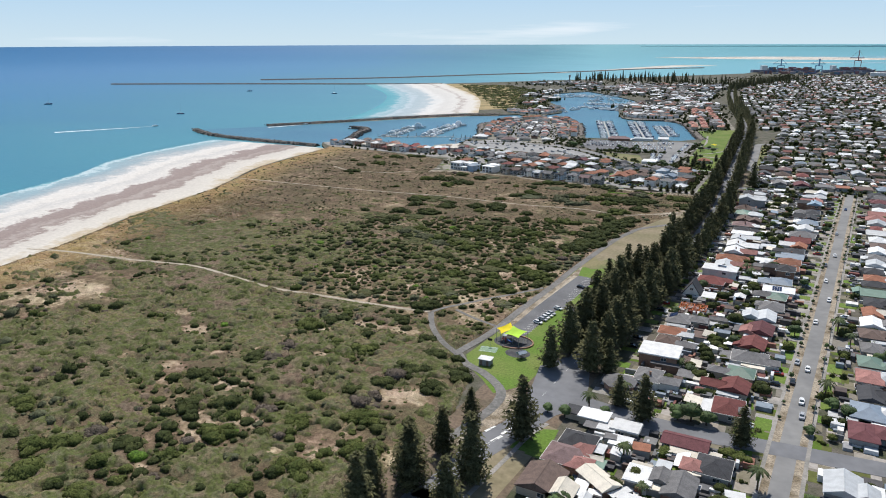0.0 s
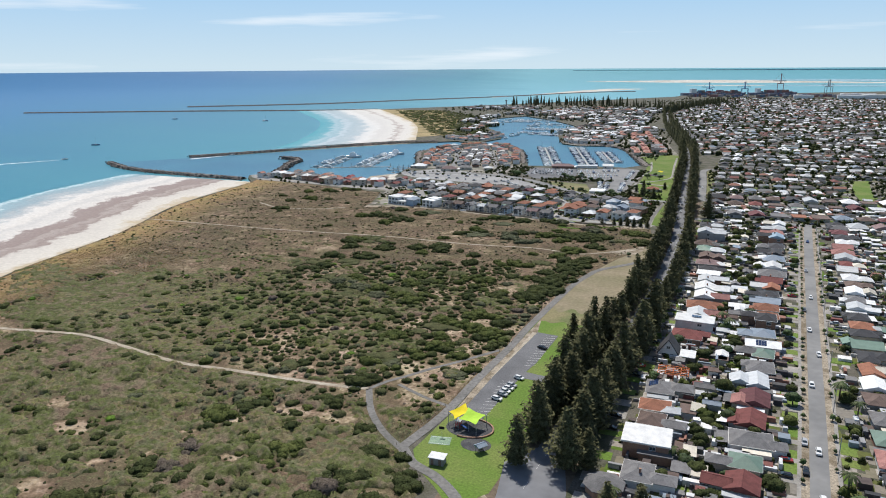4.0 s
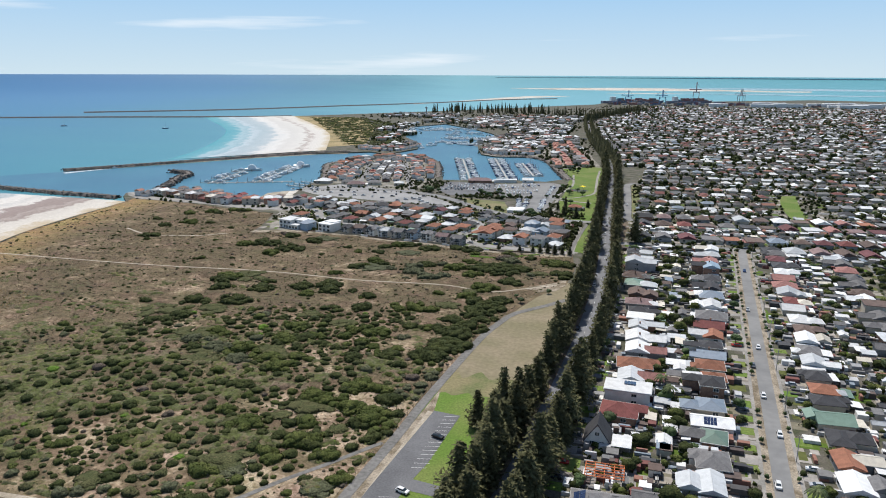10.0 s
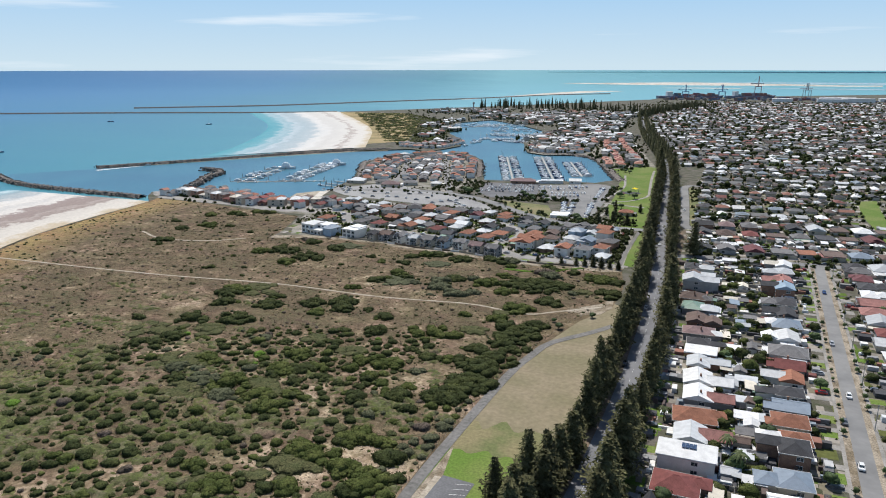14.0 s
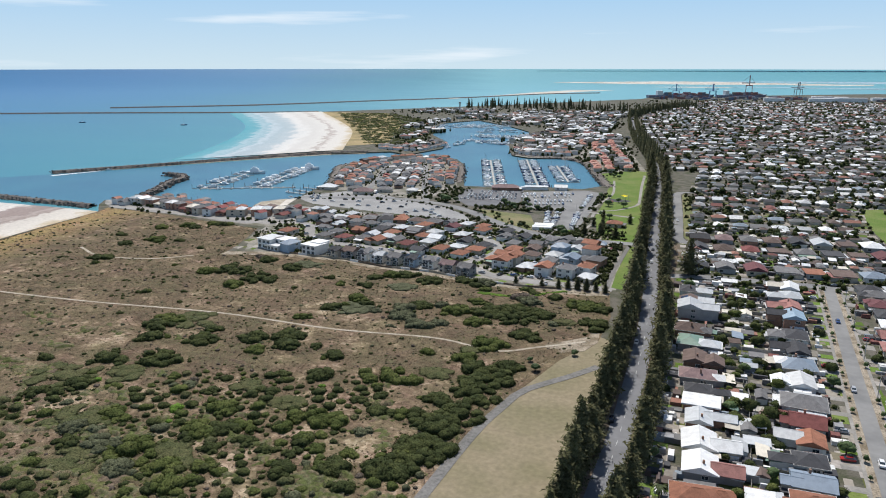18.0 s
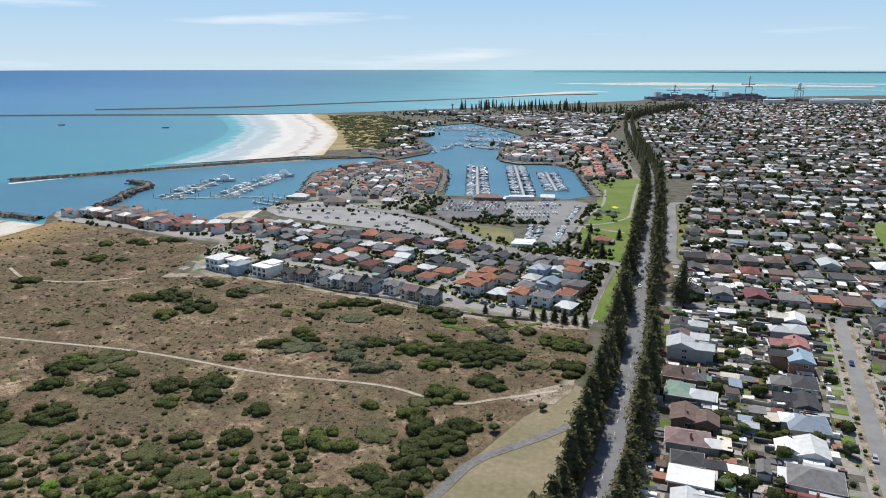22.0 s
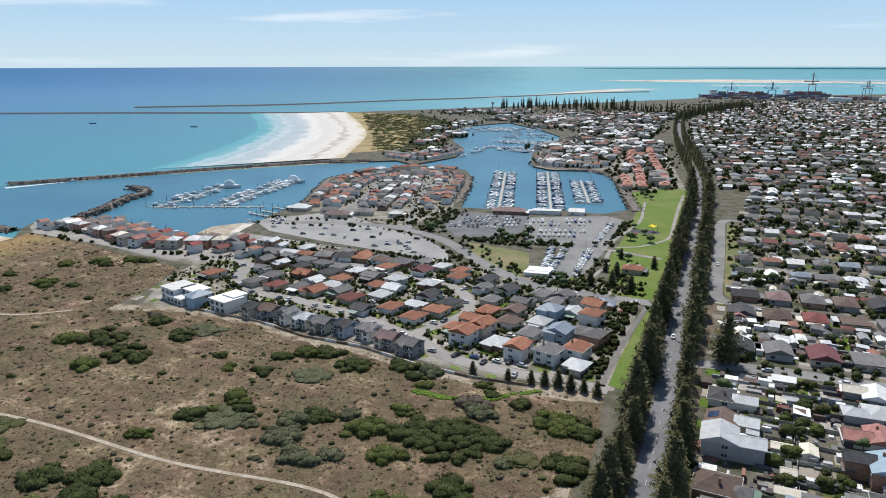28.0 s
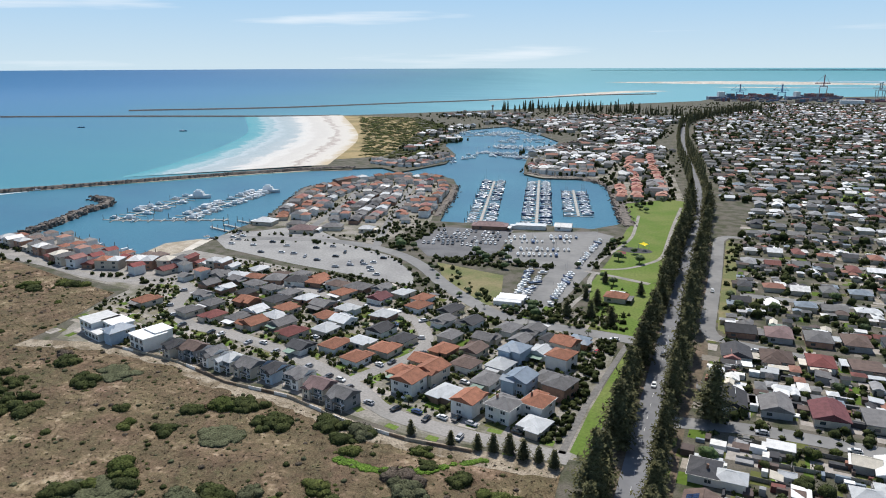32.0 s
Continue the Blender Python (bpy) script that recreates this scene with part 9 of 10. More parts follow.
# ---- breakwaters ----
def breakwater(pts, width, top, label, n_rocks, size=1.2, road=True):
    ln = smooth_line(pts, 5.0)
    nrm_ = sides(ln)
    prof = [(-width / 2 - 3.2, SEA - 1.0), (-width / 2, top - 0.5), (-width / 4, top), (width / 4, top), (width / 2, top - 0.5), (width / 2 + 3.2, SEA - 1.0)]
    v = np.concatenate([np.c_[ln + nrm_ * o, np.full(len(ln), z)] for o, z in prof])
    n = len(ln)
    i = np.arange(n - 1)
    f = np.concatenate([np.stack([i + k * n, i + 1 + k * n, i + 1 + (k + 1) * n, i + (k + 1) * n], 1) for k in range(len(prof) - 1)])
    e = thing("breakwater", Matrix(), label, "breakwater", "breakwaters")
    part("mound", np_mesh("mound", v, f, "rock"), None, e)
    g = Geo()
    for k in range(n_rocks):
        j = R.randrange(n)
        o = R.choice([-1, 1]) * R.uniform(width * 0.25, width / 2 + 2.6)
        z = top - 0.4 - max(0, abs(o) - width / 2) * (top - SEA) / 3.0
        c = ln[j] + nrm_[j] * o + np.array([R.uniform(-3, 3), R.uniform(-3, 3)]) * 0.8
        s = size * R.uniform(0.5, 1.1)
        b = len(g.v)
        pts8 = [(c[0] + sx * s * R.uniform(0.5, 1), c[1] + sy * s * R.uniform(0.5, 1), z + sz * s * R.uniform(0.4, 0.8)) for sz in (-1, 1) for sx, sy in ((-1, -1), (1, -1), (1, 1), (-1, 1))]
        g.add(pts8, [(3, 2, 1, 0), (4, 5, 6, 7), (0, 1, 5, 4), (1, 2, 6, 5), (2, 3, 7, 6), (3, 0, 4, 7)])
    if n_rocks:
        tagged(part("riprap", g, "rock", e, "piled brown boulders"), kind="stuff")


breakwater([(-738, 826), (-672, 917), (-604, 1014), (-536, 1095), (-490, 1128)], 3.6, 1.7, "long brown rock breakwater on the north of the channel", 1100, 0.85)
sand_line = smooth_line([(-706, 868), (-672, 917), (-604, 1014), (-536, 1095), (-492, 1126)], 9.0)
sand_nrm = sides(sand_line)
plate("channel_beach", [tuple(p - q * (1.0 if k else 2.0)) for k, (p, q) in enumerate(zip(sand_line, sand_nrm))] + [tuple(p - q * (5.0 + 7.0 * k / len(sand_line) + 2.0 * noise.noise(Vector((k * 0.35, 2.0, 5.0))))) for k, (p, q) in reversed(list(enumerate(zip(sand_line, sand_nrm))))], SEA + 0.35, "track", "narrow pale sand shore along the channel side of the breakwater", "beach", thick=0.6)
breakwater([(-795, 739), (-740, 712), (-686, 699), (-599, 692), (-540, 690)], 4, 1.5, "curved brown rock breakwater beside the beach", 800, 0.9)
breakwater([(-530, 738), (-546, 779), (-562, 812), (-568, 840), (-586, 857), (-606, 860)], 5.5, 1.8, "short hooked rock groyne at the marina entrance", 500, 1.4)
breakwater([(-1882, 1445), (-1500, 1640), (-1126, 1800), (-1000, 1880)], 3.5, 1.6, "distant straight harbour breakwater", 0)
breakwater([(-1640, 1820), (-1339, 2091), (-1140, 2410), (-897, 2797), (-700, 3220), (-500, 3420)], 4, 1.8, "distant second harbour breakwater", 0)
breakwater([(-330, 1062), (-317, 1030), (-305, 996), (-291, 950), (-280, 916)], 5.5, 0.5, "sloping rock wall of the island basin", 300, 0.9)
breakwater([(-130.5, 944), (-143, 986), (-164, 1060), (-187, 1128), (-215, 1156), (-253, 1156), (-287, 1172)], 8, 0.55, "sloping brown rock wall round the marina basin", 800, 0.95)
breakwater([(-399, 858), (-416, 896), (-441, 950), (-456, 992), (-441, 1046), (-400, 1094)], 7, 0.4, "low rocky bank on the channel side of the island", 420, 0.9)


def tidy():
    """Removes the patterns that the copies were made from."""
    for proto in PINES + TREES + [PALM] + EXTRA:
        for o in list(proto.children_recursive) + [proto]:
            bpy.data.objects.remove(o)


EXTRA = []


# ---- playground, car park and lawn things ----
def sail(name, corners, poles, material, label):
    """A shade sail: a sagging sheet between pole tops."""
    e = thing("shade_sail", Matrix(), label, "shade sail", "playground sails")
    n = 8
    a, b, c, d = [Vector(p) for p in corners]
    vs, fs = [], []
    for i in range(n + 1):
        for j in range(n + 1):
            u, v = i / n, j / n
            p = a * (1 - u) * (1 - v) + b * u * (1 - v) + c * u * v + d * (1 - u) * v
            mid = (a + b + c + d) / 4
            edge = 1 - 0.16 * max(math.sin(math.pi * u) * abs(v - 0.5) * 2, math.sin(math.pi * v) * abs(u - 0.5) * 2)
            p = mid + (p - mid) * edge
            p.z -= 0.35 * math.sin(math.pi * u) * math.sin(math.pi * v)
            vs.append(p)
    fs = [(i * (n + 1) + j, (i + 1) * (n + 1) + j, (i + 1) * (n + 1) + j + 1, i * (n + 1) + j + 1) for i in range(n) for j in range(n)]
    low = [(p[0], p[1], p[2] - 0.03) for p in vs]
    k = len(vs)
    part("cloth", Geo().add([tuple(p) for p in vs] + low, fs + [tuple(k + q for q in f[::-1]) for f in fs]), material, e)
    for x, y, z in poles:
        part("pole", Geo().tube((x, y, 0), (x, y, z), 0.11, 0.09, 8), "steel", e)


oval = [(-103 + 8.2 * math.cos(a * math.pi / 14), 256 + 6.4 * math.sin(a * math.pi / 14)) for a in range(28)]
plate("play_softfall", oval, 0.09, "softfall", "dark rubber surface of the playground", "playground", thick=0.06)
plate("play_disc", [(-97 + 5.2 * math.cos(a * math.pi / 12), 246.5 + 4.2 * math.sin(a * math.pi / 12)) for a in range(24)], 0.095, "softfall", "round dark rubber pad beside the playground", "playground", thick=0.06)
e = thing("playground_wall", Matrix(), "low brown paved wall curving round the playground", "wall")
for k in range(20, 38):
    a0, a1 = k * math.pi / 14, (k + 1) * math.pi / 14
    q = [(-103 + r * math.cos(a), 256 + r * 0.78 * math.sin(a)) for r, a in ((8.3, a0), (8.9, a0), (8.9, a1), (8.3, a1))]
    part("block", Geo().prism(q, 0, 0.55), "wall_brick", e)
sail("yellow", [(-110.5, 256, 4.9), (-107, 263, 5.6), (-103.5, 260, 4.4), (-107.5, 253.5, 3.9)], [(-110.7, 256, 5), (-107, 263.2, 5.7), (-103.3, 260.2, 4.6), (-107.6, 253.3, 4.0)], "yellow_cloth", "bright yellow shade sail over the playground")
sail("lime", [(-106, 253.5, 4.2), (-105, 260.5, 5.4), (-98, 259, 4.6), (-99, 252, 4.2)], [(-106, 253.3, 4.3), (-105, 260.7, 5.5), (-97.8, 259.2, 4.7), (-98.9, 251.8, 4.3)], "lime_cloth", "bright lime green shade sail over the playground")
e = thing("play_tower", pose(-106.5, 255, 0.09), "red playground tower with a pointed roof and a slide", "play equipment")
for sx in (-0.8, 0.8):
    for sy in (-0.8, 0.8):
        part("post", Geo().box(sx - 0.07, sy - 0.07, 0, sx + 0.07, sy + 0.07, 2.9), "red_plastic", e)
part("deck", Geo().box(-0.9, -0.9, 1.3, 0.9, 0.9, 1.42), "red_plastic", e)
part("roof", Geo().add([(-1.1, -1.1, 2.9), (1.1, -1.1, 2.9), (1.1, 1.1, 2.9), (-1.1, 1.1, 2.9), (0, 0, 3.9)], [(0, 1, 4), (1, 2, 4), (2, 3, 4), (3, 0, 4), (3, 2, 1, 0)]), "boat_white", e)
part("slide", Geo().add([(0.9, -0.4, 1.4), (0.9, 0.4, 1.4), (3.4, 0.4, 0.25), (3.4, -0.4, 0.25), (0.9, -0.4, 1.3), (0.9, 0.4, 1.3), (3.4, 0.4, 0.15), (3.4, -0.4, 0.15)], [(0, 3, 2, 1), (4, 5, 6, 7), (0, 1, 5, 4), (2, 3, 7, 6), (1, 2, 6, 5), (3, 0, 4, 7)]), "blue_plastic", e)
e = thing("swing_set", pose(-100.5, 255, 0.09, 0, 0, 20), "steel swing frame under the lime sail", "swing")
part("beam", Geo().tube((-2.2, 0, 2.3), (2.2, 0, 2.3), 0.06, 0.06), "steel", e)
for sx in (-2.2, 2.2):
    for sy in (-0.9, 0.9):
        part("leg", Geo().tube((sx, 0, 2.3), (sx, sy, 0), 0.05, 0.05), "steel", e)
for sx in (-1.0, 1.0):
    part("seat", Geo().box(sx - 0.25, -0.1, 0.55, sx + 0.25, 0.1, 0.6), "rubber", e)
e = thing("toilet_block", pose(-104.3, 231.5, 0.05, 0, 0, 4), "small toilet block with a flat white roof on the lawn", "toilet block")
part("wall", Geo().box(-2.3, -1.6, 0, 2.3, 1.6, 2.5), "wall_grey", e)
part("roof", Geo().box(-2.7, -2.0, 2.5, 2.7, 2.0, 2.66), "roof_white", e)
for dx in (-1.3, 1.2):
    part("door", DOOR, None, e, at=pose(dx, -1.6, 0))
e = thing("half_court", pose(-109, 244.5, 0.06, 0, 0, 12), "green painted half court with a basketball hoop", "sports court")
part("slab", Geo().box(-3.6, -2.6, 0, 3.6, 2.6, 0.06), "shade_court", e)
part("line", Geo().box(-3.2, -2.2, 0.062, 3.2, -2.1, 0.07), "line_paint", e)
part("line", Geo().box(-3.2, 2.1, 0.062, 3.2, 2.2, 0.07), "line_paint", e)
part("hoop_pole", Geo().tube((0, 3.0, 0), (0, 3.0, 3.2), 0.08, 0.08), "steel", e)
part("backboard", Geo().box(-0.9, 2.7, 2.7, 0.9, 2.78, 3.7), "rubber", e)
e = thing("picnic_shelter", pose(-94, 243, 0.05, 0, 0, 55), "picnic shelter with a blue-grey roof on the lawn", "shelter")
for sx in (-1.4, 1.4):
    for sy in (-1, 1):
        part("post", POST, None, e, at=pose(sx, sy, 0))
g, _ = roof_geo(3.4, 2.6, 2.35, 0.7, "gable", 0.2)
part("roof", g, "roof_blue", e)
part("table", Geo().box(-0.9, -0.4, 0.7, 0.9, 0.4, 0.76).box(-0.1, -0.1, 0, 0.1, 0.1, 0.7), "timber", e)
# post-and-wire fence between the shared path and the dunes
ln = smooth_line(PATH_EDGE, 3.0)
nr = sides(ln)
e = thing("dune_fence", Matrix(), "low timber post and wire fence along the shared path", "fence")
post = Geo().box(-0.06, -0.06, 0, 0.06, 0.06, 1.1).mesh("post", "timber")
for k in range(0, len(ln), 2):
    q = ln[k] + nr[k] * 2.3
    part("post", post, None, e, at=pose(q[0], q[1], 0.08))
for hh in (0.55, 1.0):
    g = Geo()
    for k in range(len(ln) - 1):
        a, b = ln[k] + nr[k] * 2.3, ln[k + 1] + nr[k + 1] * 2.3
        g.add([(a[0], a[1], hh), (b[0], b[1], hh), (b[0], b[1], hh + 0.03), (a[0], a[1], hh + 0.03)], [(0, 1, 2, 3)])
    part("wire", g, "steel", e)
g = Geo()
ribbon("path_margin", [(-107.5, 262), (-108, 300), (-107, 330), (-106.5, 352)], 2.4, 0.085, "track", "strip of bare sandy soil between path and car park", "verge", step=5)


# ---- cars ----
def car_mesh():
    """A hatchback's body: sides tapering in to a rounded nose and tail."""
    prof = [(-2.15, 0.35), (-2.2, 0.62), (-2.05, 0.86), (-1.05, 0.98), (1.75, 1.0), (2.08, 0.92), (2.15, 0.6), (2.08, 0.33)]
    g = Geo()
    rows = [(-0.80, 0.10), (-0.87, 0.0), (0.87, 0.0), (0.80, 0.10)]
    for y, drop in rows:
        for x, z in prof:
            g.v.append((x * (1 - drop * 0.2), y, z - (drop if z > 0.8 else 0)))
    n = len(prof)
    for r in range(3):
        for k in range(n):
            g.f.append((r * n + k, r * n + (k + 1) % n, (r + 1) * n + (k + 1) % n, (r + 1) * n + k))
    g.f += [tuple(range(n)), tuple(range(4 * n - 1, 3 * n - 1, -1))]
    return g


BODY = {k: car_mesh().box(-0.5, -0.62, 1.40, 1.5, 0.62, 1.47, 0.06).mesh("car", "car_" + k) for k in CARS}
CABIN = Geo().add([(-1.25, -0.76, 0.94), (1.85, -0.76, 0.96), (1.85, 0.76, 0.96), (-1.25, 0.76, 0.94), (-0.45, -0.6, 1.42), (1.45, -0.6, 1.44), (1.45, 0.6, 1.44), (-0.45, 0.6, 1.42)],
                  [(0, 1, 5, 4), (1, 2, 6, 5), (2, 3, 7, 6), (3, 0, 4, 7)]).mesh("glasshouse", "glass")
WHEEL = Geo().tube((0, -0.1, 0), (0, 0.1, 0), 0.32, 0.32, 10).mesh("wheel", "rubber")


def car(x, y, rot, col="white", full=True, z=0.11, group="parked cars", where="parked on asphalt"):
    o = new("car", BODY[col])
    o.matrix_basis = pose(x, y, z, 0, 0, rot)
    tagged(o, f"{col} hatchback car {where}", "car", group)
    part("glasshouse", CABIN, None, o)
    if full:
        for wx in (-1.35, 1.35):
            for wy in (-0.78, 0.78):
                part("wheel", WHEEL, None, o, at=pose(wx, wy, 0.32))
    return o


for k, (x, y) in enumerate(((-98.6, 300.5), (-99.3, 293), (-99.6, 290), (-100, 287.2), (-100.2, 284.3), (-101, 280))):
    car(x, y, 165 + R.uniform(-3, 3), ["white", "silver", "white", "white", "silver", "white"][k], where="parked in a marked bay by the dunes")
car(-98.2, 334.4, 165, "black", where="parked alone in a marked bay")
for x, y, rot, c in ((13.6, 371, 88, "white"), (8.6, 337, 88, "white"), (3.2, 288, 88, "silver"), (7, 283, 88, "white"), (2.4, 269, 88, "black"), (6, 254, 88, "white"), (6.5, 243, 88, "silver"), (16, 455, 87, "white"), (11.5, 432, 87, "grey"), (23, 590, 87, "blue"), (17, 510, 87, "silver"), (12, 402, 87, "white"),
                     (-68.5, 668, 92, "white"), (-70, 700, -88, "grey"), (-65, 455, 90, "black"), (-64, 530, 90, "white"), (-92, 708, 5, "white"), (-56, 238, 100, "grey"), (-48, 226, 190, "white"), (-30, 646, 5, "silver"), (-3, 645.5, 3, "white"), (30, 653, 5, "grey"), (-35, 720, 2, "white"), (-28, 720.5, 3, "blue"), (5, 720, 5, "silver"), (-59, 800, 95, "white")):
    car(x, y, rot, c, where="on the street")
for y in np.arange(236, 640, 9.5):
    xs = float(np.interp(y, st[:, 1], st[:, 0]))
    for off in (-9.5, 9.5):
        if R.random() < 0.2:
            car(xs + off, y, R.choice([0, 180]) + R.uniform(-4, 4), R.choice(["white", "silver", "white", "grey", "black", "blue", "red"]), False, 0.06, "cars in driveways", "in a driveway")
    if R.random() < 0.35:
        xa = float(np.interp(y, ave[:, 1], ave[:, 0]))
        car(xa - 10.5, y, R.choice([0, 180]), R.choice(["white", "silver", "white", "grey", "black", "red"]), False, 0.06, "cars in driveways", "in a driveway")
for x, y in ((-150, 620), (-141, 611), (-131, 611), (-126, 612), (-120, 611), (-146, 632), (-205, 622), (-232, 640), (-180, 622), (-262, 640), (-170, 645), (-215, 655), (-250, 668), (-190, 684), (-232, 700), (-96, 690), (-110, 655), (-135, 640), (-160, 610), (-104, 612), (-98, 612), (-260, 705), (-300, 708), (-332, 730), (-338, 722)):
    car(x, y, R.choice([-11, 80, 169]), R.choice(["white", "silver", "white", "grey", "black", "blue", "red"]), False, 0.11, "cars in the marina estate", "outside a marina estate house")
for line_, half in ((ROAD_FRONT, 3.0), (ROAD_BACK, 2.6)):
    ln = smooth_line(line_, 13.0)
    nr = sides(ln)
    for i in range(1, len(ln) - 1):
        q = ln[i] + nr[i] * R.choice([-1, 1]) * half
        car(q[0], q[1], math.degrees(math.atan2(nr[i][1], nr[i][0])), R.choice(["white", "silver", "white", "grey", "black", "blue"]), False, 0.11, "cars in the marina estate", "at the kerb of an estate street")
# ramp car park: cars scattered in loose bays
for x, y in ((-308, 789), (-302, 768), (-284, 776), (-284, 787), (-265, 763), (-262, 772), (-251, 763), (-271, 756), (-254, 785), (-322, 770), (-313, 771), (-258, 768), (-255, 774), (-268, 767), (-330, 786), (-345, 790), (-352, 778), (-368, 775), (-372, 786), (-380, 790), (-376, 796), (-384, 800), (-388, 806), (-390, 780), (-398, 783), (-335, 765), (-290, 764), (-240, 752), (-247, 758), (-300, 797)):
    car(x, y, 20 + R.choice([0, 90, 180]), R.choice(["white", "grey", "silver", "black", "white"]), False, 0.07, "cars in the ramp car park", "on the pale ramp car park")
for r_, (x0, y0, n) in enumerate(((-249, 832, 12), (-246, 842, 14), (-248, 852, 14), (-250, 862, 14), (-252, 872, 13))):
    for k in range(n):
        if R.random() < 0.85:
            car(x0 + k * 3.3, y0 + k * 0.75 - (2 if k > 9 else 0), 104 + R.uniform(-3, 3), R.choice(["white", "silver", "grey", "black", "white", "white", "red" if R.random() < 0.3 else "grey"]), False, 0.07, "cars in the marina car park", "in the marina car park")


# ---- boats and docks ----
def hull(ln, bm, h):
    st_ = [(-0.5, 0.82, 0.0), (-0.25, 1.0, 0.0), (0.1, 0.98, 0.05), (0.32, 0.7, 0.16), (0.5, 0.03, 0.3)]
    g = Geo()
    for s, wf, lift in st_:
        x, w, z = s * ln, wf * bm / 2, h * (1 + lift)
        g.v += [(x, -w, z), (x, -w * 0.7, 0.0), (x, 0, -0.3), (x, w * 0.7, 0.0), (x, w, z), (x, w * 0.8, z - 0.15), (x, -w * 0.8, z - 0.15)]
    for i in range(len(st_) - 1):
        for k in range(7):
            g.f.append((i * 7 + k, i * 7 + (k + 1) % 7, (i + 1) * 7 + (k + 1) % 7, (i + 1) * 7 + k))
    g.f += [tuple(range(6, -1, -1)), tuple(range(4 * 7, 5 * 7))]
    return g


HULLS = [hull(9.0, 3.0, 1.1).mesh("hull", "boat_white"), hull(11.5, 3.6, 1.3).mesh("hull", "boat_white"), hull(7.0, 2.5, 0.9).mesh("hull", "boat_white"), hull(10.0, 3.1, 1.1).mesh("hull", "boat_navy")]
CABINS = [Geo().box(-2.6, -1.1, 0.95, 1.6, 1.1, 2.3, 0.25).mesh("cabin", "boat_white"), Geo().box(-3.2, -1.4, 1.1, 2.2, 1.4, 3.1, 0.4).mesh("cabin", "boat_white"), Geo().box(-1.5, -0.9, 0.8, 0.9, 0.9, 1.7, 0.2).mesh("cabin", "boat_white"), Geo().box(-1.8, -0.8, 1.0, 2.0, 0.8, 1.5, 0.2).mesh("cabin", "boat_white")]
MAST = Geo().tube((0.6, 0, 1.0), (0.6, 0, 13.5), 0.09, 0.05, 5).tube((0.6, 0, 2.3), (-3.6, 0, 2.4), 0.07, 0.06, 5).mesh("mast", "steel")


def boat(x, y, rot, kind, z=SEA + 0.25, scale=1.0, where="moored at a pontoon"):
    land_ = "trailer" in where
    o = new("trailer_boat" if land_ else "sailing_yacht" if kind == 3 else "motor_boat", HULLS[kind])
    o.matrix_basis = pose(x, y, z, 0, 0, rot) @ Matrix.Scale(scale, 4)
    tagged(o, f"{'sailing yacht with a mast' if kind == 3 else 'white motor boat'} {where}", "boat", "boats of the marina")
    part("cabin", CABINS[kind], None, o)
    if kind == 3:
        part("mast", MAST, None, o)
    return o


PILE = Geo().tube((0, 0, -3), (0, 0, 4.2), 0.2, 0.2, 6).mesh("pile", "timber")


def dock(a, b, width, fingers, reach, fill, label, sizes=(0, 2, 3)):
    """A floating pontoon with finger berths, piles and boats on both sides."""
    ax, ay = a
    ln_, ang = math.hypot(b[0] - ax, b[1] - ay), math.degrees(math.atan2(b[1] - ay, b[0] - ax))
    m = pose(ax, ay, SEA, 0, 0, ang)
    e = thing("pontoon", m, label, "pontoon", "marina pontoons")
    part("walkway", Geo().box(0, -width / 2, -0.1, ln_, width / 2, 0.55), "pontoon", e)
    fm = Geo().box(-0.5, 0, -0.1, 0.5, reach, 0.45).mesh("finger", "pontoon")
    n = int(ln_ / fingers)
    for k in range(n + 1):
        for sd in (-1, 1):
            part("finger", fm, None, e, at=pose(k * fingers, sd * width / 2, 0, 0, 0, 0 if sd > 0 else 180))
            if k % 3 == 0:
                part("pile", PILE, None, e, at=pose(k * fingers + 0.6, sd * (width / 2 + reach), 0))
            for h_ in range(2):
                if k < n and R.random() < fill:
                    p = m @ Vector((k * fingers + fingers * (0.27 + 0.47 * h_), sd * (width / 2 + reach * R.uniform(0.5, 0.62)), 0))
                    boat(p.x, p.y, ang + (90 if sd > 0 else -90) + R.choice([0, 180]), R.choice(sizes), scale=R.uniform(0.85, 1.1))


dock((-196, 918), (-262, 1133), 2.4, 9.0, 11, 0.74, "long floating pontoon lined with moored boats")
dock((-176, 968), (-213, 1088), 2.4, 9.0, 11, 0.74, "floating pontoon lined with moored boats in the east basin")
dock((-240, 912), (-304, 1110), 2.4, 9.0, 11, 0.74, "long floating pontoon lined with boats beside the clubhouse")
dock((-510, 802), (-532, 912), 2.2, 10.0, 12, 0.28, "west basin pontoon with finger berths and a few boats", (0, 0, 1))
dock((-466, 828), (-490, 962), 2.2, 10.0, 12, 0.5, "west basin pontoon with finger berths and large cruisers", (0, 1, 1))
dock((-512, 800), (-428, 840), 2.0, 10.0, 5, 0.06, "walkway pontoon joining the two west berths", (2,))
dock((-398, 1341), (-315, 1283), 2.2, 18.0, 10, 0.6, "far pontoon crowded with boats")
dock((-410, 1397), (-338, 1425), 2.2, 16.0, 10, 0.6, "far pontoon crowded with boats")
dock((-520, 1540), (-440, 1640), 2.2, 20.0, 10, 0.5, "distant pontoon with yachts")
for x, y, r_ in ((-533, 918, 20), (-492, 968, 20)):
    o = boat(x + 12, y - 12, r_, 1, scale=1.9, where="berthed at the pontoon end, a large cruiser")
    part("flybridge", Geo().box(-2.0, -1.1, 3.1, 0.9, 1.1, 3.9, 0.2), "boat_white", o)
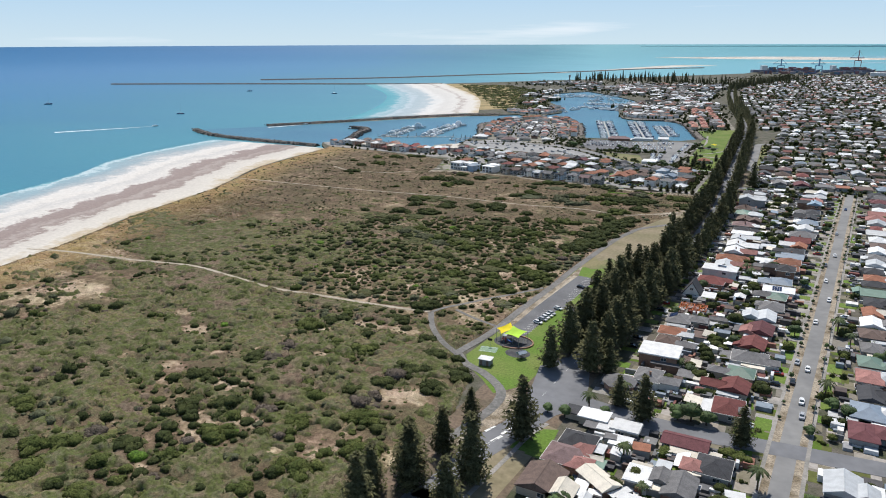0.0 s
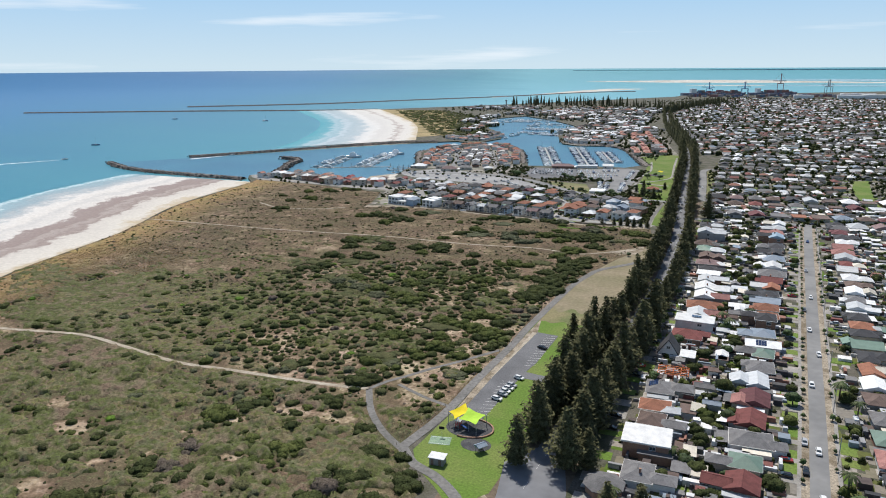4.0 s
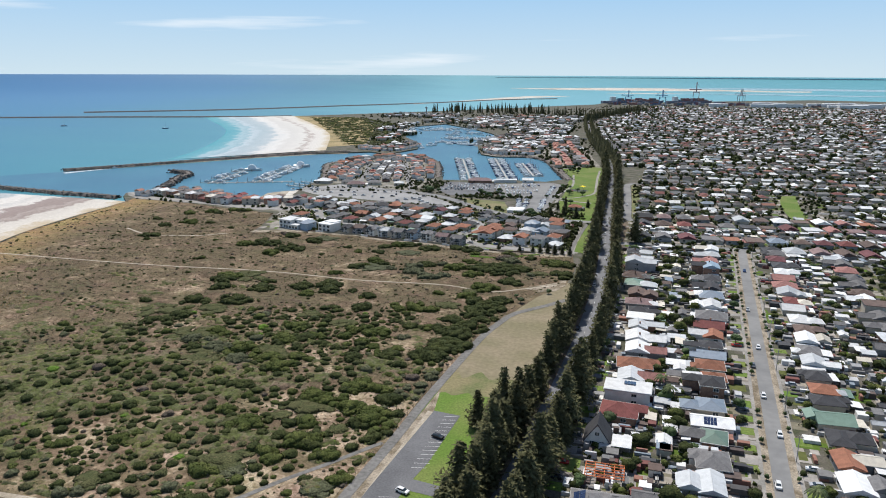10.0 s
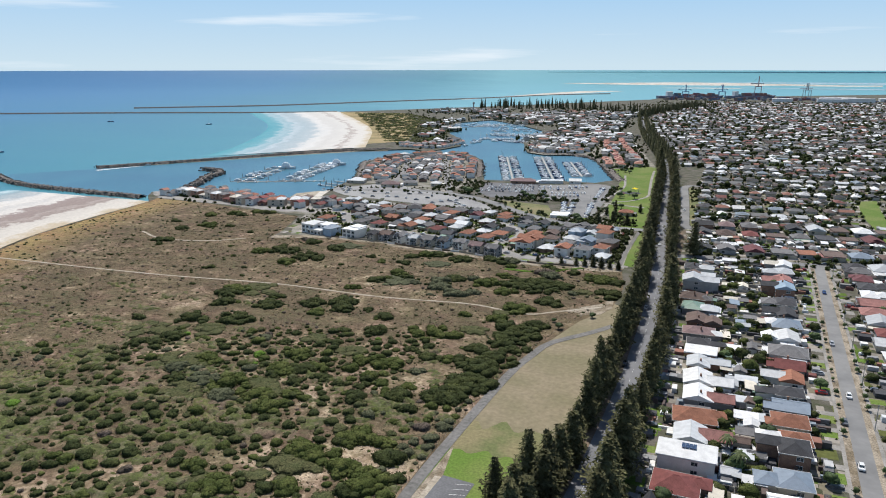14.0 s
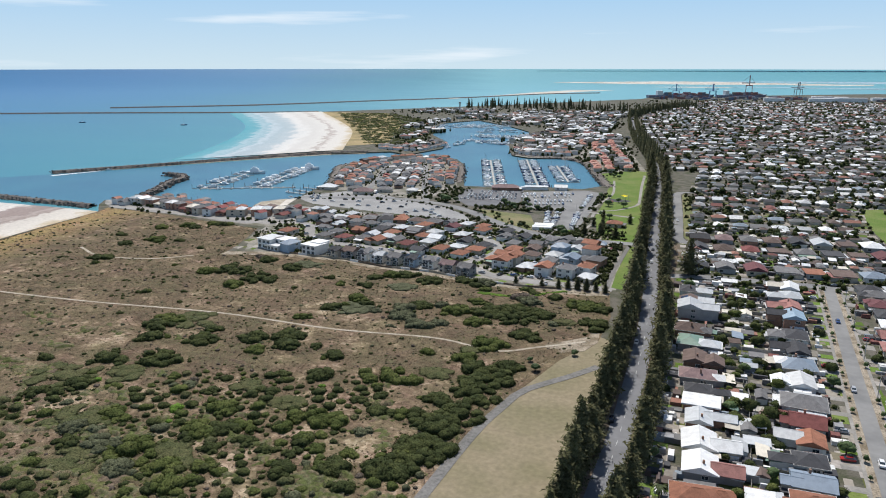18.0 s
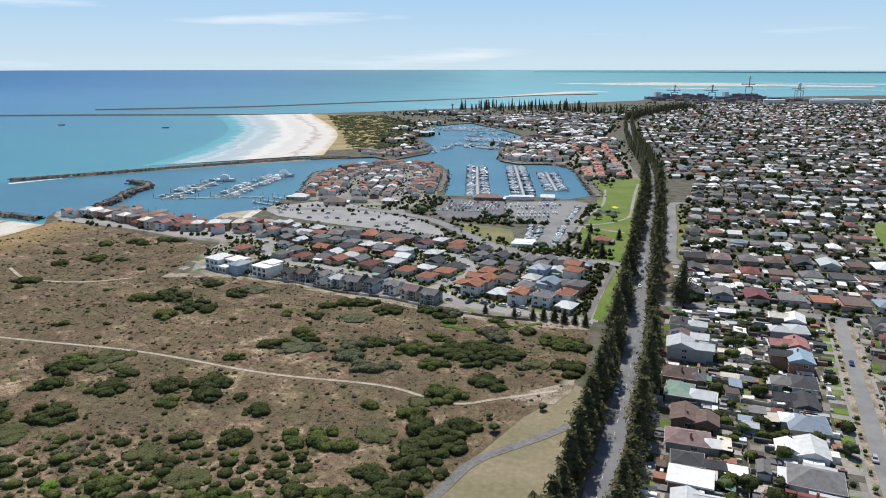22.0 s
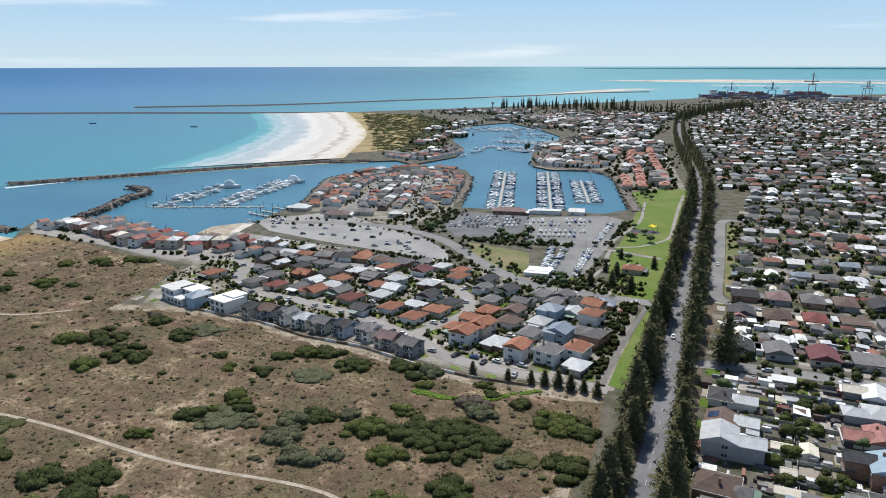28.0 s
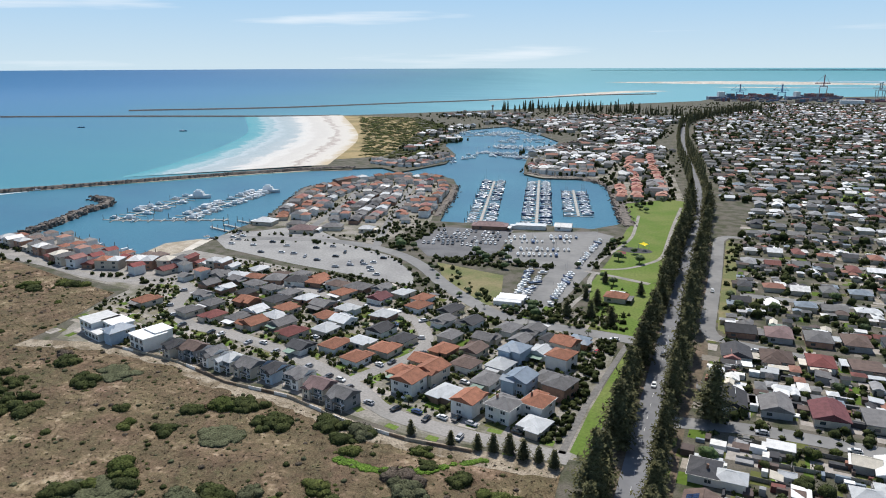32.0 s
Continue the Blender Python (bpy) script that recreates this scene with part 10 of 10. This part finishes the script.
for x, y in ((-508, 722), (-490, 733), (-474, 732), (-458, 727), (-440, 724), (-425, 722), (-400, 722)):
    e = thing("jetty", pose(x, y + 8, SEA, 0, 0, 75), "short timber jetty behind a waterfront house", "jetty", "house jetties")
    part("deck", Geo().box(-8, -0.7, 0.3, 8, 0.7, 0.5), "timber", e)
    for dx in (-7, 0, 7):
        part("pile", PILE, None, e, at=pose(dx, 0.9, 0))
    if R.random() < 0.8:
        boat(x + 4, y + 10, 75, R.choice([0, 2, 1]), where="tied to a house jetty")
far_boats = Geo()
for cx, cy, rx_, ry_, n in ((-360, 1320, 60, 26, 60), (-375, 1410, 50, 22, 50), (-470, 1600, 60, 40, 60), (-400, 1500, 40, 40, 24), (-545, 1560, 12, 60, 20), (-410, 1250, 10, 40, 10)):
    for k in range(n):
        x, y, a = cx + R.uniform(-rx_, rx_), cy + R.uniform(-ry_, ry_), R.choice([0.6, 2.2, 3.7, 5.3])
        h = hull(R.uniform(7, 12), 3.0, 1.2)
        if R.random() < 0.5:
            h.tube((0.6, 0, 1.0), (0.6, 0, 12.5), 0.1, 0.06, 4)
        h.box(-2.4, -1.0, 1.0, 1.5, 1.0, 2.3, 0.25)
        far_boats.add([(x + p[0] * math.cos(a) - p[1] * math.sin(a), y + p[0] * math.sin(a) + p[1] * math.cos(a), SEA + 0.25 + p[2]) for p in h.v], h.f)
tagged(new("far_boats", far_boats.mesh("far_boats", "boat_white")), "crowded white boats moored in the far basin", "boats", kind="stuff")
# boat ramp jetties, sand beach at the ramp
plate("ramp_beach", [(-384, 742), (-374, 740), (-364, 752), (-362, 772), (-376, 795), (-392, 800), (-400, 780), (-392, 756)], SEA + 0.5, "sand_flat", "small pale sand beach beside the boat ramp", "beach", thick=0.6)
for y0 in (806, 818, 834):
    e = thing("ramp_jetty", pose(-393, y0, SEA + 0.4, 0, 0, 168), "long narrow boat ramp jetty on piles", "jetty", "boat ramp jetties")
    part("deck", Geo().box(-2, -1, 0.4, 26, 1, 0.7), "pontoon", e)
    for dx in (2, 10, 18, 25):
        part("pile", PILE, None, e, at=pose(dx, 1.2, 0))
boat(-420, 812, 150, 2, where="tied at the ramp jetty")
# boats stored on land
for x0, y0, n, dx, dy, turn in ((-200, 869, 15, 3.3, 1.5, 110), (-198, 857, 14, 3.3, 1.5, 110), (-192, 838, 13, 3.3, 1.2, 110), (-186, 826, 11, 3.3, 1.2, 110), (-160.5, 797, 12, 0.75, -4.0, 42), (-152.5, 794, 14, 0.5, -4.1, 38), (-137, 800, 14, 0.35, -4.4, 140), (-140, 888, 16, 0.15, -4.6, 140)):
    for k in range(n):
        if R.random() < 0.85:
            boat(x0 + k * dx + R.uniform(-0.5, 0.5), y0 + k * dy, turn + R.uniform(-12, 12), R.choice([0, 2, 2, 2, 3]), 0.75, R.uniform(0.55, 0.85), "stored on a trailer in the yard")
# small craft out on the water
boat(-700, 870, 60, 2, SEA + 0.2, 1.0, "running up the channel with a wake")
solid("boat_wake", Geo().add([(-704, 863, SEA + 0.06), (-701, 864, SEA + 0.06), (-722, 812, SEA + 0.06), (-730, 815, SEA + 0.06)], [(0, 3, 2, 1)]), "boat_white", "white foam wake behind the running boat", "wake", "structure")
for x, y in ((-1300, 1400), (-1050, 1420), (-1000, 900)):
    boat(x, y, 30, 3, SEA + 0.2, 1.3, "at anchor off the beach")

solid("boat_wake", Geo().add([(-892, 744, SEA + 0.07), (-888, 747, SEA + 0.07), (-960, 634, SEA + 0.07), (-952, 630, SEA + 0.07)], [(0, 1, 3, 2)]), "boat_white", "long white foam wake on the open water", "wake", "structure")
boat(-889, 749, 52, 2, SEA + 0.2, 1.2, "running off the beach ahead of a wake")
boat(-1402, 923, 30, 3, SEA + 0.2, 1.6, "under way off the beach")

# ---- street furniture ----
pole_g = Geo().tube((0, 0, 0), (0, 0, 9.5), 0.16, 0.11, 8)
arm_g = Geo().box(-1.2, -0.06, 8.9, 1.2, 0.06, 9.05)
pm, am = pole_g.mesh("pole", "concrete"), arm_g.mesh("crossarm", "timber")
for y in np.arange(240, 655, 38):
    xs = float(np.interp(y, st[:, 1], st[:, 0])) + 5.2
    e = thing("power_pole", pose(xs, y, 0.06), "grey steel and concrete power pole with a crossarm", "power pole", "power poles along the street")
    part("pole", pm, None, e), part("crossarm", am, None, e)
sh = mesh_of("crown", SMALL[0], "garden_leaf", 1.5, 1.2, 1.2)
stem = Geo().tube((0, 0, 0), (0, 0, 1.6), 0.09, 0.07, 6).mesh("trunk", "bark")
for y in np.arange(238, 650, 11.5):
    for off in (-4.7, 4.7):
        if R.random() < 0.7:
            e = thing("street_tree", scaled(float(np.interp(y, st[:, 1], st[:, 0])) + off, y + R.uniform(-2, 2), 0.05, R.uniform(0.6, 1.1), R.uniform(0, 360)), "small round street tree on the dry verge", "tree", "street trees")
            part("trunk", stem, None, e), part("crown", sh, None, e)
# playground and shelters in the north park
plate("park_softfall", [(-113 + 11 * math.cos(a * math.pi / 10), 872 + 7 * math.sin(a * math.pi / 10)) for a in range(20)], 0.09, "softfall", "dark rubber surface of the park playground", "playground", thick=0.05)
sail("park", [(-111.5, 874, 4.4), (-109, 878, 4.8), (-105, 876, 4.2), (-107, 872, 3.6)], [(-111.5, 874, 4.5), (-109, 878, 4.9), (-105, 876, 4.3), (-107, 872, 3.7)], "yellow_cloth", "yellow shade sail over the park playground")
shed(-118, 852, 5, 4, 10, "red", True)
# garden walls along the dune edge of the estate
e = thing("estate_wall", Matrix(), "low limestone garden wall along the dune edge", "wall")
for a, b in zip(WALL_LINE[2:-2], WALL_LINE[3:-1]):
    n = max(1, int(math.hypot(b[0] - a[0], b[1] - a[1]) / 6))
    ang = math.degrees(math.atan2(b[1] - a[1], b[0] - a[0]))
    L_ = math.hypot(b[0] - a[0], b[1] - a[1]) / n
    for k in range(n):
        part("wall_panel", Geo().box(0, -0.12, -0.1, L_ - 0.05, 0.12, R.uniform(0.9, 1.4)), R.choice(["limestone", "limestone", "wall_white", "timber"]), e, at=pose(a[0] + (b[0] - a[0]) * k / n, a[1] + 2.5 + (b[1] - a[1]) * k / n, 0.1, 0, 0, ang))
plate("east_park", EAST_PARK, 0.13, "park_lawn", "green neighbourhood park lawn between houses", "lawn", thick=0.1)
plate("far_park", [(20, 1113), (31, 1240), (54, 1247), (44, 1107)], 0.06, "park_lawn", "small green park lawn in the far suburb", "lawn", thick=0.05)

# ---- the port and the far shore ----
def crane(x, y, h, material, label, rot=0):
    e = thing("gantry_crane", pose(x, y, 0, 0, 0, rot), label, "crane", "port cranes")
    for sx in (-11, 11):
        for sy in (-9, 9):
            part("leg", Geo().box(sx - 0.8, sy - 0.8, 0, sx + 0.8, sy + 0.8, h * 0.52), material, e)
    part("portal", Geo().box(-12, -10, h * 0.5, 12, 10, h * 0.54), material, e)
    part("tower", Geo().box(-1.5, -8, h * 0.54, 1.5, -5, h).box(-1.5, 5, h * 0.54, 1.5, 8, h * 0.95), material, e)
    part("boom", Geo().add([(-28, -1.5, h * 0.62), (20, -1.5, h * 0.62), (20, 1.5, h * 0.62), (-28, 1.5, h * 0.62), (-28, -1.5, h * 0.66), (20, -1.5, h * 0.66), (20, 1.5, h * 0.66), (-28, 1.5, h * 0.66)], [(3, 2, 1, 0), (4, 5, 6, 7), (0, 1, 5, 4), (1, 2, 6, 5), (2, 3, 7, 6), (3, 0, 4, 7)]), material, e)
    part("stay", Geo().tube((-25, 0, h * 0.66), (0, 0, h), 0.35, 0.35, 4).tube((17, 0, h * 0.66), (0, 0, h), 0.35, 0.35, 4), material, e)


crane(-165, 2985, 52, "crane_blue_hazed", "blue container crane at the distant port")
crane(-40, 3010, 53, "crane_blue_hazed", "blue container crane at the distant port", 8)
crane(88, 3230, 80, "crane_red_hazed", "tall red and white port crane far off")
crane(262, 3260, 56, "steel", "grey port crane far off", 20)
for x, y, ln_, rot in ((-154, 3072, 245, 22), (60, 3160, 180, 22)):
    e = thing("container_ship", pose(x, y, 0, 0, 0, rot), "long dark container ship at the distant berth", "ship", "ships at the port")
    part("hull", Geo().add([(-ln_ / 2, -14, -2), (ln_ / 2 - 20, -14, -2), (ln_ / 2, 0, -2), (ln_ / 2 - 20, 14, -2), (-ln_ / 2, 14, -2), (-ln_ / 2, -15, 9), (ln_ / 2 - 15, -15, 9), (ln_ / 2 + 8, 0, 11), (ln_ / 2 - 15, 15, 9), (-ln_ / 2, 15, 9)], [(4, 3, 2, 1, 0), (5, 6, 7, 8, 9)] + [(i, (i + 1) % 5, 5 + (i + 1) % 5, 5 + i) for i in range(5)]), "ship_hazed", e)
    part("bridge", Geo().box(-ln_ * 0.36, -12, 9, -ln_ * 0.28, 12, 25), "wall_white", e)
    g = Geo()
    for k in range(26):
        x0 = -ln_ * 0.25 + k % 13 * ln_ * 0.052
        g.box(x0, -13 + 13 * (k // 13), 9, x0 + ln_ * 0.048, -1 + 13 * (k // 13), 9 + 2.6 * R.randrange(1, 5))
    tagged(part("container_stack", g, "container_haze_mix", e, "stacked coloured containers"), kind="stuff")
g, g2 = Geo(), Geo()
for k in range(260):
    x = R.uniform(-240, 900)
    y = R.uniform(2880, 3090) + max(0, x) * 0.12
    g.box(x, y, 0, x + R.uniform(6, 24), y + R.uniform(4, 10), R.choice([2.6, 5.2, 7.8, 10.4]))
tagged(new("container_stacks", g.mesh("container_stacks", "container_haze_mix")), "stacks of coloured containers at the distant port", "containers", kind="stuff")
for k in range(16):
    x = R.uniform(120, 900)
    y = R.uniform(2800, 3050)
    g2.box(x, y, 0, x + R.uniform(50, 110), y + R.uniform(25, 40), R.uniform(9, 14))
tagged(new("port_warehouses", g2.mesh("port_warehouses", "roof_white")), "long white warehouses at the distant port", "warehouses", kind="stuff")
e = thing("signal_tower", pose(-660, 2020, 0), "slim grey lookout tower by the far shore", "tower")
part("shaft", Geo().tube((0, 0, 0), (0, 0, 20), 2.0, 1.6, 10), "concrete", e)
part("cabin", Geo().tube((0, 0, 20), (0, 0, 24), 3.0, 3.2, 10), "concrete", e)
# far wooded shore on the horizon, its haze painted as pale blue
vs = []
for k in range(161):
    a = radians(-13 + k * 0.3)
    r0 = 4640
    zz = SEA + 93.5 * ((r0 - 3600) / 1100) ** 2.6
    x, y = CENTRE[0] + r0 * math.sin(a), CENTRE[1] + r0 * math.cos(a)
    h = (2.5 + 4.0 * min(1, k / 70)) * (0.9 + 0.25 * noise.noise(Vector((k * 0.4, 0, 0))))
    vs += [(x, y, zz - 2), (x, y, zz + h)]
tagged(new("backdrop_shore", Geo().add(vs, [(2 * k, 2 * k + 2, 2 * k + 3, 2 * k + 1) for k in range(160)]).mesh("backdrop_shore", "hazed_shore")), "low wooded shore on the horizon, coloured pale with haze", "shore", kind="structure")
# low banks; two of them wear the same haze-pale colour as the shore
for a0, a1, r0, w, m_ in ((-6, 24, 4050, 30, "hazed_shore"), (-12, 8, 4230, 45, "sand_flat"), (-3, 26, 4300, 25, "hazed_shore")):
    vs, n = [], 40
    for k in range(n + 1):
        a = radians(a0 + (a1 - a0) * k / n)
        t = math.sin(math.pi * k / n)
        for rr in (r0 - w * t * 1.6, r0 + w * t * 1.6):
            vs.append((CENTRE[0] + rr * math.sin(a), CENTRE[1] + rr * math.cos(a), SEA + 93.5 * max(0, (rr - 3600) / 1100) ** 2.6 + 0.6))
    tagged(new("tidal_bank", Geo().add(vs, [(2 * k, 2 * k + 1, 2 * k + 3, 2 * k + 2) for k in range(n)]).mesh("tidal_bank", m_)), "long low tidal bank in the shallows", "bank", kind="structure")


tidy()
